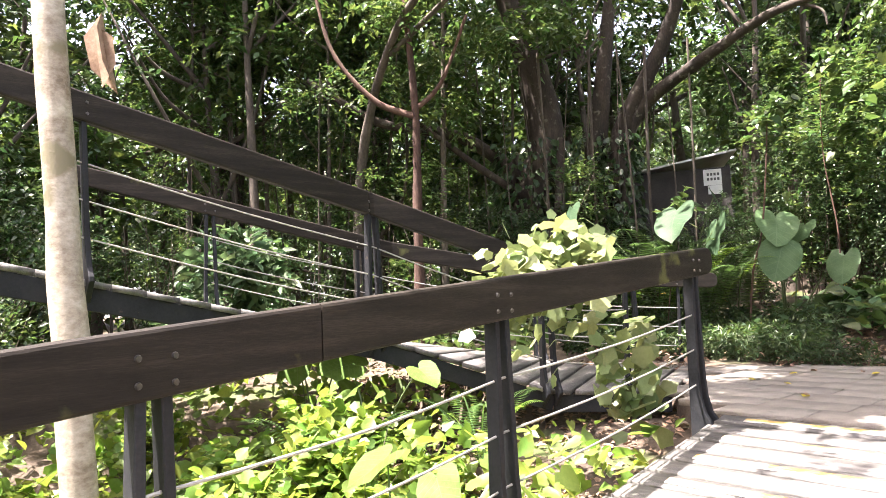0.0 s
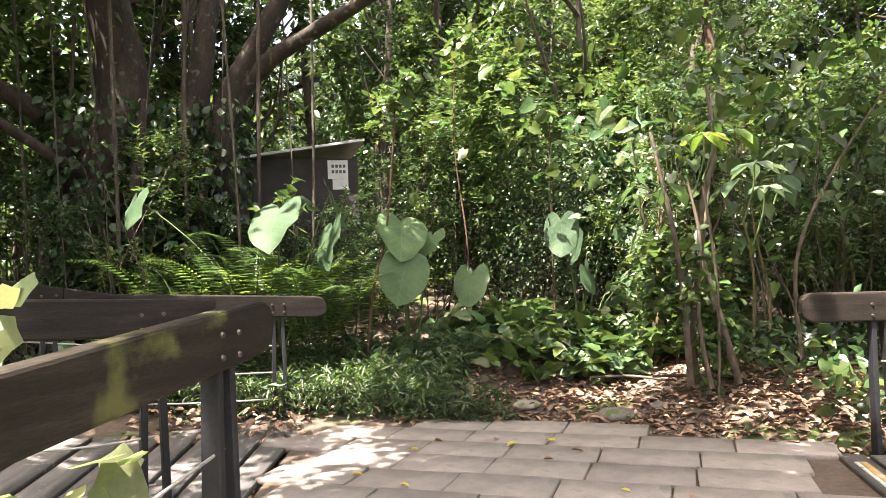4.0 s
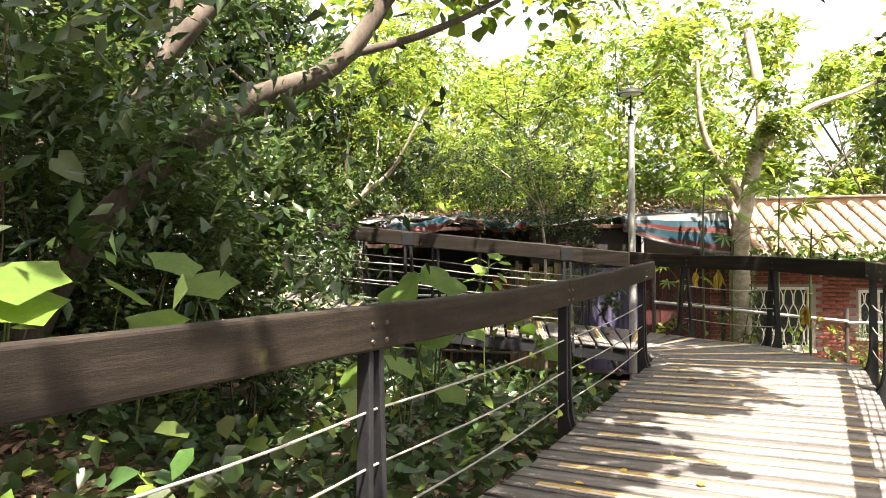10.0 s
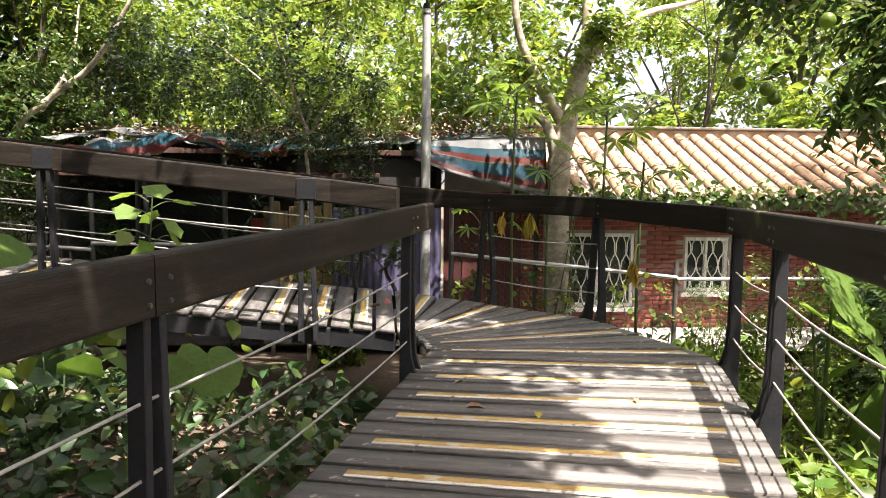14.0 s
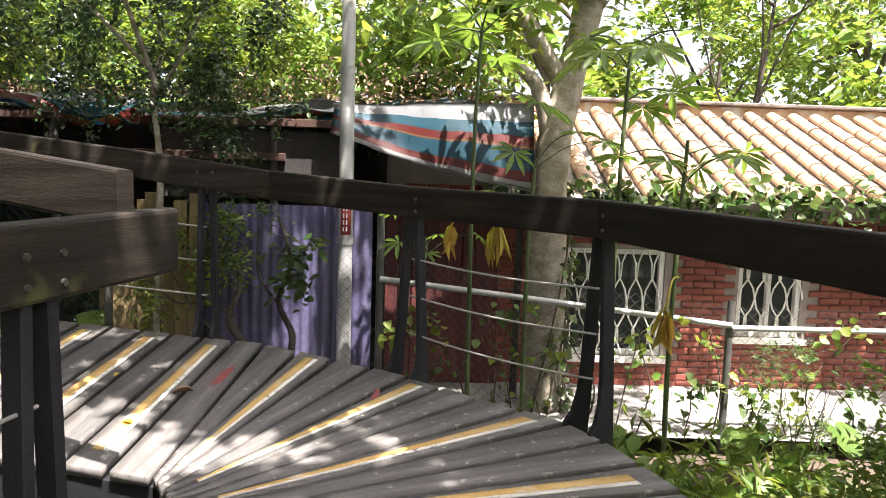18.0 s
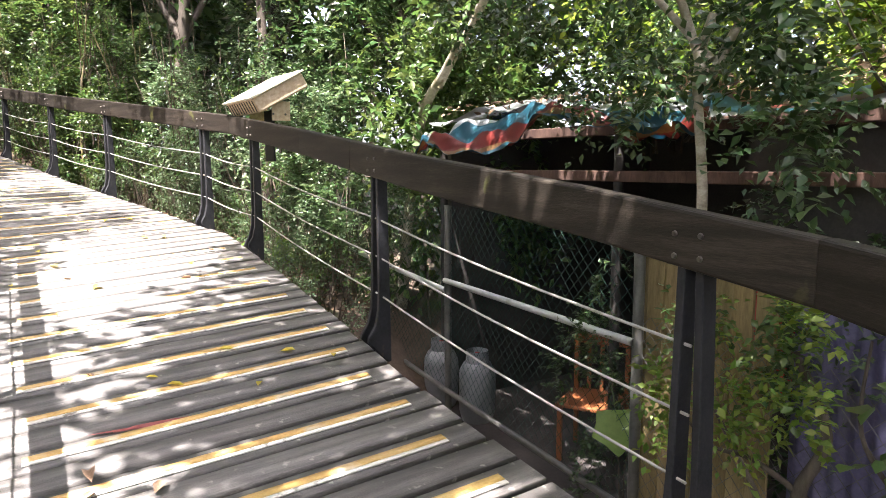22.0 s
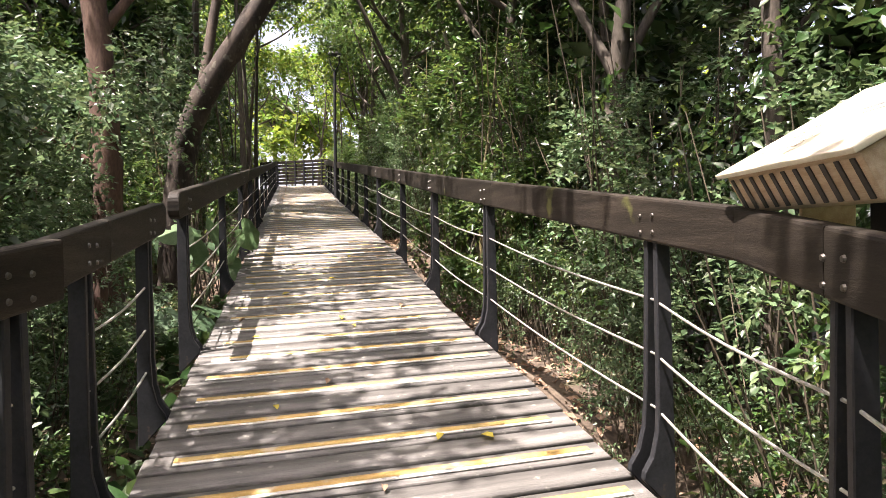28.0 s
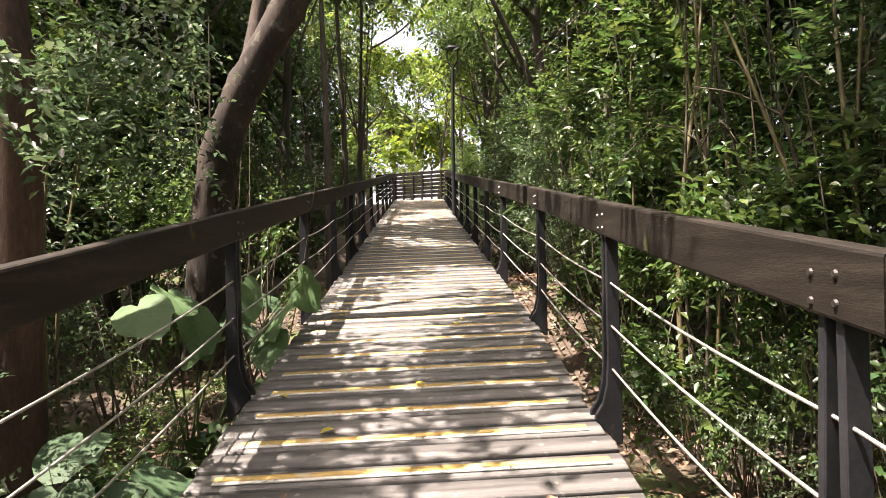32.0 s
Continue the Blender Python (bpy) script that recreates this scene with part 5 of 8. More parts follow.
grape = thing("vine", "vine with broad pale lobed leaves rising behind the rail", "vine", Matrix.Translation((5.2, 6.6, ground(5.2, 6.6))))
rngg = np.random.default_rng(162)
for p_ in [(5.67, 6.55, 1.56), (6.02, 6.55, 1.68), (6.32, 6.55, 1.57), (5.88, 6.55, 1.42), (5.12, 6.55, 1.65), (5.09, 6.55, 1.56), (10.12, 5.75, 0.9), (14.77, 5.75, 0.42), (6.4, 5.75, 0.99), (7.08, 5.75, 1.05), (8.77, 5.75, 0.54)]:
    q_ = Vector(p_) - grape.location
    stalk_leaf(rngg, (q_.x + 0.1, q_.y + 0.15, max(0.0, q_.z - 0.5)), tuple(q_), rngg.uniform(0.17, 0.24), 1.0, LEAF_LIGHT, grape, shape="maple", down=rngg.uniform(0.2, 0.5), out_=(-0.6, -0.8, 0))


def frond_mesh(spine, w, leaf_w, forward, rib):
    """A frond: a rib with narrow leaflets grown from it on both sides, as one skin."""
    tan = np.gradient(spine, axis=0)
    tan /= np.linalg.norm(tan, axis=1)[:, None]
    side = np.cross(tan, [0, 0, 1.0])
    side /= np.linalg.norm(side, axis=1)[:, None] + 1e-9
    v, f = [], []
    n = len(spine)
    for i in range(n):
        v += [spine[i] + side[i] * rib, spine[i] - side[i] * rib]
    for i in range(n - 1):
        f += [(2 * i, 2 * i + 1, 2 * i + 3), (2 * i, 2 * i + 3, 2 * i + 2)]
    for i in range(n):
        for k, s in ((0, 1), (1, -1)):
            d = side[i] * s + tan[i] * forward + np.array([0, 0, -0.12])
            d /= np.linalg.norm(d)
            c = np.cross(d, [0, 0, 1.0])
            c /= np.linalg.norm(c) + 1e-9
            o = len(v)
            b = spine[i] + side[i] * rib * s
            v += [b + d * w[i] * 0.4 + c * leaf_w * w[i] * 0.5 + np.array([0, 0, 0.02 * w[i]]), b + d * w[i] + np.array([0, 0, -0.1 * w[i]]), b + d * w[i] * 0.4 - c * leaf_w * w[i] * 0.5]
            f += [(2 * i + k, o, o + 1), (2 * i + k, o + 1, o + 2)]
    return mesh_of("frond", v, f)


def fern(x, y, size, seed):
    rng = np.random.default_rng(seed)
    t = thing("fern", "feathery green fern with arching fronds", "fern", Matrix.Translation((x, y, ground(x, y))), group="ferns")
    for i in range(9):
        a = i * 0.7 + rng.uniform(-0.2, 0.2)
        L = size * rng.uniform(0.75, 1.1)
        u = np.linspace(0.04, 1, 34)
        spine = np.stack([np.cos(a) * u * L * 0.72, np.sin(a) * u * L * 0.72, L * (1.55 * u - 0.85 * u ** 2.2)], 1)
        tan = np.gradient(spine, axis=0)
        side = np.cross(tan, [0, 0, 1.0])
        side /= np.linalg.norm(side, axis=1)[:, None] + 1e-9
        w = L * 0.17 * np.sin(np.pi * u ** 0.8) + 0.01
        part("frond", frond_mesh(spine, w, 0.17, 0.35, 0.006), LEAF_MID if i % 4 else LEAF_LIGHT, t)
    return t


for i, (x, y, s) in enumerate(((0.45, 10.0, 1.75), (1.05, 9.75, 1.5), (-0.1, 10.1, 1.6), (0.8, 10.3, 1.7), (-0.7, 9.9, 1.4), (1.5, 10.1, 1.3), (-1.9, 4.2, 0.8), (-1.1, 5.1, 0.7))):
    fern(x, y, s, 300 + i)


def scatter(name, label, category, region, n, size, material, seed, shape="kite", width=0.5, lift=(0.01, 0.035), flat=1.0, skip=None):
    """Leaves that nobody could count, strewn over a stretch of ground."""
    rng = np.random.default_rng(seed)
    x0, x1, y0, y1 = region
    P, A = [], []
    while len(P) < n:
        x, y = rng.uniform(x0, x1), rng.uniform(y0, y1)
        if skip and skip(x, y):
            n -= 1
            continue
        P.append((x, y, ground(x, y) + 0.05 * noise.noise((x * 0.9, y * 0.9, 0.3)) + rng.uniform(*lift)))
        a = rng.uniform(0, 6.283)
        A.append((math.cos(a), math.sin(a), rng.normal() * 0.35 * flat))
    P, A = np.array(P), np.array(A)
    v, f = leaf_arrays(P, A, size * (0.5 + rng.random(len(P))), width, 0.12, seed, shape, 0.35 * flat)
    ob = new(name, mesh_of(name, v, f))
    ob.data.materials.append(material)
    return tagged(ob, label, category, kind="stuff")


def on_walk(x, y, m=0.12):
    """Is this place under the boards or the paving?"""
    if in_land(x, y):
        return True
    if 3.0 < x < 11.6 and y < 7:
        return 4.45 - 0.345 * (x - 3) - m < y < 6.45 - 0.335 * (x - 3) + m
    if 3.0 <= y < 10 and x > 11:
        return 11.65 - m < x < 13.85 + m
    if y >= 10:
        return abs(x - mid_x(y)) < 1.08 + m
    if y <= 5 and x < 2.4:
        return -1.85 + 0.5 * y - m < x < 0.85 + 0.35 * y + m
    return False


scatter("leaf_litter", "dry brown fallen leaves on bare soil", "leaf litter", (1.6, 7.5, 6.2, 9.6), 11000, 0.078, LITTER, 401, "oval", 0.42, (0.005, 0.03), 0.8, skip=on_walk)
scatter("leaf_litter", "dry brown leaves under the shrubs", "leaf litter", (8.2, 15.2, 9.0, 24.0), 16000, 0.075, LITTER, 402, skip=lambda x, y: on_walk(x, y) or abs(x - mid_x(y)) > 2.6)
scatter("leaf_litter", "dry brown leaves beneath the first ramp", "leaf litter", (-3.2, 1.0, 2.2, 8.4), 5000, 0.07, LITTER, 403, skip=on_walk)
scatter("leaf_litter", "dry brown leaves beside the level boardwalk", "leaf litter", (4.2, 11.6, 3.6, 8.0), 5000, 0.075, LITTER, 404, skip=on_walk)
GC = "glossy heart-shaped creeper leaves covering the ground"
scatter("ground_cover", GC, "ground cover", (1.4, 7.2, 8.35, 10.2), 3400, 0.115, LEAF_BIG, 411, "lobed", 0.8, (0.06, 0.32), 1.6, lambda x, y: on_walk(x, y) or y < 9.15 - 0.12 * x + 0.25 * math.sin(3 * x))
scatter("ground_cover", GC, "ground cover", (4.3, 11.6, 4.2, 8.2), 5200, 0.095, LEAF_DARK, 412, "lobed", 0.8, (0.08, 0.42), 1.8, lambda x, y: on_walk(x, y, 0.0))
scatter("ground_cover", "light green creeper leaves rising between the others", "ground cover", (4.3, 11.6, 4.2, 7.4), 230, 0.09, LEAF_LIGHT, 413, "lobed", 0.85, (0.25, 0.62), 1.8, lambda x, y: on_walk(x, y, 0.0))
scatter("ground_cover", GC, "ground cover", (9.6, 11.7, 6.0, 17.0), 4200, 0.10, LEAF_DARK, 414, "lobed", 0.8, (0.05, 0.35), 1.8, lambda x, y: on_walk(x, y, 0.0) or x < mid_x(y) - 2.7)
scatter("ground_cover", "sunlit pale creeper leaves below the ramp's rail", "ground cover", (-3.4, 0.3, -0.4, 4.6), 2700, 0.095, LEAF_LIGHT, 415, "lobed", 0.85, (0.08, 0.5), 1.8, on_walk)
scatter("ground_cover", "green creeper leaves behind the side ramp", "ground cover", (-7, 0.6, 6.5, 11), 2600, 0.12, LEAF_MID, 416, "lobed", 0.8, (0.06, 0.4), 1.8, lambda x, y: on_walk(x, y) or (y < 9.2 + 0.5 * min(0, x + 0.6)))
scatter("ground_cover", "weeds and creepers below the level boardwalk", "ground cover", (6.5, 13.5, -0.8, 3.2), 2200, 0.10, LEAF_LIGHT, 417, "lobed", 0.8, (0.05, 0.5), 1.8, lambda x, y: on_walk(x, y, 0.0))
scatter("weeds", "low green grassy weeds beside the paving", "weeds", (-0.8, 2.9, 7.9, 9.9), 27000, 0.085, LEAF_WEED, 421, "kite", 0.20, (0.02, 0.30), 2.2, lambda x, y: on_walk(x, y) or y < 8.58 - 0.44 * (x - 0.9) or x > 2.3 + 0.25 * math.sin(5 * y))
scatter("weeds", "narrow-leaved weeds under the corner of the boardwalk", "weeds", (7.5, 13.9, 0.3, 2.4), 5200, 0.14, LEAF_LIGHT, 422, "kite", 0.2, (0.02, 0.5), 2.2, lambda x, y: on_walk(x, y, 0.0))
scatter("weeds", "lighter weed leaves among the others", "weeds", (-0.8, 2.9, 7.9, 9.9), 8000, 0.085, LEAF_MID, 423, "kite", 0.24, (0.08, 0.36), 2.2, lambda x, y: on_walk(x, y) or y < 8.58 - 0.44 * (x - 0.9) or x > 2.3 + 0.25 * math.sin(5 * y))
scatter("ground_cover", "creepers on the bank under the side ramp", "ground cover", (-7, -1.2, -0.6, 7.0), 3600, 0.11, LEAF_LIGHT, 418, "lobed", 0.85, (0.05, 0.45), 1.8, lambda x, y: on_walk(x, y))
scatter("ground_cover", "yellowed leaves among the green creepers", "ground cover", (0.5, 7.2, 8.2, 10.4), 26, 0.10, LEAF_YELLOW, 431, "lobed", 0.8, (0.08, 0.5), 1.6, on_walk)
scatter("ground_cover", GC, "ground cover", (2.6, 5.8, 8.6, 10.0), 900, 0.15, LEAF_MID, 432, "lobed", 0.75, (0.10, 0.45), 1.6, on_walk)
scatter("leaf_litter", "loose dead leaves between the weeds", "leaf litter", (-0.5, 2.6, 8.2, 9.4), 500, 0.08, LITTER, 433, "oval", 0.5, (0.02, 0.14), 1.2, on_walk)


def canes(x, y, n, height, seed, leaves=True):
    """A clump of upright woody canes with thin side twigs."""
    rng = np.random.default_rng(seed)
    t = thing("cane_clump", "clump of upright olive canes with bare twigs", "cane clump", Matrix.Translation((x, y, ground(x, y))), group="cane clumps")
    for i in range(n):
        b = rng.normal(size=2) * 0.16
        e = b + rng.normal(size=2) * 0.28
        h = height * rng.uniform(0.6, 1.0)
        pts = bend([(b[0], b[1], -0.1), (b[0] + rng.normal() * 0.05, b[1] + rng.normal() * 0.05, h * 0.35), ((b[0] + e[0]) / 2, (b[1] + e[1]) / 2, h * 0.7), (e[0], e[1], h)], 4)
        part("cane", tube("cane", pts, np.linspace(rng.uniform(0.010, 0.026), 0.007, len(pts)), 6, 0.04, i), CANE if i % 3 else STEM, t)
        for k in range(3):
            q = np.array(pts[int(rng.integers(3, len(pts) - 1))])
            a = rng.uniform(0, 6.28)
            r = rng.uniform(0.25, 0.6)
            g = bend([q, q + np.array([math.cos(a) * r * 0.5, math.sin(a) * r * 0.5, 0.16]), q + np.array([math.cos(a) * r, math.sin(a) * r, rng.uniform(-0.25, 0.3)])], 3)
            part("twig", tube("twig", g, np.linspace(0.007, 0.003, len(g)), 4), STEM, t)
    if leaves:
        part("foliage", foliage("foliage", seed, 40, 10, 0.085, LEAF_MID, (0.7, 0.7, height * 0.45), 0.3, 0.4, 0.4, "kite", (0, 0, height * 0.6), 0.4), LEAF_MID, t)


for i, (x, y, n, h) in enumerate(((13.38, 16.2, 7, 4.2), (13.9, 15.3, 6, 3.6), (14.3, 16.4, 6, 3.8), (13.0, 18.2, 6, 4.0), (8.7, 15.2, 5, 3.4), (12.4, 21.6, 6, 4.2), (8.2, 18.6, 5, 3.8), (4.6, 9.2, 5, 2.8), (6.6, 8.6, 5, 2.8), (5.4, 8.4, 4, 2.4))):
    canes(x, y, n, h, 640 + i)
scatter("ground_cover", "low weeds on the open slope below the boardwalk", "ground cover", (1.2, 9.5, -5.0, 2.6), 2600, 0.13, LEAF_MID, 434, "lobed", 0.7, (0.02, 0.25), 1.8, on_walk)
scatter("leaf_litter", "dry leaves strewn on the open slope", "leaf litter", (1.2, 12.5, -5.0, 3.2), 2600, 0.09, LITTER, 435, "kite", 0.5, (0.01, 0.05), 1.2, on_walk)

# ---- house beyond the corner ----
BRICK = mat("red_brick", [(0.14, 0.032, 0.022), (0.21, 0.052, 0.034), (0.27, 0.08, 0.052)], 0.85, 4, 40, 0.4, per="object", spread=0.22)
MORTAR = mat("pale_mortar", [(0.20, 0.165, 0.145), (0.28, 0.245, 0.22)], 0.95, 5, 60, 0.4, spread=0.0)
TILE = mat("glazed_orange_roof_tile", [(0.30, 0.17, 0.09), (0.40, 0.26, 0.16), (0.47, 0.36, 0.26)], 0.45, 4, 40, 0.2, per="object", spread=0.15, spots=((0.55, 0.50, 0.42), 3, 0.55))
# pans are darker, with the shade between the cover tiles in the colour
TILE_PAN = mat("dark_grey_pan_tile", [(0.09, 0.075, 0.062), (0.17, 0.145, 0.125), (0.27, 0.25, 0.225)], 0.6, 4, 40, 0.2, per="object", spread=0.15)
WHITE = mat("white_paint", [(0.66, 0.65, 0.61), (0.80, 0.79, 0.75)], 0.5, 4, 60, 0.1, per="object", spread=0.06, spots=((0.45, 0.40, 0.33), 9, 0.66))
GREY_METAL = mat("galvanised_steel", [(0.30, 0.31, 0.31), (0.42, 0.43, 0.42), (0.50, 0.51, 0.49)], 0.5, 3, 50, 0.15, metal=0.35, per="object", spread=0.08, spots=((0.26, 0.25, 0.20), 5, 0.62))
PURPLE = mat("faded_purple_sheet", [(0.062, 0.056, 0.115), (0.095, 0.088, 0.165), (0.15, 0.14, 0.23)], 0.5, 2.5, 40, 0.15, spread=0.05, spots=((0.10, 0.09, 0.12), 4, 0.62))
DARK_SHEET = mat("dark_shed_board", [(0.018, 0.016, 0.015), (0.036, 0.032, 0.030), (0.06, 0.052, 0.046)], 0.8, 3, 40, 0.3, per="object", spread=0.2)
OCHRE_BOARD = mat("ochre_timber_board", [(0.10, 0.075, 0.030), (0.20, 0.15, 0.065), (0.30, 0.23, 0.115)], 0.8, 2, 30, 0.4, per="object", spread=0.2, stretch=(8, 8, 0.6))
RED_PAINT = mat("faded_red_paint", [(0.30, 0.03, 0.025), (0.42, 0.06, 0.045)], 0.6, 6, 60, 0.2, per="object", spread=0.1)
ORANGE_WOOD = mat("orange_varnished_wood", [(0.15, 0.05, 0.015), (0.22, 0.085, 0.03)], 0.45, 6, 60, 0.2, per="object", spread=0.1)
GREEN_MESH = mat("green_fence_wire", [(0.012, 0.035, 0.028), (0.03, 0.07, 0.055)], 0.75, 8, 60, 0.1, spread=0.1, spec=0.15)
WIRE = mat("dull_fence_wire", [(0.07, 0.07, 0.065), (0.14, 0.14, 0.13)], 0.5, 8, 60, 0.1, metal=0.4, spread=0.1)
GAS = mat("grey_gas_cylinder_paint", [(0.12, 0.13, 0.14), (0.20, 0.21, 0.22)], 0.4, 6, 60, 0.1, spread=0.0)
SIGN_WOOD = mat("pale_sign_wood", [(0.33, 0.23, 0.15), (0.46, 0.35, 0.24), (0.56, 0.46, 0.34)], 0.7, 3, 40, 0.3, per="object", spread=0.08, stretch=(10, 1, 10))
SIGN_FACE = mat("printed_sign_face", [(0.50, 0.46, 0.36), (0.62, 0.58, 0.47)], 0.45, 3, 60, 0.1, spread=0.0, spots=((0.40, 0.37, 0.28), 4, 0.60))
INK = mat("dark_print", [(0.05, 0.05, 0.055), (0.10, 0.10, 0.10)], 0.5, 6, 60, 0.0, spread=0.0)
PAPER = mat("white_paper", [(0.62, 0.62, 0.60), (0.76, 0.76, 0.74)], 0.7, 6, 60, 0.1, spread=0.0)
GLASS_DARK = mat("dark_window_glass", [(0.02, 0.025, 0.025), (0.04, 0.045, 0.045)], 0.12, 3, 30, 0.0, spread=0.0)

yard = new("yard_floor", mesh_of("yard_floor", [(14.25, -9, -0.36), (22, -9, -0.36), (22, 3.42, -0.36), (14.45, 3.42, -0.36)], [(0, 1, 2, 3)]))
yard.data.materials.append(CONCRETE)
tagged(yard, "pale concrete yard floor below the boardwalk", "yard", kind="structure")

# near-black sheet that gives the floor the shade under the shed roof
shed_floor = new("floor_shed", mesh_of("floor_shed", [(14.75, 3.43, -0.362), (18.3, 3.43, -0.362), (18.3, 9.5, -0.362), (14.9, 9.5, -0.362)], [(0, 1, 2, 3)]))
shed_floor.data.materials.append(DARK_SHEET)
tagged(shed_floor, "dark floor under the shed, its shade put into the colour", "floor", kind="structure")

house = thing("house", "low red brick house with an orange tiled roof", "house", Matrix.Translation((15.8, 0, -0.85)))
H0 = 0.85
WINS = [(0.68, 1.74, -0.06, 1.0), (-0.70, -0.06, 0.16, 0.95), (-3.6, -2.6, 0.0, 1.0)]


def wall_piece(y0, y1, z0, z1):
    part("wall", boxed(0.012, 0.22, y0, y1, z0 + H0, z1 + H0), MORTAR, house)


wall_piece(2.3, 3.4, -0.85, 2.15)
cuts_y = sorted({-8.0, 2.3, *(w[0] for w in WINS), *(w[1] for w in WINS)})
for a, b in zip(cuts_y, cuts_y[1:]):
    w = [q for q in WINS if abs(q[0] - a) < 1e-6 and abs(q[1] - b) < 1e-6]
    if w:
        wall_piece(a, b, -0.85, w[0][2])
        wall_piece(a, b, w[0][3], 1.62)
    else:
        wall_piece(a, b, -0.85, 1.62)
part("wall", boxed(0.22, 4.6, 2.1, 2.3, 0, 2.45), MORTAR, house)
part("wall", boxed(4.4, 4.6, -8, 2.1, 0, 2.45), MORTAR, house)
part("wall", boxed(0.22, 4.4, -8, -7.8, 0, 2.45), MORTAR, house)
for y0, y1, z0, z1 in WINS:
    win = part("window", boxed(0.10, 0.12, y0, y1, z0 + H0, z1 + H0), GLASS_DARK, house, "dark glass behind a white lattice")
    for q in ((y0, y0 + 0.05, z0, z1), (y1 - 0.05, y1, z0, z1), (y0 + 0.05, y1 - 0.05, z0, z0 + 0.05), (y0 + 0.05, y1 - 0.05, z1 - 0.05, z1), ((y0 + y1) / 2 - 0.02, (y0 + y1) / 2 + 0.02, z0 + 0.05, z1 - 0.05)):
        part("window_frame", boxed(0.03, 0.09, q[0], q[1], q[2] + H0, q[3] + H0, 0.004), WHITE, win)
    part("window_sill", boxed(-0.06, 0.02, y0 - 0.06, y1 + 0.06, z0 + H0 - 0.06, z0 + H0 - 0.005, 0.004), WHITE, win)
    n = 7
    for i in range(-n, n + 1):
        for s in (-1, 1):
            pts = []
            for k in range(9):
                u = k / 8
                yy = (y0 + y1) / 2 + i * 0.16 + s * 0.28 * (u - 0.5) + s * 0.018 * math.sin(u * 18.8)
                zz = z0 + (z1 - z0) * u
                if y0 < yy < y1:
                    pts.append((-0.015, yy, zz + H0))
            if len(pts) > 2:
                part("lattice_bar", tube("lattice_bar", pts, 0.009, 5), WHITE, win)
# bricks, laid in courses on the side that faces the walk
BR = boxed(-0.10, 0.10, -0.012, 0.012, -0.028, 0.028)
bmesh.ops.bevel(BR, geom=[e for e in BR.edges if all(v.co.y > 0 for v in e.verts)], offset=0.004, segments=1, affect="EDGES")
bmesh.ops.rotate(BR, cent=(0, 0, 0), matrix=Matrix.Rotation(radians(90), 3, "Z"), verts=BR.verts)
BRICK_ME = bpy.data.meshes.new("brick")
BR.to_mesh(BRICK_ME)
BR.free()
BRICK_ME.materials.append(BRICK)
rest = []
count = 0
for r in range(36):
    z = -0.80 + r * 0.067
    for c in range(52):
        y = 3.26 - c * 0.212 - (0.106 if r % 2 else 0)
        if any(w[0] - 0.08 < y < w[1] + 0.08 and w[2] - 0.03 < z < w[3] + 0.03 for w in WINS) or y < -7.9 or (y > 2.22 and z > 2.1):
            continue
        if y > 0.4 and z > -0.35 and count < 300:
            count += 1
            b = part("brick", BRICK_ME, BRICK, house)
            b.matrix_basis = Matrix.Translation((0.004 + RNG.uniform(-0.002, 0.002), y, z + H0))
        else:
            rest.append((y, z))
vv = np.array([v.co[:] for v in BRICK_ME.vertices])
ff = np.array([[p.vertices[0], p.vertices[i], p.vertices[i + 1]] for p in BRICK_ME.polygons for i in range(1, len(p.vertices) - 1)])
rv, rf = joined([(vv + np.array([0.004, y, z + H0]), ff) for y, z in rest])
tagged(part("brickwork", mesh_of("brickwork", rv, rf), BRICK, house), kind="stuff")
# dark red boards that close the gap between house and shed
RED_BOARD = mat("dark_red_board", [(0.035, 0.008, 0.007), (0.07, 0.014, 0.012), (0.11, 0.025, 0.02)], 0.7, 3, 40, 0.4, per="object", spread=0.3, stretch=(8, 8, 0.6))
for i in range(9):
    rb = part("board", boxed(0, 0.022, 0, 0.118, 0, 1.75 + 0.06 * (i % 3), 0.004), RED_BOARD)
    rb.matrix_basis = Matrix.Translation((15.74, 2.32 + 0.122 * i, -0.36)) @ Matrix.Rotation(RNG.uniform(-0.012, 0.012), 4, "X")
    tagged(rb, "dark red painted timber board beside the brick wall", "board", group="dark red boards")
# roof: slope that faces the walk, with round cover tiles over pans
PITCH_R = math.atan2(1.0, 2.4)
roof = part("roof", boxed(-0.40, 2.25, -8.2, 2.5, 2.44, 2.50, 0.0, Matrix.Translation((0, 0, 0))), TILE_PAN, house)
roof.matrix_basis = Matrix.Translation((-0.0, 0, 2.47)) @ Matrix.Rotation(-PITCH_R, 4, "Y") @ Matrix.Translation((0, 0, -2.47))
back_roof = part("roof", boxed(0, 2.7, -8.2, 2.5, -0.03, 0.03), TILE_PAN, house)
back_roof.matrix_basis = Matrix.Translation((2.08, 0, 3.33)) @ Matrix.Rotation(PITCH_R, 4, "Y")


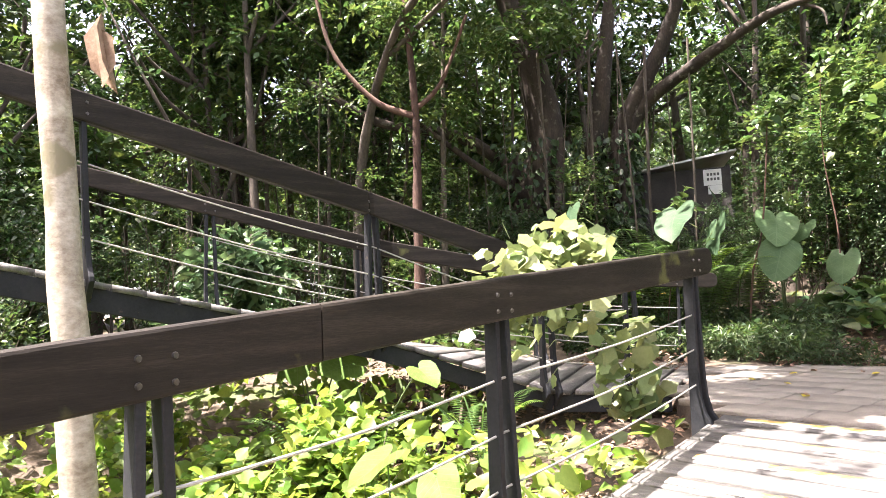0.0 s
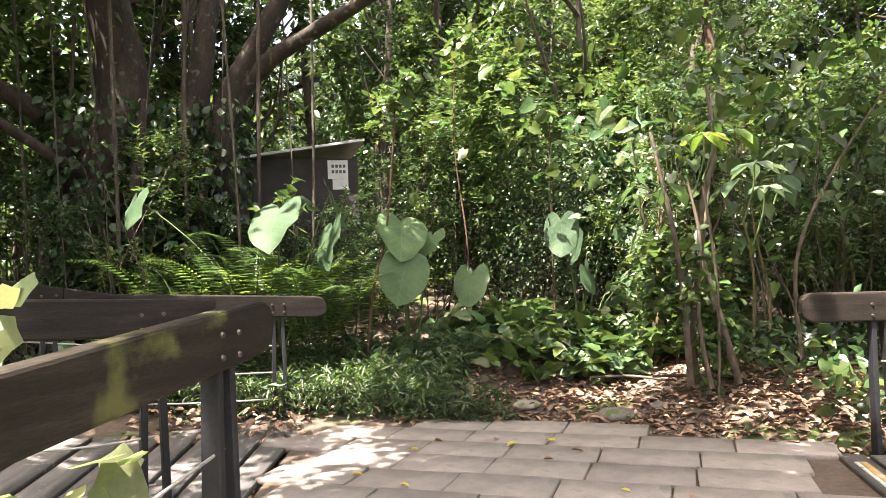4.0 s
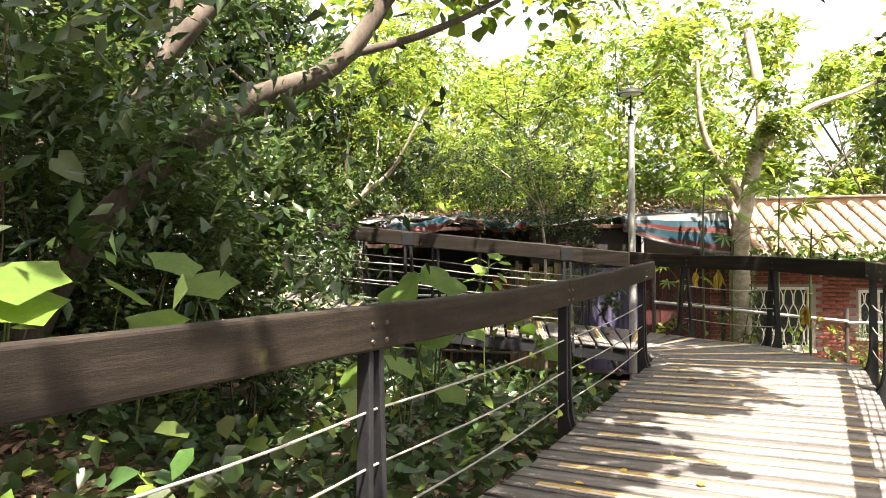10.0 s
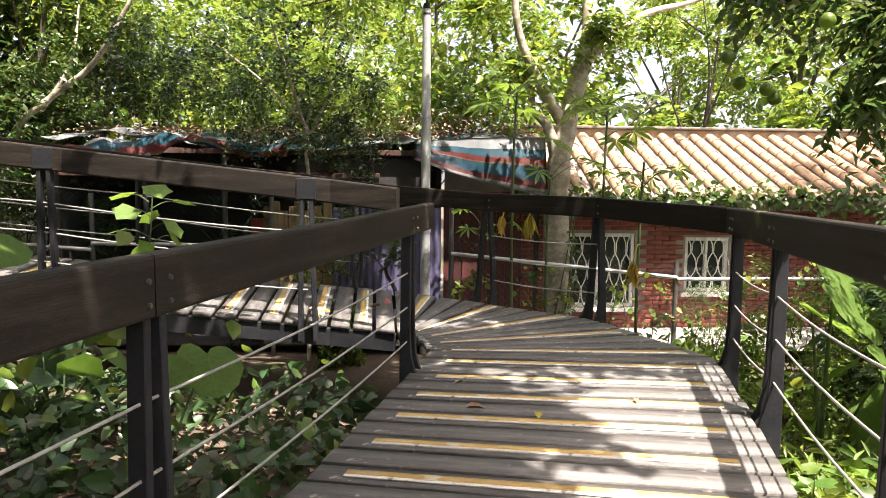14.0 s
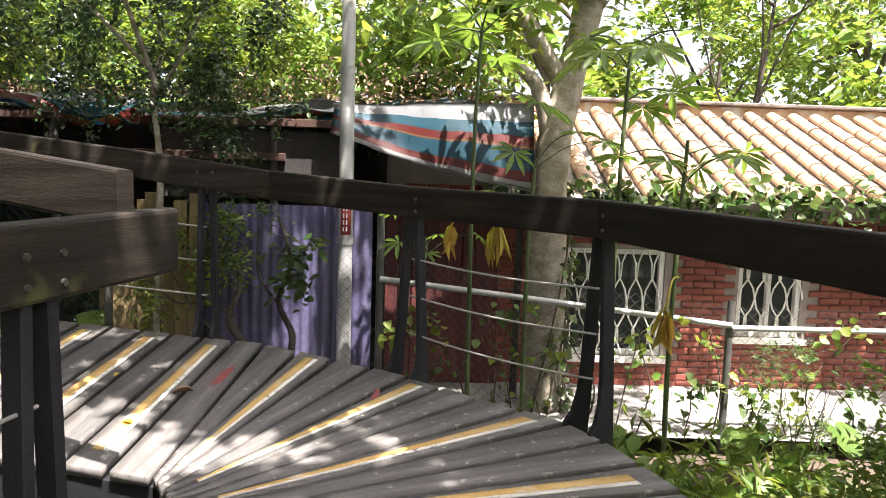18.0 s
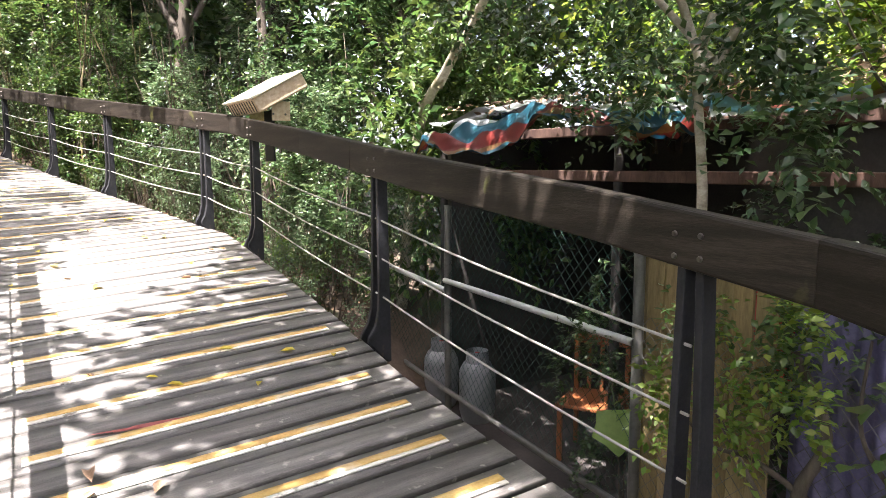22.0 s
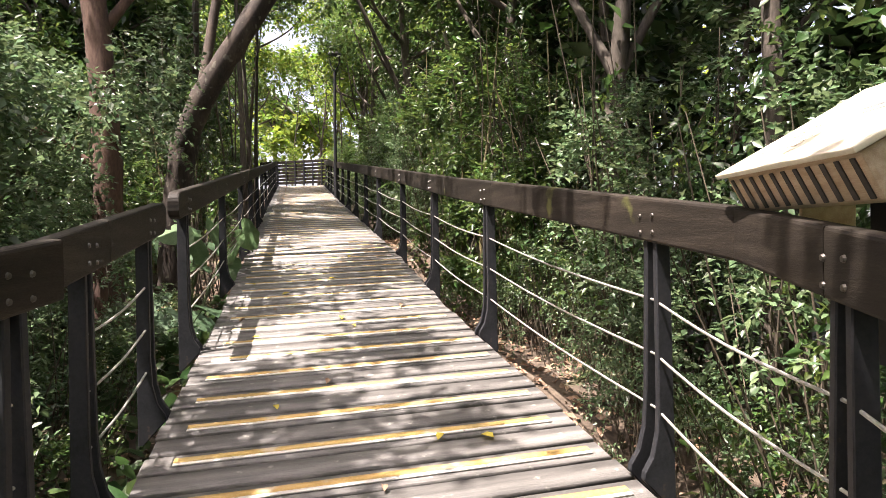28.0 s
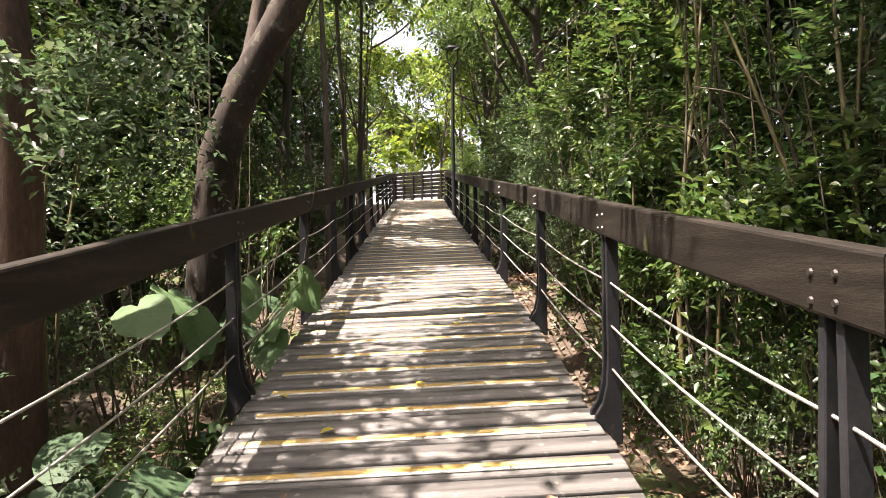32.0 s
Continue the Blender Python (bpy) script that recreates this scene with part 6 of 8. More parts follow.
def half_tile(length_, r):
    bm = bmesh.new()
    n = 8
    rings = []
    for x, rr in ((0, r), (length_, r * 0.86)):
        rings.append([bm.verts.new((x, rr * math.cos(math.pi * k / n), rr * 0.85 * math.sin(math.pi * k / n))) for k in range(n + 1)] + [bm.verts.new((x, (rr - 0.012) * math.cos(math.pi * k / n), (rr - 0.012) * 0.85 * math.sin(math.pi * k / n))) for k in range(n, -1, -1)])
    k = len(rings[0])
    for i in range(k):
        bm.faces.new((rings[0][i], rings[0][(i + 1) % k], rings[1][(i + 1) % k], rings[1][i]))
    for q in rings:
        for i in range(n):
            bm.faces.new((q[i], q[i + 1], q[k - 2 - i], q[k - 1 - i]))
    bmesh.ops.recalc_face_normals(bm, faces=bm.faces)
    me = bpy.data.meshes.new("roof_tile")
    bm.to_mesh(me)
    bm.free()
    return me


COVER = half_tile(0.30, 0.088)
COVER.materials.append(TILE)
PAN = half_tile(0.30, 0.10)
PAN.materials.append(TILE_PAN)
for c in range(30):
    y = 2.35 - c * 0.275
    for r in range(9):
        t = part("roof_tile", COVER, TILE, roof)
        t.matrix_basis = Matrix.Translation((0, 0, 2.47)) @ Matrix.Translation((-0.42 + r * 0.285, y + RNG.uniform(-0.006, 0.006), 0.058 + RNG.uniform(0, 0.006)))
        if c < 29:
            q = part("pan_tile", PAN, TILE_PAN, roof)
            q.matrix_basis = Matrix.Translation((0, 0, 2.47)) @ Matrix.Translation((-0.40 + r * 0.285, y - 0.137, 0.062)) @ Matrix.Rotation(math.pi, 4, "X") @ Matrix.Rotation(0.06, 4, "Y")
part("ridge", boxed(2.02, 2.30, -8.2, 2.5, 3.34, 3.48, 0.02), TILE, house, "orange glazed ridge course")
part("ridge", boxed(1.96, 2.36, -8.2, 2.5, 3.48, 3.53, 0.015), TILE_PAN, house, "pale ridge capping")
part("eave_band", boxed(-0.30, 0.02, -8.1, 2.4, 2.20, 2.32, 0.01), MORTAR, house, "grey rendered eave band")
for i in range(3):
    drain = part("drain_pipe", tube("drain_pipe", bend([(-0.06, -0.55 + 0.0 * i, 0.45), (-0.06, -0.55, 0.15), (-0.10, -0.62 - 0.2, 0.06), (-0.10, -1.1, 0.05)], 4) if i == 0 else [(-0.05, -0.9 - 1.2 * i, 0), (-0.05, -0.9 - 1.2 * i, 2.3)], 0.02 if i == 0 else 0.03, 8), WHITE if i == 0 else BRICK, house)

# ---- shed with a striped tarpaulin ----
shed = thing("tarp_shed", "dark open shed roofed with a striped tarpaulin", "shed", Matrix.Translation((15.2, 5.2, -0.85)))


def striped():
    m = mat("striped_tarpaulin", [(0.5, 0.5, 0.5), (0.6, 0.6, 0.6)], 0.55, 3, 30, 0.2, spread=0.0)
    t, n = m.node_tree, m.node_tree.nodes
    tc = n.new("ShaderNodeTexCoord")
    sp = n.new("ShaderNodeSeparateXYZ")
    t.links.new(tc.outputs["UV"], sp.inputs[0])
    wob = n.new("ShaderNodeTexNoise")
    wob.inputs["Scale"].default_value = 2.0
    t.links.new(tc.outputs["Object"], wob.inputs["Vector"])
    ad = n.new("ShaderNodeMath")
    ad.operation = "MULTIPLY_ADD"
    ad.inputs[1].default_value = 0.06
    t.links.new(wob.outputs["Fac"], ad.inputs[0])
    t.links.new(sp.outputs["Y"], ad.inputs[2])
    fr = n.new("ShaderNodeMath")
    fr.operation = "FRACT"
    t.links.new(ad.outputs[0], fr.inputs[0])
    rp = n.new("ShaderNodeValToRGB")
    rp.color_ramp.interpolation = "CONSTANT"
    # broad grey first band paints the sheen along the cloth's top edge
    cols = [(0.0, (0.30, 0.32, 0.33)), (0.25, (0.010, 0.085, 0.125)), (0.42, (0.13, 0.012, 0.008)), (0.53, (0.16, 0.085, 0.03)), (0.56, (0.008, 0.065, 0.10)), (0.80, (0.10, 0.012, 0.009)), (0.92, (0.20, 0.20, 0.20))]
    el = rp.color_ramp.elements
    while len(el) < len(cols):
        el.new(0.5)
    for e, (p, c) in zip(el, cols):
        e.position = p
        e.color = (*c, 1)
    t.links.new(fr.outputs[0], rp.inputs[0])
    fade = n.new("ShaderNodeMix")
    fade.data_type = "RGBA"
    st = n.new("ShaderNodeTexNoise")
    st.inputs["Scale"].default_value, st.inputs["Detail"].default_value = 6, 6
    t.links.new(tc.outputs["Object"], st.inputs["Vector"])
    mr = n.new("ShaderNodeMapRange")
    mr.inputs["From Min"].default_value, mr.inputs["From Max"].default_value, mr.inputs["To Max"].default_value = 0.5, 0.78, 0.45
    t.links.new(st.outputs["Fac"], mr.inputs["Value"])
    t.links.new(mr.outputs[0], fade.inputs[0])
    t.links.new(rp.outputs[0], fade.inputs[6])
    fade.inputs[7].default_value = (0.075, 0.055, 0.045, 1)
    t.links.new(fade.outputs[2], n["Principled BSDF"].inputs["Base Color"])
    return m


TARP = striped()


def sheet(name, fn, nu, nv, material, parent, thick=0.006, v0=0.0, v1=1.0):
    """A cloth given by fn(u, v), with two sides and UVs along it."""
    bm = bmesh.new()
    uv = bm.loops.layers.uv.new("UVMap")
    g = [[bm.verts.new(fn(i / nu, j / nv)) for i in range(nu + 1)] for j in range(nv + 1)]
    for j in range(nv):
        for i in range(nu):
            f = bm.faces.new((g[j][i], g[j][i + 1], g[j + 1][i + 1], g[j + 1][i]))
            f.smooth = True
            for lp, (a, b) in zip(f.loops, ((i, j), (i + 1, j), (i + 1, j + 1), (i, j + 1))):
                lp[uv].uv = (a / nu, v0 + (v1 - v0) * b / nv)
    bmesh.ops.solidify(bm, geom=bm.faces[:], thickness=thick)
    return part(name, bm, material, parent)


def crease(u, v, k=0.0):
    return 0.05 * math.sin(9 * u + 3 * v + k) + 0.035 * math.sin(23 * u - 5 * v + 2 * k) + 0.02 * math.sin(51 * u + 11 * v) + 0.10 * noise.noise((u * 7 + k, v * 3, 0.7)) + 0.05 * noise.noise((u * 19, v * 9, k))


# roof cloth (local y runs along the shed), then the two hanging edges
sheet("tarpaulin", lambda u, v: (0.05 + 3.0 * v, -3.05 + 6.4 * u, 3.10 + 0.28 * v + crease(u, v) - 0.10 * math.sin(math.pi * u) ** 2), 60, 14, TARP, shed)
sheet("tarpaulin", lambda u, v: (-0.06 - 0.20 * v - 0.06 * math.sin(5 * u + 2 * v) * v + 0.03 * math.sin(11 * u), -3.05 + 1.7 * u, 3.14 - 0.04 * u - v * (0.74 - 0.46 * u) - 0.05 * math.sin(math.pi * u) * v + 0.14 * crease(u * 0.5, v, 1)), 36, 16, TARP, shed)
sheet("tarpaulin", lambda u, v: (-0.05 - 0.14 * v + 0.06 * math.sin(14 * u), 0.25 + 3.1 * u, 3.02 + 0.05 * math.sin(4.2 * u) - v * (0.11 + 0.09 * u + 0.05 * math.sin(13 * u)) + 0.9 * crease(u, v, 2)), 70, 10, TARP, shed, v0=0.18, v1=0.56)
for y, h in ((-3.0, 3.0), (-0.8, 3.0), (1.1, 2.95), (3.2, 2.9)):
    part("post", tube("post", [(0.12, y, 0), (0.12, y, h)], 0.035, 8), DARK_SHEET, shed)
for zz, yy0, yy1 in ((2.92, -3.0, 3.3), (2.62, -0.9, 3.2)):
    part("beam", boxed(0.07, 0.15, yy0, yy1, zz - 0.035, zz + 0.035, 0.006), BARK_RED, shed, "weathered timber beam")
# near-black walls carry the shade inside the open shed in their colour
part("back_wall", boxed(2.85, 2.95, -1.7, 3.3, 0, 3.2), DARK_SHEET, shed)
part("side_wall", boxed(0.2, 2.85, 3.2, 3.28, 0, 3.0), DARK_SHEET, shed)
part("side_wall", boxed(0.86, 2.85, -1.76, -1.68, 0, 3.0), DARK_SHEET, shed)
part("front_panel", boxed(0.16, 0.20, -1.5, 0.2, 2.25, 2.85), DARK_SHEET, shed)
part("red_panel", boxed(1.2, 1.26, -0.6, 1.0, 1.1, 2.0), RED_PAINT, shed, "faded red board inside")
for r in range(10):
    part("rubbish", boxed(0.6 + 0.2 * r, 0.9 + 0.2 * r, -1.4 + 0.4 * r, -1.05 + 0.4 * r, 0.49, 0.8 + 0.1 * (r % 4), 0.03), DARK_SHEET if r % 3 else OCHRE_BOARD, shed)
scat = np.random.default_rng(9)
P_ = np.stack([15.2 + scat.uniform(0.0, 3.0, 2200), 5.2 + scat.uniform(-3, 3.2, 2200), np.zeros(2200)], 1)
P_[:, 2] = -0.85 + 3.14 + 0.28 * (P_[:, 0] - 15.2) / 3 + scat.uniform(-0.05, 0.06, 2200)
A_ = np.stack([scat.normal(size=2200), scat.normal(size=2200), scat.normal(size=2200) * 0.3], 1)
lv, lf = leaf_arrays(P_, A_, scat.uniform(0.04, 0.085, 2200), 0.5, 0.12, 3)
lob = new("leaf_litter", mesh_of("leaf_litter", lv, lf))
lob.data.materials.append(LITTER)
tagged(lob, "dry leaves heaped on the tarpaulin roof", "leaf litter", kind="stuff")

# purple corrugated sheet and ochre boards
bm_ = bmesh.new()
n_ = 90
rows_ = []
for x_ in (0.0, 0.012):
    for z_ in (0.0, 0.86, 1.72):
        rows_.append([bm_.verts.new((x_ + 0.011 * math.sin(i * 2 * math.pi / 5.5), 1.42 * i / n_, z_)) for i in range(n_ + 1)])
for a, b in ((0, 1), (1, 2), (4, 3), (5, 4)):
    for i in range(n_):
        bm_.faces.new((rows_[a][i], rows_[a][i + 1], rows_[b][i + 1], rows_[b][i])).smooth = True
ps = part("purple_sheet", bm_, PURPLE)
ps.matrix_basis = Matrix.Translation((15.06, 3.50, -0.355))
tagged(ps, "faded purple corrugated metal sheet standing as a wall", "metal sheet")
for i in range(8):
    b = part("board", boxed(0, 0.02, 0, 0.105, 0, 1.80 - 0.06 * (i % 3), 0.004), OCHRE_BOARD)
    b.matrix_basis = Matrix.Translation((14.84 + 0.014 * (i % 2), 4.90 + i * 0.105, -0.355)) @ Matrix.Rotation(RNG.uniform(-0.02, 0.02), 4, "X")
    tagged(b, "stained ochre timber board standing by the fence", "board", group="ochre boards")

# ---- chain-link fence ----
fence = thing("chain_link_fence", "rusty chain-link fence with pipe rails", "fence", Matrix.Translation((14.6, 0, -0.8)))
FENCE = [Vector((14.45, -3.2, -0.85)), Vector((14.5, 0.6, -0.85)), Vector((14.6, 3.4, -0.55)), Vector((14.75, 5.6, -0.5)), Vector((15.0, 7.85, -0.48)), Vector((15.1, 10.2, -0.3))]
FO = Vector((14.6, 0, -0.8))
for i, (a, b) in enumerate(zip(FENCE, FENCE[1:])):
    d = b - a
    n = int(d.length / 0.085)
    low, high = Vector((0, 0, 0.45 if i > 1 else 0.35)), Vector((0, 0, 2.0 if i > 2 else 1.55))
    wires = []
    up = int((high.z - low.z) / 0.085)
    for k in range(-up, n + 1):
        for s in (1, -1):
            q0, q1 = max(0, k), min(n, k + up)
            if q1 - q0 < 1:
                continue
            f0, f1 = (q0 - k) / up, (q1 - k) / up
            if s < 0:
                f0, f1 = 1 - f0, 1 - f1
            p0 = a + d * (q0 / n) + low + (high - low) * f0 - FO
            p1 = a + d * (q1 / n) + low + (high - low) * f1 - FO
            off = Vector((0.004 * s, 0, 0))
            wires.append(tube_arrays([tuple(p0 + off), tuple(p1 + off)], [0.0017, 0.0017], 3))
    wv, wf = joined(wires)
    part("wire_mesh", mesh_of("wire_mesh", wv, wf), GREEN_MESH if i > 2 else WIRE, fence)
    part("fence_post", tube("fence_post", [tuple(a - FO), tuple(a - FO + Vector((0, 0, 2.0 if i > 1 else 1.6)))], 0.03, 10), WIRE, fence)
    rz = 1.40 if i < 4 else 1.3
    if i != 2:
        part("pipe_rail", tube("pipe_rail", [tuple(a - FO + Vector((-0.03, 0, rz))), tuple(b - FO + Vector((-0.03, 0, rz - 0.02)))], 0.024, 8), GREY_METAL, fence)
    if i > 2:
        part("pipe_rail", tube("pipe_rail", [tuple(a - FO + low + Vector((-0.03, 0, 0))), tuple(b - FO + low + Vector((-0.03, 0, 0)))], 0.022, 8), WIRE, fence)

# ---- lamp post ----
lp = thing("lamp_post", "grey galvanised lamp post with a flat round head", "lamp post", Matrix.Translation((14.85, 3.71, -0.65)))
part("pole", tube("pole", [(0, 0, -0.3), (0, 0, 2.0), (0, 0, 4.45)], [0.064, 0.060, 0.052], 16), GREY_METAL, lp)
for z_ in (1.72, 3.1):
    part("band", tube("band", [(0, 0, z_), (0, 0, z_ + 0.05)], 0.068, 16), GREY_METAL, lp, "pale steel clamp band")
for s in (-0.05, 0.05):
    part("head_arm", tube("head_arm", [(s * 0.6, 0, 4.40), (s, 0, 4.5), (s, 0, 4.85)], 0.011, 8), STEEL_BLACK, lp)
part("collar", tube("collar", [(0, 0, 4.38), (0, 0, 4.52)], [0.055, 0.04], 14), STEEL_BLACK, lp)
bm_ = bmesh.new()
for r0, r1, z_, h_ in ((0.22, 0.19, 4.90, 0.05), (0.17, 0.06, 4.945, 0.04)):
    q = bmesh.ops.create_cone(bm_, cap_ends=True, segments=28, radius1=r0, radius2=r1, depth=h_)["verts"]
    bmesh.ops.translate(bm_, vec=(0, 0, z_), verts=q)
part("head", bm_, STEEL_BLACK, lp, "flat round dark lamp head")
bm_ = bmesh.new()
q = bmesh.ops.create_cone(bm_, cap_ends=True, segments=28, radius1=0.10, radius2=0.17, depth=0.02)["verts"]
bmesh.ops.translate(bm_, vec=(0, 0, 4.865), verts=q)
part("diffuser", bm_, WHITE, lp, "pale lamp diffuser")
arc_v, arc_f = [], []
for i in range(9):
    a_ = radians(150 + 10 * i)
    for z_ in (1.80, 2.14):
        for r_ in (0.0625, 0.0645):
            arc_v.append((r_ * math.cos(a_), r_ * math.sin(a_), z_))
for i in range(8):
    o_, q_ = 4 * i, 4 * i + 4
    arc_f += [(o_ + 1, q_ + 1, q_ + 3, o_ + 3), (o_, o_ + 2, q_ + 2, q_), (o_ + 2, o_ + 3, q_ + 3, q_ + 2), (o_, q_, q_ + 1, o_ + 1)]
lab = part("label", mesh_of("label", arc_v, arc_f), RED_PAINT, lp, "red notice with white writing")
for k in range(10):
    a_ = radians(172 + 22 * (k % 2))
    m_ = Matrix.Rotation(a_, 4, "Z") @ Matrix.Translation((0.0648, 0, 0))
    part("writing", boxed(0, 0.001, -0.005, 0.006, 1.83 + 0.055 * (k // 2), 1.865 + 0.055 * (k // 2), 0.0, m_), PAPER, lab)

# ---- gas cylinders and a chair inside the fence ----
def gas_cylinder(x, y, z):
    t = thing("gas_cylinder", "grey steel gas cylinder standing by the fence", "gas cylinder", Matrix.Translation((x, y, z)), group="gas cylinders")
    prof = [(0.13, 0.0), (0.14, 0.03), (0.155, 0.08), (0.16, 0.35), (0.155, 0.44), (0.12, 0.51), (0.04, 0.54)]
    v, f = tube_arrays([(0, 0, z_) for r_, z_ in prof], [r_ for r_, z_ in prof], 18)
    part("body", mesh_of("body", v, f, True), GAS, t)
    part("collar", tube("collar", [(0, 0, 0.50), (0, 0, 0.62)], [0.10, 0.095], 16), GAS, t)
    part("valve", tube("valve", [(0, 0, 0.53), (0, 0, 0.60)], 0.02, 8), RED_PAINT, t, "red valve")


gas_cylinder(15.25, 8.35, -0.36)
gas_cylinder(15.30, 7.85, -0.36)
part_ch = thing("wooden_chair", "old orange-brown wooden chair behind the fence", "chair", Matrix.Translation((15.6, 6.75, -0.36)) @ Matrix.Rotation(0.5, 4, "Z"))
for x_, y_, h_ in ((-0.2, -0.2, 0.44), (-0.2, 0.2, 0.44), (0.2, -0.2, 0.88), (0.2, 0.2, 0.88)):
    part("leg", boxed(x_ - 0.018, x_ + 0.018, y_ - 0.018, y_ + 0.018, 0, h_, 0.004), ORANGE_WOOD, part_ch)
part("seat", boxed(-0.23, 0.23, -0.23, 0.23, 0.42, 0.45, 0.008), ORANGE_WOOD, part_ch)
part("top_rail", boxed(0.185, 0.215, -0.2, 0.2, 0.82, 0.90, 0.006), ORANGE_WOOD, part_ch)
for y_ in (-0.1, 0, 0.1):
    part("back_slat", boxed(0.192, 0.208, y_ - 0.015, y_ + 0.015, 0.45, 0.82, 0.003), ORANGE_WOOD, part_ch)
bx = part("white_box", boxed(-0.2, 0.2, -0.25, 0.25, 0, 0.55, 0.02), WHITE)
bx.matrix_basis = Matrix.Translation((16.6, 9.4, -0.2 + 0.85))
tagged(bx, "dirty white appliance box beyond the fence", "box")

# ---- information board on the rail ----
sign = thing("information_board", "tilted wooden information board mounted on the rail", "sign", Matrix.Translation((13.94, 9.78, 2.345)) @ Matrix.Rotation(0.05, 4, "Z"))
tiltm = Matrix.Rotation(-radians(29), 4, "Y")
part("body", boxed(0.0, 0.56, -0.37, 0.37, -0.03, 0.115, 0.016, tiltm), SIGN_WOOD, sign)
part("panel", boxed(-0.02, 0.58, -0.39, 0.39, 0.117, 0.135, 0.004, tiltm), SIGN_FACE, sign, "pale printed panel, worn and sun-bleached")
part("picture", boxed(0.30, 0.50, -0.22, 0.02, 0.1355, 0.1368, 0.0, tiltm), GAS, sign, "small dark printed picture")
part("picture_band", boxed(0.26, 0.295, -0.22, 0.02, 0.1355, 0.1368, 0.0, tiltm), BARK_PALE, sign)
for k in range(7):
    part("print_line", boxed(0.10 + k * 0.03, 0.108 + k * 0.03, 0.06, 0.30 - 0.03 * (k % 3), 0.1355, 0.1366, 0.0, tiltm), BARK_PALE, sign)
# dark strips on the face stand for the shade in carved flutes
for k in range(11):
    part("groove", boxed(-0.004, 0.002, -0.345 + k * 0.066, -0.325 + k * 0.066, -0.01, 0.10, 0.0, tiltm), DARK_SHEET, sign)
part("bracket", boxed(0.16, 0.34, -0.30, -0.28, -0.08, 0.10, 0.004), SIGN_WOOD, sign)
part("bracket", boxed(0.16, 0.34, 0.28, 0.30, -0.08, 0.10, 0.004), SIGN_WOOD, sign)
part("back_plate", boxed(0.18, 0.20, -0.26, -0.04, -0.46, 0.02, 0.004), STEEL_BLACK, sign, "black steel mounting plate")
for x_ in (0.17, 0.29):
    b = part("bolt", BOLT_ME, BOLT, sign)
    b.matrix_basis = Matrix.Translation((x_, -0.305, -0.02)) @ Matrix.Rotation(radians(90), 4, "X")


# ---- trees with places of their own ----
def limb_tree(label, bark, runs, leaf=None, name="tree"):
    """A tree given by its limbs: each a line of places and its first and last radius."""
    o = Vector(runs[0][0][0])
    t = thing(name, label, "tree", Matrix.Translation(o))
    for i, (pts, r0, r1) in enumerate(runs):
        loc = [tuple(Vector(p) - o) for p in pts]
        b = bend(loc, 7)
        part("trunk" if i == 0 else "limb", tube("limb", b, np.linspace(r0, r1, len(b)), 12 if r0 > 0.06 else 8, 0.06, i + 3), bark, t)
    return t


def crown_on(t, seed, centre, radius, n, per, leaf, material, width=0.5, shape="kite", long_=0.5, droop=0.3, inner=0.2, clump=20):
    c = Vector(centre) - t.location
    part("crown", foliage("crown", seed, n, per, leaf, material, radius, inner, long_, width, shape, tuple(c), droop, clump), material, t)


pale = limb_tree("pale-barked tree rising behind the corner rail", BARK_PALE, [
    ([(15.1, 2.0, -0.95), (15.1, 1.97, 0.4), (15.1, 1.98, 1.8), (15.25, 1.75, 2.9), (15.5, 1.5, 3.9), (16.4, 1.5, 5.6)], 0.19, 0.08),
    ([(15.2, 1.85, 2.4), (15.15, 2.25, 3.0), (15.1, 2.55, 3.7), (15.2, 2.6, 4.8)], 0.09, 0.03),
    ([(15.4, 1.6, 3.3), (16.2, 0.6, 4.1), (17.2, -0.6, 4.6), (18.0, -1.8, 5.2)], 0.075, 0.02),
    ([(15.1, 1.98, 1.9), (15.1, 2.12, 2.4), (15.12, 2.3, 2.6)], 0.08, 0.05)])
crown_on(pale, 501, (17.6, 2.4, 5.6), (2.0, 2.4, 1.6), 300, 11, 0.15, LEAF_LIGHT, 0.55, "kite", 0.6)
crown_on(pale, 502, (15.4, 2.2, 3.9), (1.0, 1.1, 1.0), 190, 11, 0.12, LEAF_LIGHT, 0.5)
crown_on(pale, 503, (18.2, -1.2, 5.0), (1.1, 1.7, 0.9), 120, 11, 0.15, LEAF_LIGHT, 0.5)
fruit = limb_tree("pomelo tree hanging over the level boardwalk with green fruit", BARK, [
    ([(11.6, -1.4, -0.9), (11.7, -1.2, 1.5), (11.5, -0.8, 3.2), (11.2, 0.0, 4.4)], 0.11, 0.04),
    ([(11.6, -0.95, 2.6), (11.5, 0.1, 3.4), (11.6, 1.0, 3.3)], 0.045, 0.012),
    ([(11.6, -0.95, 2.8), (10.4, -0.4, 3.6), (9.2, 0.3, 3.5)], 0.045, 0.012)])
crown_on(fruit, 511, (11.9, 0.2, 3.35), (1.3, 1.1, 0.95), 210, 11, 0.10, LEAF_MID, 0.6, "oval", 0.5, 0.5)
crown_on(fruit, 512, (9.6, 0.3, 3.5), (1.5, 1.0, 0.9), 190, 11, 0.12, LEAF_MID, 0.35, "kite", 0.5, 0.5)
crown_on(fruit, 514, (11.1, 0.6, 2.8), (0.8, 0.6, 0.6), 110, 11, 0.12, LEAF_MID, 0.4, "kite", 0.5, 0.6)
crown_on(fruit, 513, (12.3, -0.9, 2.3), (1.1, 0.9, 1.3), 150, 11, 0.12, LEAF_LIGHT, 0.4, "kite", 0.5, 0.4)
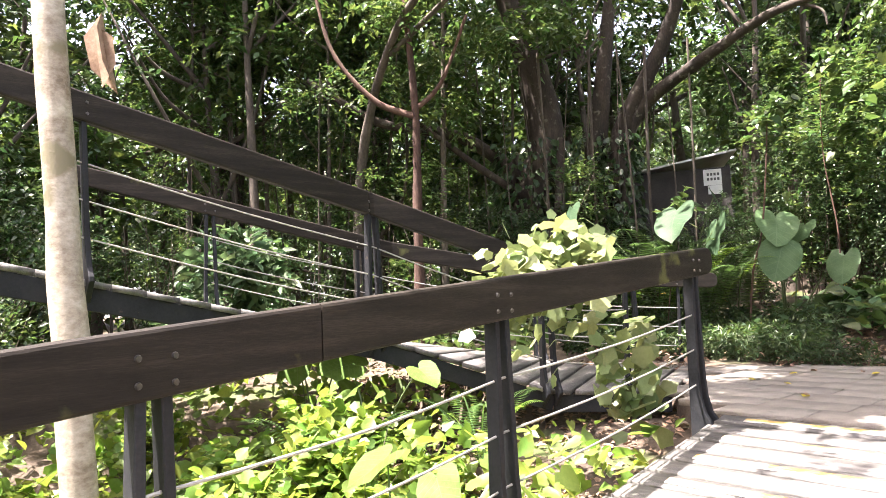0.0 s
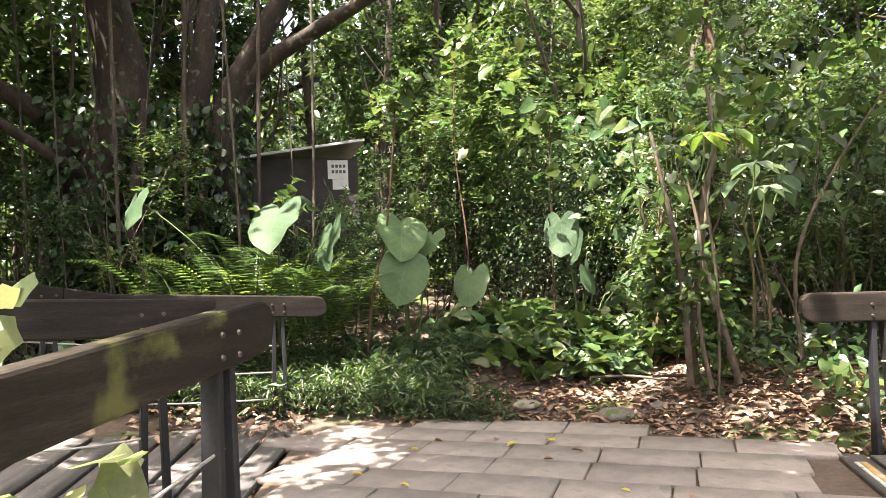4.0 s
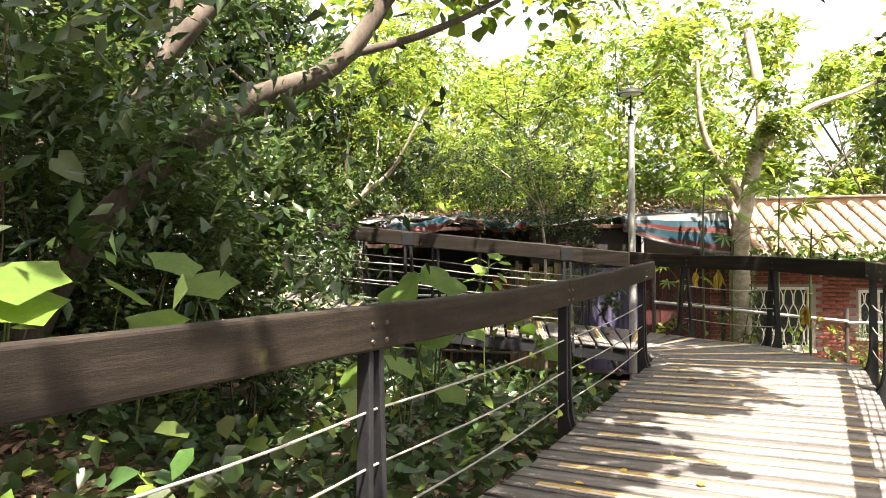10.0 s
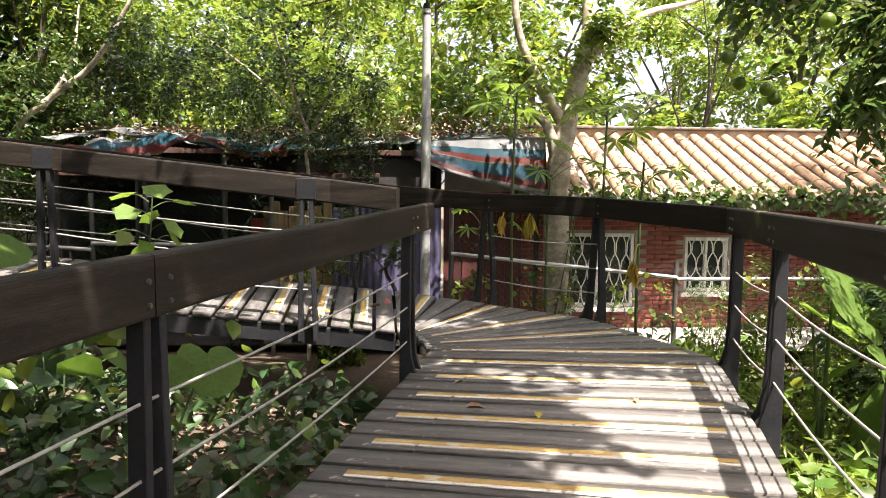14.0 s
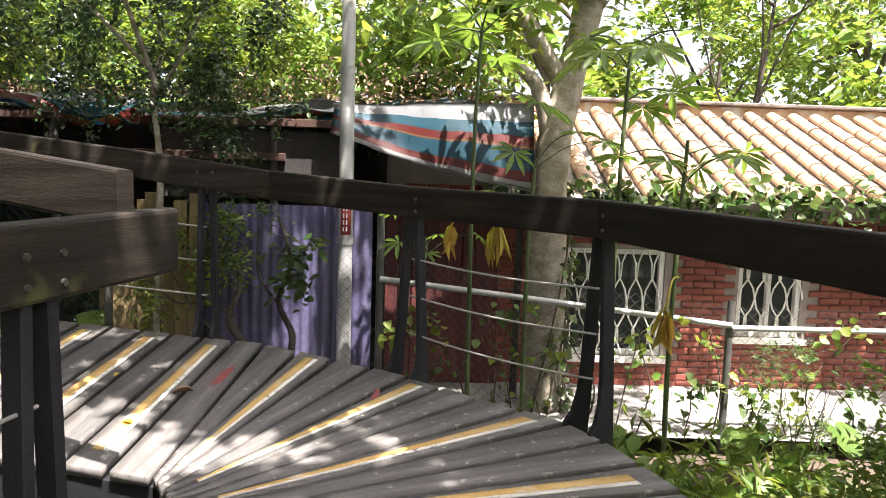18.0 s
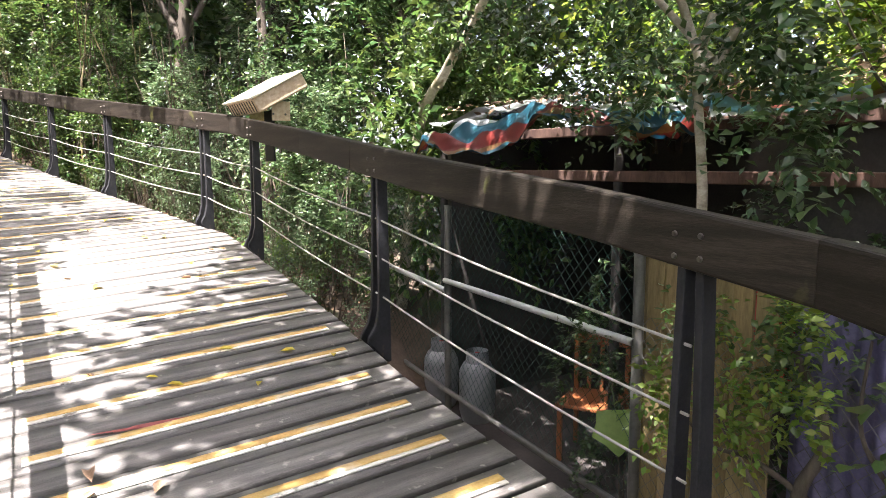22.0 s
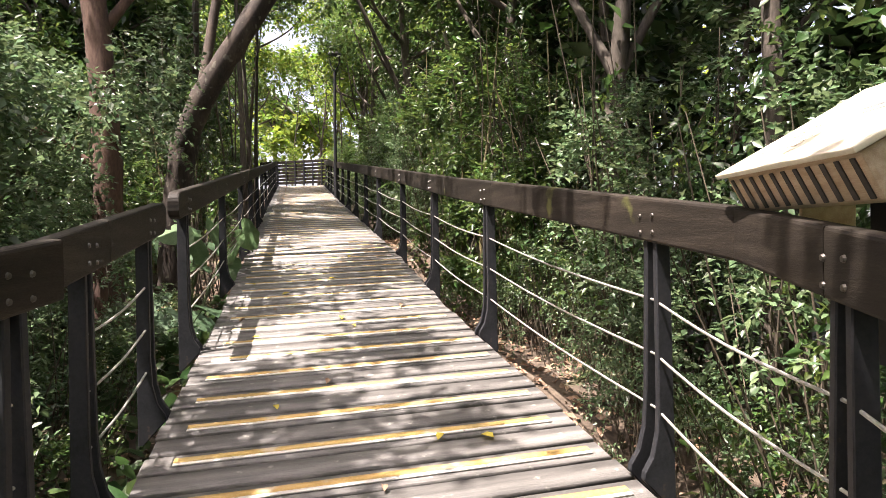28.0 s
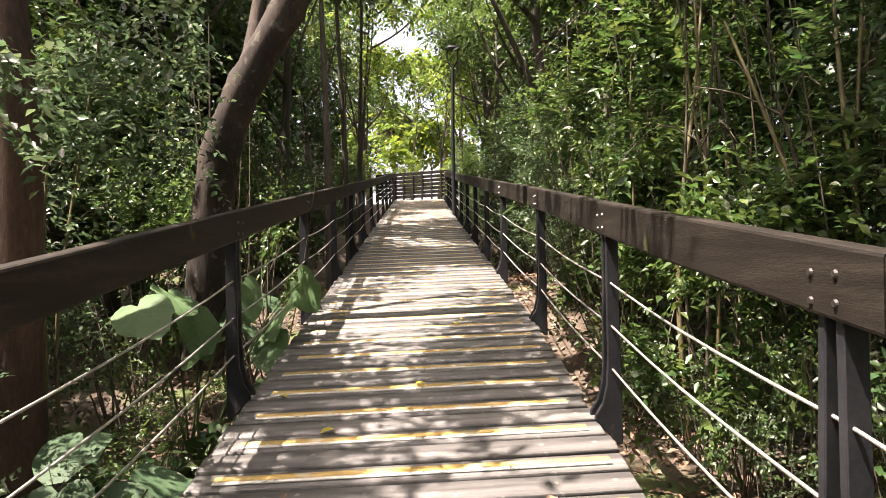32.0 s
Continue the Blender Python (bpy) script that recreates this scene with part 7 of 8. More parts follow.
for i, (x_, y_, z_) in enumerate(((11.5, 1.17, 2.44), (11.55, 1.08, 2.38), (11.2, 0.9, 2.9), (11.9, 1.3, 2.75), (12.3, 1.0, 2.6))):
    bm_ = bmesh.new()
    bmesh.ops.create_icosphere(bm_, subdivisions=3, radius=0.058)
    for v_ in bm_.verts:
        v_.co.z *= 1.08 if v_.co.z > 0 else 0.95
        v_.co *= 1 + 0.015 * noise.noise(v_.co * 30)
    fr = part("fruit", bm_, LEAF_LIGHT, fruit, "round green fruit")
    fr.matrix_basis = Matrix.Translation(Vector((x_, y_, z_)) - fruit.location)
    for p_ in fr.data.polygons:
        p_.use_smooth = True
fig = limb_tree("large dark fig tree with hanging roots and forked limbs", BARK_DARK, [
    ([(-1.5, 12.4, 0.6), (-1.6, 12.5, 2.6), (-1.2, 12.6, 4.4), (-1.6, 12.4, 6.5), (-2.2, 12.0, 8.5)], 0.50, 0.16),
    ([(-0.6, 12.4, 0.6), (-0.5, 12.5, 2.6), (-0.2, 12.5, 4.6), (0.1, 12.6, 6.8)], 0.30, 0.10),
    ([(0.25, 12.3, 0.7), (0.05, 12.5, 2.8), (0.15, 12.5, 4.2), (0.9, 12.2, 5.6), (1.4, 11.8, 6.8)], 0.24, 0.09),
    ([(0.1, 12.5, 3.9), (0.6, 12.4, 4.7), (1.4, 11.8, 5.1), (2.33, 11.0, 5.45), (2.9, 10.6, 5.5)], 0.15, 0.05),
    ([(2.7, 10.75, 5.5), (3.0, 10.6, 5.3), (3.05, 10.55, 5.05)], 0.03, 0.012),
    ([(-1.5, 12.5, 3.4), (-2.6, 12.0, 4.3), (-4.0, 11.4, 4.6), (-5.2, 11.0, 5.4)], 0.14, 0.05),
    ([(-1.3, 12.5, 3.0), (-2.2, 11.6, 3.6), (-3.4, 10.8, 4.6)], 0.09, 0.03),
    ([(-1.0, 12.1, 0.6), (-1.0, 12.0, 2.6), (-0.9, 12.3, 4.2)], 0.09, 0.07),
    ([(-2.0, 12.1, 0.5), (-2.05, 12.1, 2.4), (-1.7, 12.4, 4.0)], 0.10, 0.07),
    ([(-0.1, 12.0, 0.6), (-0.2, 12.1, 2.4), (-0.1, 12.4, 4.0)], 0.08, 0.05)])
for i in range(14):
    x_, y_ = -2.5 + 0.28 * i, 11.6 + 0.9 * ((i * 7) % 5) / 5
    part("hanging_root", tube("hanging_root", bend([(x_ + 1.5, y_ - 12.4, -0.1), (x_ + 1.5 + RNG.uniform(-0.15, 0.15), y_ - 12.4, 2.2), (x_ + 1.5 + RNG.uniform(-0.25, 0.25), y_ - 12.3, 5.0)], 5), 0.011 + 0.008 * (i % 3), 6), BARK, fig)
crown_on(fig, 521, (-1.2, 12.0, 7.6), (3.8, 3.2, 2.0), 520, 12, 0.16, LEAF_MID, 0.5, "kite", 0.6)
crown_on(fig, 522, (-2.6, 11.0, 5.2), (1.6, 1.4, 1.0), 150, 11, 0.14, LEAF_MID, 0.45, "kite", 0.6)
crown_on(fig, 523, (-0.9, 12.2, 2.2), (1.5, 0.7, 1.3), 150, 10, 0.20, LEAF_DARK, 0.5, "oval", 0.4)
rngf = np.random.default_rng(58)
for (cx_, cy_, rr_), n_ in (((-1.55, 12.45, 0.52), 1300), ((-0.5, 12.45, 0.33), 800), ((0.1, 12.4, 0.28), 800)):
    a_ = rngf.uniform(math.pi, 2 * math.pi, n_)
    z_ = 0.6 + 3.6 * rngf.random(n_) ** 1.3
    P_ = np.stack([cx_ + rr_ * np.cos(a_) * rngf.uniform(1.0, 1.25, n_), cy_ + rr_ * np.sin(a_) * rngf.uniform(1.0, 1.25, n_), z_], 1)
    A_ = np.stack([np.cos(a_) * 0.5 + rngf.normal(size=n_) * 0.3, np.sin(a_) * 0.5, -0.8 + rngf.normal(size=n_) * 0.3], 1)
    cl = new("creeper", mesh_of("creeper", *leaf_arrays(P_, A_, rngf.uniform(0.07, 0.17, n_), 0.7, 0.1, 4, "oval", 0.6)))
    cl.data.materials.append(LEAF_DARK)
    tagged(cl, "dark climbing leaves clothing the fig trunk", "creeper", kind="stuff")
sap = limb_tree("slim orange-brown tree with a forked top", BARK_RED, [
    ([(-2.85, 9.5, 0.4), (-2.82, 9.5, 2.4), (-2.79, 9.5, 4.2), (-2.9, 9.5, 6.0)], 0.085, 0.04),
    ([(-2.8, 9.5, 4.1), (-3.4, 9.4, 4.4), (-4.0, 9.3, 5.2), (-4.3, 9.3, 6.4)], 0.055, 0.02),
    ([(-2.8, 9.5, 4.2), (-2.4, 9.6, 4.6), (-2.0, 9.7, 5.6)], 0.045, 0.02)])
crown_on(sap, 531, (-3.0, 9.4, 6.2), (1.9, 1.4, 1.0), 170, 11, 0.12, LEAF_MID)
white = limb_tree("slender pale trunk standing close behind the rail", BARK_PALE, [([(-1.80, 1.95, -0.7), (-1.83, 1.93, 0.7), (-1.94, 1.93, 2.2), (-2.08, 1.9, 4.5), (-2.15, 1.9, 7.0)], 0.066, 0.045)])
crown_on(white, 535, (-2.0, 1.9, 7.6), (1.2, 1.2, 0.9), 22, 11, 0.14, LEAF_LIGHT)
pod = part("dead_leaf", mesh_of("dead_leaf", *leaf_arrays(np.array([[0.07, -0.02, 3.15], [0.06, -0.05, 3.1]]), np.array([[0.1, 0.0, -1], [0.2, 0.1, -1]]), np.array([0.30, 0.24]), 0.35, 0.2, 5, "oval")), LITTER, white, "curled brown dead leaf")
vines = limb_tree("tangle of twisted vine stems climbing from the ground", STEM, [
    ([(4.27, 7.40, 0.75), (4.18, 7.40, 1.1), (4.06, 7.40, 1.53), (4.0, 7.42, 1.9), (4.05, 7.40, 2.28), (4.16, 7.40, 2.64), (4.2, 7.5, 3.2)], 0.035, 0.016),
    ([(3.9, 7.5, 0.75), (3.86, 7.45, 1.06), (3.8, 7.4, 1.6), (3.73, 7.4, 2.11), (3.65, 7.5, 2.8)], 0.032, 0.014),
    ([(4.0, 7.55, 0.75), (3.95, 7.5, 1.3), (4.1, 7.5, 2.0), (4.3, 7.6, 2.7)], 0.026, 0.01),
    ([(3.95, 7.3, 0.75), (3.9, 7.35, 1.3), (3.95, 7.35, 1.9), (3.9, 7.4, 2.4)], 0.022, 0.01),
    ([(4.9, 7.4, 0.8), (4.8, 7.3, 1.7), (5.1, 7.2, 2.4), (5.6, 7.1, 3.1)], 0.02, 0.008)], name="vine")
vines["category"] = "vine"
crown_on(vines, 541, (3.95, 7.5, 1.9), (0.5, 0.35, 1.1), 110, 8, 0.085, LEAF_MID, 0.7, "oval", 0.3)
rngv = np.random.default_rng(77)
for c_, r_, n_, s_, m_ in (((4.15, 7.35, 2.72), 0.18, 6, 0.24, LEAF_LIGHT), ((4.55, 7.4, 2.35), 0.22, 5, 0.26, LEAF_BIG), ((3.6, 7.4, 2.3), 0.2, 5, 0.2, LEAF_MID)):
    for i in range(n_):
        a = i * 2.4
        stalk_leaf(rngv, tuple(Vector(c_) - vines.location), tuple(Vector(c_) - vines.location + Vector((math.cos(a) * r_, math.sin(a) * r_, 0.05))), s_, 0.55, m_, vines, down=0.45, shape="oval")
red = limb_tree("old tree with reddish bark beside the rail", BARK_RED, [
    ([(9.45, 14.3, 0.9), (9.5, 14.3, 1.9), (9.53, 14.3, 3.25), (9.4, 14.3, 5.0), (9.2, 14.4, 7.0)], 0.17, 0.09),
    ([(9.5, 14.3, 2.9), (9.0, 14.1, 3.3), (8.4, 13.9, 3.4)], 0.05, 0.015),
    ([(9.45, 14.3, 4.2), (9.9, 14.6, 5.0), (10.4, 15.0, 6.0)], 0.06, 0.02)])
crown_on(red, 552, (9.75, 13.1, 3.5), (0.8, 1.3, 1.0), 230, 13, 0.066, LEAF_GLOSS, 0.55, "kite", 0.34)
crown_on(red, 553, (9.75, 11.2, 3.3), (0.7, 1.0, 1.2), 190, 13, 0.066, LEAF_GLOSS, 0.55, "kite", 0.34)
crown_on(red, 554, (9.45, 15.6, 4.0), (0.8, 1.2, 1.3), 230, 13, 0.066, LEAF_GLOSS, 0.55, "kite", 0.34)
crown_on(red, 551, (9.3, 14.3, 7.2), (2.4, 2.2, 1.5), 260, 12, 0.12, LEAF_DARK)
lean = limb_tree("leaning dark tree over the ramp", BARK_DARK, [
    ([(8.95, 17.0, 1.6), (9.12, 17.0, 3.28), (9.4, 17.0, 4.1), (9.95, 17.0, 4.95), (10.7, 17.2, 6.2), (11.4, 17.6, 7.6)], 0.20, 0.11),
    ([(9.35, 17.05, 3.9), (9.4, 17.3, 4.8), (9.6, 17.6, 6.6)], 0.09, 0.05)])
# four crowns set well off the trunk, added unseen to shade the ramp
crown_on(lean, 562, (10.1, 10.6, 7.7), (1.3, 1.9, 0.6), 165, 10, 0.15, LEAF_MID)
crown_on(lean, 563, (9.1, 14.4, 8.2), (1.3, 1.9, 0.6), 130, 10, 0.15, LEAF_MID)
crown_on(lean, 564, (8.0, 18.6, 8.7), (1.4, 2.0, 0.6), 130, 10, 0.15, LEAF_MID)
crown_on(lean, 565, (12.7, 12.2, 7.3), (1.0, 2.0, 0.6), 130, 11, 0.14, LEAF_MID, clump=38)
crown_on(lean, 561, (11.0, 17.4, 7.6), (2.2, 2.2, 1.2), 190, 12, 0.13, LEAF_MID)
fork = limb_tree("pale forked trunk among the bamboo-like stems", BARK_PALE, [
    ([(12.9, 20.6, 1.9), (12.95, 20.6, 3.6), (13.0, 20.6, 3.95)], 0.09, 0.08),
    ([(13.0, 20.6, 3.9), (12.75, 20.6, 4.4), (12.75, 20.6, 5.2), (12.5, 20.5, 6.6)], 0.07, 0.03),
    ([(13.0, 20.6, 3.9), (13.3, 20.6, 4.3), (13.6, 20.7, 5.2), (13.9, 20.8, 6.6)], 0.07, 0.03)])
crown_on(fork, 571, (13.1, 20.7, 6.8), (1.8, 1.6, 1.1), 150, 12, 0.13, LEAF_MID)
over = limb_tree("leaning pale trunk growing over the tarpaulin", BARK_PALE, [
    ([(15.3, 9.2, 0.3), (15.4, 8.99, 2.13), (15.4, 8.5, 2.7), (15.4, 7.9, 3.2), (15.5, 7.3, 4.3)], 0.06, 0.025),
    ([(15.4, 8.6, 2.55), (15.6, 8.3, 3.2), (15.9, 8.3, 4.0)], 0.03, 0.012)])
crown_on(over, 581, (15.6, 7.6, 4.3), (1.4, 1.6, 1.0), 170, 12, 0.085, LEAF_LIGHT)
yv = limb_tree("crooked pale sapling in front of the shed", BARK_PALE, [
    ([(14.45, 5.12, -0.7), (14.5, 5.12, 0.6), (14.6, 5.12, 1.62), (14.6, 5.17, 2.23), (14.6, 5.1, 2.5)], 0.028, 0.02),
    ([(14.6, 5.12, 2.2), (14.5, 5.3, 2.8), (14.3, 5.5, 3.5)], 0.024, 0.01),
    ([(14.6, 5.12, 2.2), (14.7, 4.9, 2.7), (14.8, 4.6, 3.4)], 0.024, 0.01),
    ([(14.6, 5.1, 2.3), (14.6, 5.7, 2.9), (14.8, 6.5, 3.5)], 0.02, 0.008)])
crown_on(yv, 591, (14.75, 4.55, 2.45), (0.65, 0.75, 0.75), 190, 12, 0.055, LEAF_DARK, 0.55, "kite", 0.3)
crown_on(yv, 593, (14.5, 5.2, 2.7), (0.85, 1.0, 0.85), 300, 13, 0.052, LEAF_DARK, 0.55, "kite", 0.3)
crown_on(yv, 594, (14.8, 6.6, 3.0), (0.9, 1.1, 0.8), 250, 13, 0.055, LEAF_DARK, 0.55, "kite", 0.3)
crown_on(yv, 592, (14.5, 4.6, 0.95), (0.22, 0.4, 0.45), 80, 10, 0.042, LEAF_LIGHT, 0.6, "kite", 0.22)
crown_on(yv, 595, (14.52, 5.15, 0.95), (0.16, 0.3, 0.6), 60, 10, 0.042, LEAF_LIGHT, 0.6, "kite", 0.22)
gnarl = limb_tree("gnarled dark shrub growing up against the purple sheet", BARK, [
    ([(14.6, 3.95, -0.36), (14.58, 4.12, 0.0), (14.6, 4.42, 0.22), (14.56, 4.58, 0.48), (14.6, 4.5, 0.78), (14.55, 4.62, 1.1)], 0.048, 0.016),
    ([(14.6, 4.40, 0.2), (14.55, 4.62, 0.30), (14.6, 4.85, 0.52), (14.55, 5.0, 0.8)], 0.022, 0.008),
    ([(14.58, 4.15, 0.02), (14.55, 4.08, 0.35), (14.6, 4.2, 0.62), (14.56, 4.1, 0.95), (14.58, 4.2, 1.3)], 0.034, 0.010),
    ([(14.58, 4.55, 0.5), (14.5, 4.75, 0.62), (14.52, 4.95, 0.60), (14.5, 5.1, 0.7)], 0.014, 0.005),
    ([(14.6, 4.2, 0.6), (14.55, 4.35, 0.85), (14.58, 4.35, 1.2)], 0.012, 0.005)], name="shrub")
gnarl["category"] = "shrub"
crown_on(gnarl, 596, (14.55, 4.55, 1.1), (0.2, 0.55, 0.35), 80, 10, 0.045, LEAF_MID, 0.55, "kite", 0.22)
crown_on(gnarl, 597, (14.52, 4.0, 0.75), (0.12, 0.2, 0.5), 22, 6, 0.085, LEAF_MID, 0.8, "oval", 0.25)


# ---- papaya plants with hand-shaped leaves ----
def papaya(x, y, z, h, n, size, seed, dead=0):
    rng = np.random.default_rng(seed)
    t = thing("papaya_plant", "young papaya with bright hand-shaped leaves", "papaya", Matrix.Translation((x, y, z)), group="papaya plants")
    st = bend([(0, 0, -0.05), (0.03, 0.02, h * 0.4), (-0.02, 0.03, h * 0.75), (0, 0, h)], 5)
    part("trunk", tube("trunk", st, np.linspace(0.021, 0.012, len(st)), 8, 0.05), STEM_GREEN, t)
    for i in range(n):
        a = i * 2.4 + rng.uniform(-0.3, 0.3)
        r = rng.uniform(0.25, 0.5)
        b = h * rng.uniform(0.86, 1.0)
        stalk_leaf(rng, (0, 0, b), (math.cos(a) * r, math.sin(a) * r, b + rng.uniform(-0.05, 0.22)), size * rng.uniform(0.75, 1.1), 0.5, LEAF_LIGHT, t, shape="hand", down=rng.uniform(0.15, 0.45))
    for i in range(dead):
        a = 2.6 + i * 0.9
        p = (math.cos(a) * 0.35, math.sin(a) * 0.35, h * 0.60)
        pts = bend([(0, 0, h * 0.66), (p[0] * 0.6, p[1] * 0.6, h * 0.66), p], 4)
        part("dead_stalk", tube("dead_stalk", pts, 0.008, 5), LEAF_YELLOW, t)
        k = 8
        P = np.array([p] * k) + rng.normal(size=(k, 3)) * 0.012
        A = np.stack([rng.normal(size=k) * 0.16, rng.normal(size=k) * 0.16, -np.ones(k)], 1)
        part("withered_leaf", mesh_of("withered_leaf", *leaf_arrays(P, A, rng.uniform(0.18, 0.32, k), 0.13, 0.25, seed + i, "oval", 1.0)), LEAF_YELLOW, t, "withered yellow hanging leaf")


papaya(14.2, 2.69, -0.8, 3.55, 9, 0.31, 601, 2)
papaya(14.18, 1.62, -0.8, 3.45, 9, 0.31, 602, 0)
papaya(13.82, 1.30, -0.8, 2.75, 6, 0.22, 603, 1)
papaya(14.3, 2.25, -0.8, 2.6, 5, 0.22, 604, 0)
papaya(14.3, 3.05, -0.8, 2.0, 5, 0.16, 605, 0)


# ---- creepers on the eave, the fence and the rails ----
def creeper(label, seed, a, b, spread, n, leaf, material, z_drop=0.2, shape="oval", width=0.8):
    rng = np.random.default_rng(seed)
    a, b = np.array(a), np.array(b)
    u = rng.random((n, 1))
    p = a + (b - a) * u + rng.normal(size=(n, 3)) * np.array(spread)
    p[:, 2] -= np.abs(rng.normal(size=n)) * z_drop
    ax = rng.normal(size=(n, 3)) * 0.7 + np.array([-0.5, 0, -0.5])
    ob = new("creeper", mesh_of("creeper", *leaf_arrays(p, ax, leaf * rng.uniform(0.6, 1.3, n), width, 0.08, seed, shape, 0.7)))
    ob.data.materials.append(material)
    return tagged(ob, label, "creeper", kind="stuff")


creeper("green creeper trailing along the house eave", 701, (15.35, 2.4, 1.62), (15.35, -6, 1.62), (0.08, 0.2, 0.07), 1500, 0.09, LEAF_MID, 0.12)
rngv = np.random.default_rng(702)
for k in range(22):
    # each vine climbs the wire from the yard's edge and hangs over at its top
    y_ = 3.25 - 0.25 * k + rngv.uniform(-0.1, 0.1)
    x_ = 14.44 + 0.04 * max(0.0, y_ - 0.6)
    top_ = rngv.uniform(0.45, 1.15)
    line_ = [(0, 0, 0), (rngv.uniform(-0.02, 0.03), rngv.uniform(-0.15, 0.15), 0.5 * top_), (rngv.uniform(-0.02, 0.02), rngv.uniform(-0.3, 0.3), top_), (-0.05, rngv.uniform(-0.5, 0.5), top_ + rngv.uniform(-0.25, 0.2))]
    b_ = np.array(bend(line_, 8))
    vine = thing("fence_vine", "thin leafy vine climbing the chain-link fence", "vine", Matrix.Translation((x_, y_, -0.40)), group="vines on the fence")
    part("stem", tube("stem", [tuple(q) for q in b_], np.linspace(0.007, 0.003, len(b_)), 5, 0.1, k), STEM, vine)
    n_ = int(rngv.integers(16, 34))
    at_ = b_[rngv.integers(3, len(b_), n_)] + rngv.normal(size=(n_, 3)) * np.array((0.025, 0.05, 0.05))
    ax_ = rngv.normal(size=(n_, 3)) * 0.6 + np.array([-0.6, 0, -0.4])
    lm_ = LEAF_LIGHT if k % 3 else LEAF_MID
    part("leaves", mesh_of("leaves", *leaf_arrays(at_, ax_, rngv.uniform(0.045, 0.10, n_), 0.85, 0.08, 900 + k, "lobed" if k % 2 else "oval", 0.7)), lm_, vine)
for k in range(5):
    a_ = 2.2 + 0.65 * k
    b_ = np.array(bend([(0.21 * math.cos(a_ + 0.5 * q), 0.21 * math.sin(a_ + 0.5 * q), 0.55 * q) for q in range(5)], 5))
    vine = thing("tree_vine", "vine with small leaves winding up the pale trunk", "vine", Matrix.Translation((15.1, 1.98, -0.80)), group="vines on the pale tree")
    part("stem", tube("stem", [tuple(q) for q in b_], np.linspace(0.012, 0.006, len(b_)), 5, 0.1, k), STEM, vine)
    at_ = b_[rngv.integers(2, len(b_), 46)] + rngv.normal(size=(46, 3)) * 0.03
    part("leaves", mesh_of("leaves", *leaf_arrays(at_, at_ * np.array((2.0, 2.0, 0.0)) + rngv.normal(size=(46, 3)) * 0.3 - np.array((0, 0, 0.4)), rngv.uniform(0.05, 0.10, 46), 0.8, 0.08, 950 + k, "oval", 0.6)), LEAF_MID, vine)
creeper("vines and dead leaves heaped above the shed", 703, (15.6, 2.2, 2.45), (15.8, 4.6, 2.5), (0.4, 0.3, 0.10), 700, 0.05, LITTER, 0.0, "kite", 0.5)
creeper("dense sunlit creepers above the shed roof", 704, (16.6, 2.2, 3.0), (17.0, 5.2, 3.0), (0.5, 0.4, 0.45), 1500, 0.13, LEAF_LIGHT, 0.0)
creeper("sunlit pale vine spilling over the side ramp's rail", 705, (-0.85, 4.5, 1.62), (-0.15, 4.55, 1.80), (0.11, 0.12, 0.07), 420, 0.085, LEAF_PALE, 0.26, "maple", 1.0)
creeper("pale vine hanging under the ramp's rail", 706, (-0.1, 4.7, 1.0), (0.2, 5.0, 1.1), (0.08, 0.08, 0.12), 90, 0.11, LEAF_PALE, 0.3, "maple", 1.0)
creeper("pale leaves beside the end of the rail", 707, (2.41, 3.75, 0.80), (2.66, 3.9, 0.90), (0.10, 0.10, 0.10), 44, 0.17, LEAF_PALE, 0.1, "oval", 0.55)
creeper("light vine leaves reaching through the cables", 708, (5.1, 6.1, 1.05), (6.4, 5.8, 0.95), (0.2, 0.12, 0.10), 26, 0.12, LEAF_MID, 0.15)
creeper("light vine leaves beside the level rail", 709, (8.6, 5.2, 1.25), (9.2, 4.9, 1.3), (0.25, 0.12, 0.12), 26, 0.13, LEAF_LIGHT, 0.25)
creeper("broad lime vine leaves hanging among the shrubs", 711, (2.4, 9.3, 3.3), (5.6, 8.4, 3.4), (0.4, 0.35, 0.6), 110, 0.15, LEAF_MID, 0.1, "lobed", 0.85)
creeper("broad green vine leaves over the shrubs behind the landing", 712, (4.2, 8.1, 3.0), (6.2, 7.2, 3.1), (0.35, 0.3, 0.6), 240, 0.15, LEAF_MID, 0.1, "lobed", 0.85)
creeper("small dark leaves massed behind the taro", 713, (3.2, 9.9, 2.2), (4.4, 9.7, 2.3), (0.25, 0.15, 0.5), 2600, 0.05, LEAF_GLOSS, 0.1, "kite", 0.55)
creeper("leafy branch drooping over the level rail", 710, (5.2, 6.8, 2.9), (8.0, 6.6, 2.4), (0.4, 0.45, 0.55), 1100, 0.12, LEAF_DARK, 0.1, "kite", 0.42)

# ---- wood shed in the trees ----
hut = thing("tool_shed", "dark sheet-metal shed with a white paper notice", "shed", Matrix.Translation((1.2, 13.6, 1.2)))
part("wall", boxed(-0.95, 0.88, 0, 0.06, 0, 2.45), DARK_SHEET, hut)
part("wall", boxed(0.82, 0.88, 0.06, 2.0, 0, 2.5), DARK_SHEET, hut)
part("wall", boxed(-0.95, -0.89, 0.06, 2.0, 0, 2.4), DARK_SHEET, hut)
rf_ = part("roof", boxed(-1.1, 1.0, -0.15, 2.1, -0.02, 0.02, 0.004), GREY_METAL, hut, "grey sheet roof edge")
rf_.matrix_basis = Matrix.Translation((0, 0, 2.58)) @ Matrix.Rotation(-0.15, 4, "Y")
nt = part("notice", boxed(0.40, 0.72, -0.012, -0.004, 2.12, 2.42), PAPER, hut, "white paper notice with faint print")
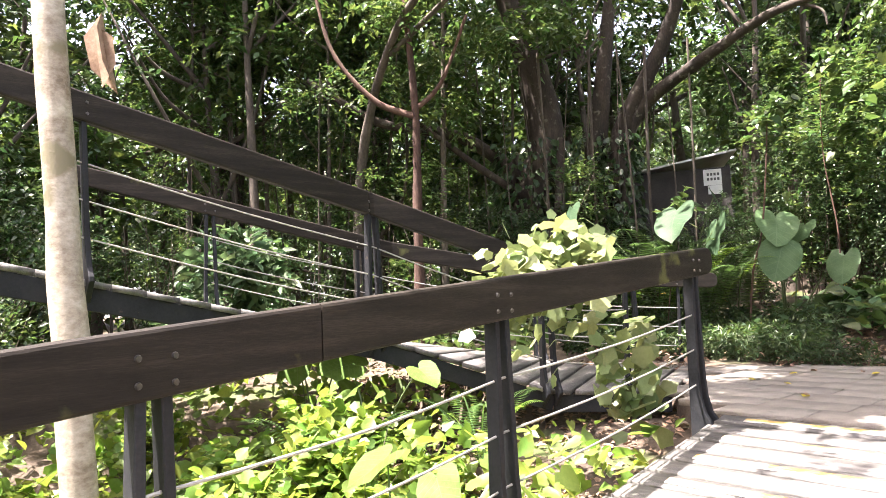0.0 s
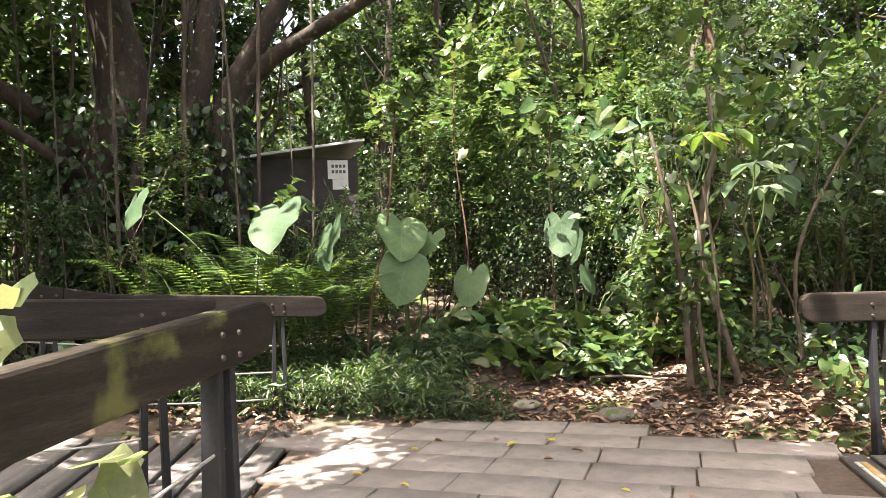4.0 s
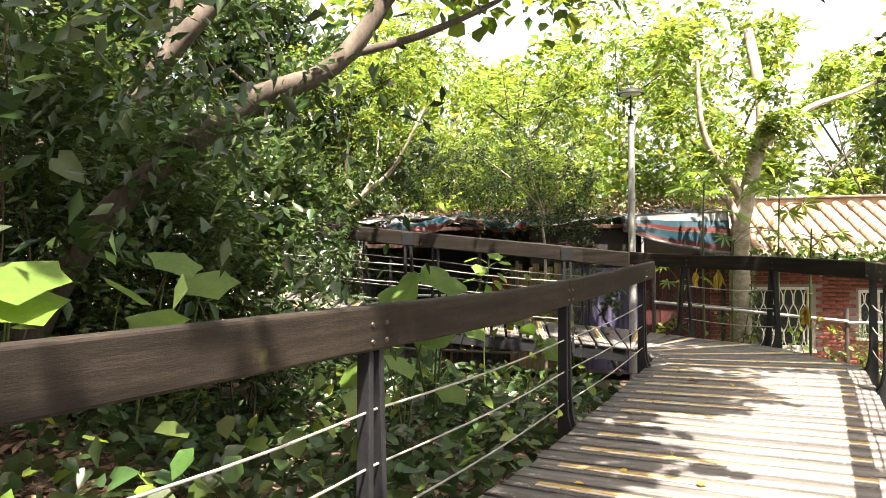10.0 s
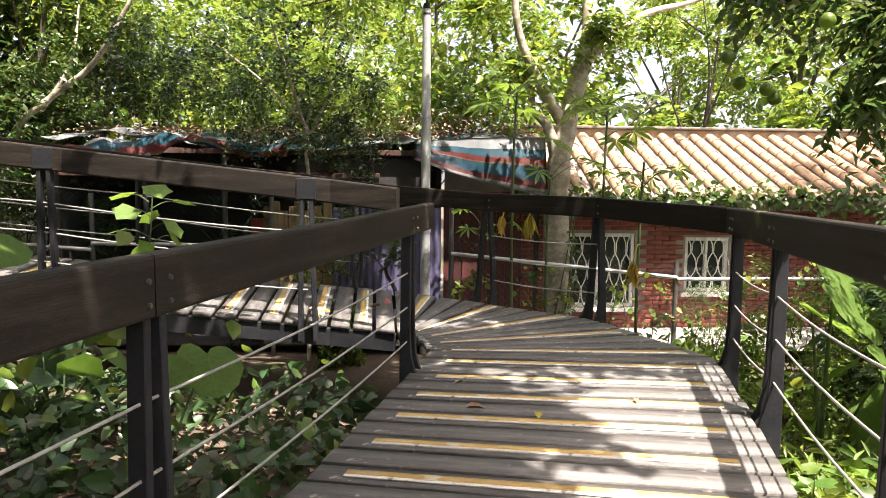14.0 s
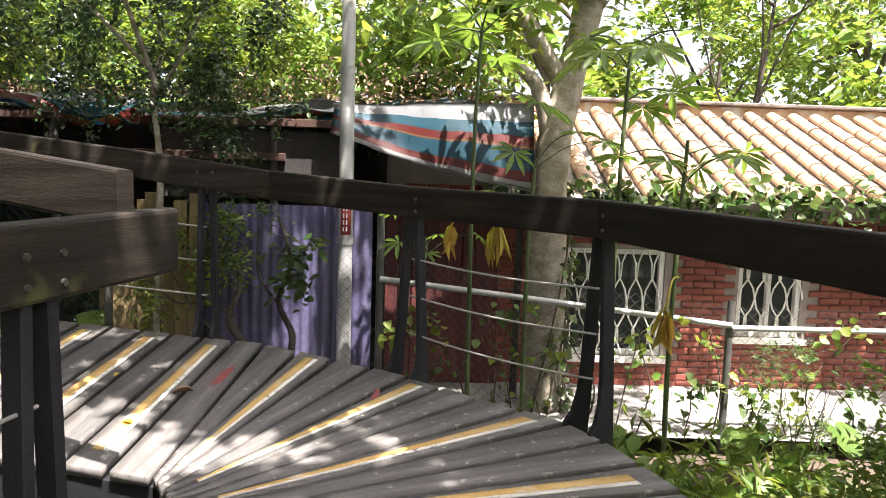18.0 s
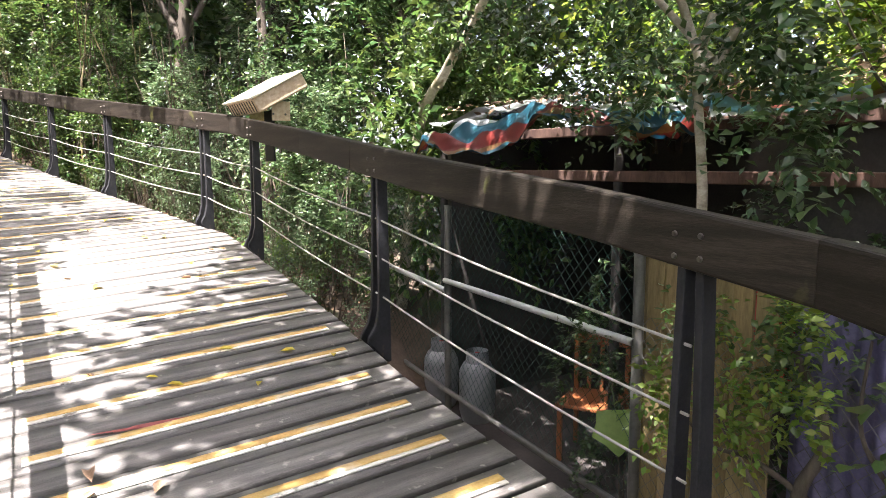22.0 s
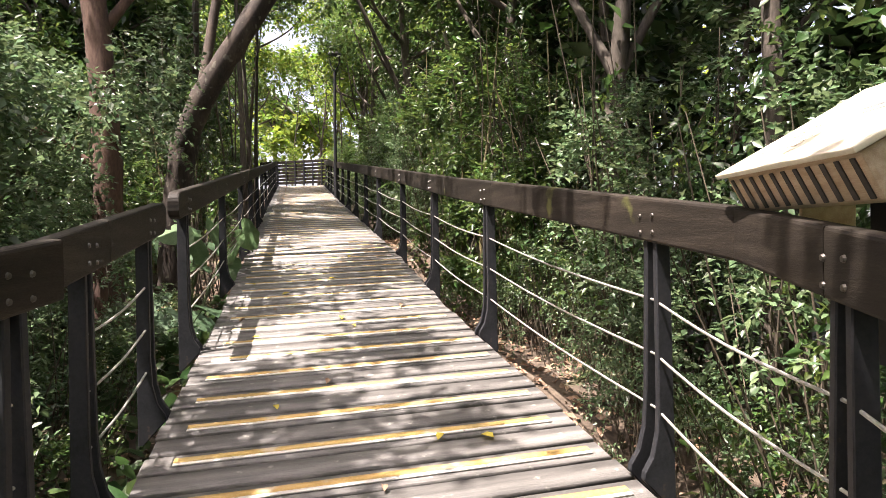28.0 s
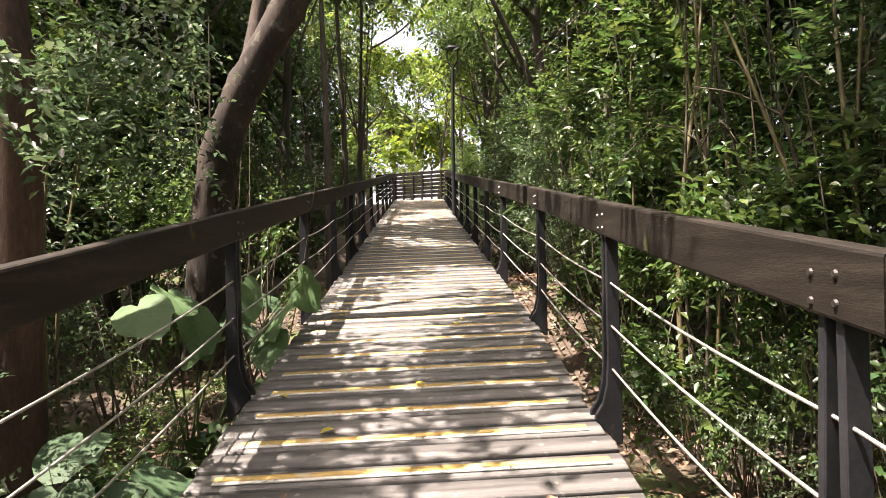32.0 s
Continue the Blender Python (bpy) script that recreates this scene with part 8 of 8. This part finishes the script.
part("notice", boxed(0.47, 0.72, -0.014, -0.004, 1.95, 2.115), PAPER, hut)
for k in range(8):
    part("writing", boxed(0.46 + 0.06 * (k % 4), 0.50 + 0.06 * (k % 4), -0.016, -0.013, 2.30 - 0.09 * (k // 4), 2.35 - 0.09 * (k // 4)), INK, nt)

# ---- far end of the ramp: barrier and a lamp ----
zb = deck_height(5.4, 38.9)
bar = thing("barrier", "slatted timber barrier across the top of the ramp", "fence", Matrix.Translation((5.45, 39.3, zb)) @ Matrix.Rotation(-0.26 + 0.0, 4, "Z"))
for k in range(7):
    part("slat", boxed(-2.2, 1.6, -0.03, 0.03, 0.12 + 0.16 * k, 0.24 + 0.16 * k, 0.006), WOOD_RAIL, bar)
for k in range(9):
    part("post", boxed(-2.2 + 0.45 * k, -2.13 + 0.45 * k, -0.08, -0.032, -0.1, 1.2, 0.006), STEEL_BLACK, bar)
fl = thing("lamp_post", "slim black lamp post with an open lantern head", "lamp post", Matrix.Translation((8.75, 30.0, 3.1)))
part("pole", tube("pole", [(0, 0, 0), (0.0, 0, 2.6), (0.03, 0, 4.5)], [0.06, 0.05, 0.045], 10), STEEL_BLACK, fl)
for s in (-1, 1):
    part("head_arm", tube("head_arm", bend([(0.03, 0, 4.5), (0.03 + s * 0.14, 0, 4.75), (0.03 + s * 0.15, 0, 5.05)], 4), 0.02, 6), STEEL_BLACK, fl)
bm_ = bmesh.new()
q = bmesh.ops.create_cone(bm_, cap_ends=True, segments=20, radius1=0.22, radius2=0.20, depth=0.06)["verts"]
bmesh.ops.translate(bm_, vec=(0.03, 0, 5.08), verts=q)
part("head", bm_, STEEL_BLACK, fl)


def palm(x, y, seed):
    rng = np.random.default_rng(seed)
    t = thing("palm", "small palm with arching feathery fronds", "palm", Matrix.Translation((x, y, ground(x, y))))
    for i in range(8):
        a = i * 0.785 + rng.uniform(-0.2, 0.2)
        L = rng.uniform(1.1, 1.5)
        u = np.linspace(0.05, 1, 30)
        sp_ = np.stack([np.cos(a) * u * L, np.sin(a) * u * L, 1.0 + L * (0.95 * u - 0.9 * u ** 2)], 1)
        w = 0.42 * np.sin(np.pi * (0.15 + 0.8 * u))
        part("frond", frond_mesh(sp_, w, 0.085, 0.9, 0.008), LEAF_MID, t)
    part("trunk", tube("trunk", [(0, 0, -0.1), (0, 0, 0.6), (0, 0, 1.05)], [0.09, 0.07, 0.05], 9), BARK, t)


palm(12.75, 19.2, 801)


# ---- stones and a fallen stick beside the paving, and thin saplings behind it ----
STONE = mat("mossy_stone", [(0.10, 0.09, 0.07), (0.19, 0.17, 0.14), (0.27, 0.25, 0.21)], 0.9, 6, 60, 0.7, per="object", spread=0.2, spots=((0.07, 0.10, 0.03), 9, 0.52))
SR = random.Random(66)
for x_, y_, r_ in ((3.36, 7.78, 0.13), (2.78, 8.30, 0.09), (1.40, 8.72, 0.10), (3.05, 8.10, 0.05), (3.75, 7.75, 0.06), (4.0, 8.0, 0.05), (2.3, 8.5, 0.06), (3.6, 8.3, 0.045)):
    bm_ = bmesh.new()
    bmesh.ops.create_icosphere(bm_, subdivisions=3, radius=r_)
    k_ = SR.uniform(0, 50)
    for v_ in bm_.verts:
        v_.co *= 1 + 0.35 * noise.noise(v_.co / r_ * 0.9 + Vector((k_, 0, 0))) + 0.08 * noise.noise(v_.co / r_ * 3)
        v_.co.z *= 0.5
        v_.co.x *= 1.25
    for f_ in bm_.faces:
        f_.smooth = True
    st = part("stone", bm_, STONE)
    st.matrix_basis = Matrix.Translation((x_, y_, ground(x_, y_) + 0.05 * noise.noise((x_ * 0.9, y_ * 0.9, 0.3)) + r_ * 0.25)) @ Matrix.Rotation(SR.uniform(0, 6), 4, "Z")
    tagged(st, "mossy grey-brown stone half sunk in leaf litter", "stone", group="stones beside the paving")
for x_, y_, a_, l_ in ((4.05, 8.1, 2.4, 0.7), (4.2, 7.5, 2.2, 0.6), (3.3, 9.0, 0.3, 0.55), (2.4, 9.0, 2.8, 0.4), (3.8, 8.6, 1.1, 0.5)):
    z_ = ground(x_, y_) + 0.06
    d_ = Vector((math.cos(a_), math.sin(a_), 0)) * l_
    sk = part("stick", tube("stick", bend([(0, 0, 0), tuple(d_ * 0.5 + Vector((0.03, 0.02, 0.02))), tuple(d_)], 4), 0.013, 6), BARK)
    sk.matrix_basis = Matrix.Translation((x_, y_, z_))
    tagged(sk, "dry fallen stick lying on the leaf litter", "stick", group="fallen sticks")
for pts_, r_ in (([(1.58, 9.6, 0.9), (1.66, 9.6, 1.57), (1.81, 9.6, 2.13), (1.93, 9.6, 3.1), (1.98, 9.6, 3.74)], 0.016), ([(3.57, 9.4, 0.9), (3.57, 9.4, 1.88), (3.59, 9.4, 2.89), (3.62, 9.4, 3.4)], 0.010),
                 ([(2.7, 9.8, 0.9), (2.75, 9.8, 2.0), (2.65, 9.8, 3.1), (2.7, 9.8, 4.2)], 0.012), ([(4.6, 8.8, 0.7), (4.9, 8.8, 1.6), (5.4, 8.8, 2.6), (5.7, 8.8, 3.6)], 0.016), ([(0.55, 9.7, 0.8), (0.65, 9.7, 1.6), (0.7, 9.7, 2.5)], 0.008)):
    sp_ = limb_tree("thin bare-stemmed sapling with a few leaves at its top", BARK_RED, [(pts_, r_, r_ * 0.5)], name="sapling")
    sp_["category"] = "sapling"
    crown_on(sp_, int(pts_[0][0] * 100), tuple(Vector(pts_[-1]) + Vector((0, 0, -0.1))), (0.32, 0.32, 0.35), 12, 5, 0.12, LEAF_MID, 0.8, "lobed", 0.3)

# ---- leaves lying on the boards and stones ----
LEAF_LIE = mesh_of("fallen_leaf", *leaf_arrays(np.array([[0, 0, 0.012]]), np.array([[1.0, 0, 0.0]]), np.array([0.085]), 0.55, 0.14, 7, "oval", 0.1))
LEAF_LIE.materials.append(LEAF_YELLOW)
LEAF_BROWN = mesh_of("fallen_leaf", *leaf_arrays(np.array([[0, 0, 0.012]]), np.array([[1.0, 0, 0.05]]), np.array([0.095]), 0.42, 0.26, 8, "oval", 0.1))
LEAF_BROWN.materials.append(LITTER)
LR = random.Random(31)
for i in range(74):
    if i < 44:
        y = LR.uniform(4.2, 17.5)
        x = LR.uniform(mid_x(y) - 0.85, mid_x(y) + 0.85)
        z = deck_height(max(x, 11.5) if y < 8 else x, y)
    elif i < 60:
        x = LR.uniform(5, 11)
        y = LR.uniform(5.3 - 0.3 * (x - 3) - 0.7 + 0.1, 5.3 - 0.3 * (x - 3) + 0.8)
        z = deck_height(x, y)
    else:
        x, y, z = LR.uniform(0.9, 3.2), LR.uniform(5.6, 7.6), 0.515
        if not in_land(x, y):
            continue
    yel = LR.random() < 0.62
    ob = new("fallen_leaf", LEAF_LIE if yel else LEAF_BROWN)
    ob.matrix_basis = Matrix.Translation((x, y, z + 0.006)) @ Matrix.Rotation(math.atan(0.115) if (y > 7 and i < 44) else 0.0, 4, "X") @ Matrix.Rotation(LR.uniform(0, 6.28), 4, "Z") @ Matrix.Diagonal((*(LR.uniform(0.6, 1.2),) * 3, 1))
    tagged(ob, "yellow fallen leaf lying on the walkway" if yel else "curled brown fallen leaf lying on the walkway", "leaf", "fallen leaves")


# ---- unseen crowns added high above the walk, whose gaps let sun through in patches ----
roof_a = limb_tree("added spreading tree whose crown roofs the ramp with patchy shade", BARK, [
    ([(8.8, 9.4, 0.3), (8.9, 9.0, 2.6), (9.6, 7.8, 4.6), (10.8, 6.4, 6.0)], 0.14, 0.06),
    ([(9.2, 8.5, 3.6), (9.5, 8.6, 5.2), (10.0, 9.8, 6.2)], 0.07, 0.02),
    ([(9.5, 8.0, 4.4), (10.6, 5.6, 5.4), (11.4, 3.8, 6.0)], 0.07, 0.02)])
crown_on(roof_a, 901, (11.2, 6.4, 6.3), (1.9, 4.6, 0.9), 440, 11, 0.18, LEAF_MID, 0.55, "kite", 0.6, clump=36)
crown_on(roof_a, 902, (12.9, 3.9, 6.6), (1.6, 2.2, 0.8), 70, 11, 0.20, LEAF_MID, 0.55, "kite", 0.6, clump=60)
crown_on(roof_a, 903, (11.6, 2.4, 6.2), (2.2, 1.9, 0.8), 200, 11, 0.20, LEAF_MID, 0.55, "kite", 0.6, clump=60)
crown_on(roof_a, 906, (10.2, 1.5, 6.5), (1.6, 1.7, 0.7), 360, 11, 0.20, LEAF_MID, 0.55, "kite", 0.6, clump=34)
crown_on(roof_a, 907, (13.0, 6.9, 6.8), (0.9, 2.6, 0.7), 190, 11, 0.20, LEAF_MID, 0.55, "kite", 0.6, clump=60)
crown_on(roof_a, 904, (13.8, 5.9, 6.6), (1.2, 2.2, 0.8), 50, 11, 0.20, LEAF_MID, 0.55, "kite", 0.6, clump=60)
crown_on(roof_a, 905, (12.7, 1.0, 6.4), (1.6, 1.5, 0.7), 120, 11, 0.20, LEAF_MID, 0.55, "kite", 0.6, clump=60)
roof_b = limb_tree("tree with large round leaves arching over the level boardwalk", BARK, [
    ([(7.0, 8.6, 0.3), (7.1, 7.8, 1.8), (7.5, 6.9, 2.7), (7.8, 6.35, 3.03), (8.2, 5.92, 3.87), (8.3, 5.86, 4.3), (8.4, 5.6, 5.6)], 0.10, 0.04),
    ([(8.15, 5.95, 3.8), (8.6, 5.43, 3.97), (9.2, 4.7, 4.2), (9.9, 4.2, 4.7)], 0.05, 0.018),
    ([(7.85, 6.3, 3.1), (8.2, 5.75, 3.34), (8.8, 5.14, 3.84), (9.4, 4.6, 4.6)], 0.035, 0.012),
    ([(8.3, 5.8, 4.6), (7.2, 5.0, 5.2), (6.2, 4.0, 5.7)], 0.04, 0.015)])
crown_on(roof_b, 911, (6.6, 4.2, 5.6), (2.4, 2.2, 0.8), 220, 9, 0.20, LEAF_MID, 0.85, "oval", 0.6, clump=60)
crown_on(roof_b, 912, (9.0, 5.6, 4.4), (1.5, 1.2, 0.5), 60, 7, 0.15, LEAF_LIGHT, 0.9, "oval", 0.6, clump=60)
crown_on(roof_b, 913, (8.9, 2.6, 6.2), (2.0, 1.9, 0.7), 190, 11, 0.20, LEAF_MID, 0.6, "kite", 0.6, clump=60)
crown_on(roof_b, 914, (4.9, 5.2, 6.2), (2.5, 1.7, 0.7), 270, 9, 0.21, LEAF_MID, 0.6, "kite", 0.6, clump=60)
crown_on(roof_b, 915, (5.6, 7.0, 7.2), (2.7, 1.8, 0.8), 330, 9, 0.21, LEAF_MID, 0.6, "kite", 0.6, clump=60)
crown_on(roof_b, 916, (4.5, 7.2, 7.4), (1.7, 1.4, 0.7), 200, 9, 0.21, LEAF_MID, 0.6, "kite", 0.6, clump=60)
roof_c = limb_tree("tree added to shade the paved landing", BARK, [
    ([(-4.1, 10.4, 0.6), (-4.0, 10.3, 3.4), (-3.0, 9.4, 5.4), (-1.2, 8.2, 6.4)], 0.10, 0.04),
    ([(-3.2, 9.6, 5.1), (-1.2, 8.9, 6.2), (0.8, 8.0, 6.8)], 0.05, 0.015)])
crown_on(roof_c, 922, (-2.2, 6.4, 6.5), (1.6, 1.5, 0.7), 230, 9, 0.20, LEAF_MID, 0.55, "kite", 0.6, clump=60)
crown_on(roof_c, 923, (0.4, 4.0, 6.4), (1.1, 0.8, 0.6), 80, 9, 0.20, LEAF_MID, 0.55, "kite", 0.6, clump=60)
crown_on(roof_c, 924, (-0.3, 8.2, 7.0), (2.0, 1.1, 0.6), 190, 9, 0.20, LEAF_MID, 0.55, "kite", 0.6, clump=60)
crown_on(roof_c, 921, (0.4, 5.3, 6.5), (2.4, 2.2, 0.8), 950, 11, 0.18, LEAF_MID, 0.55, "kite", 0.6)
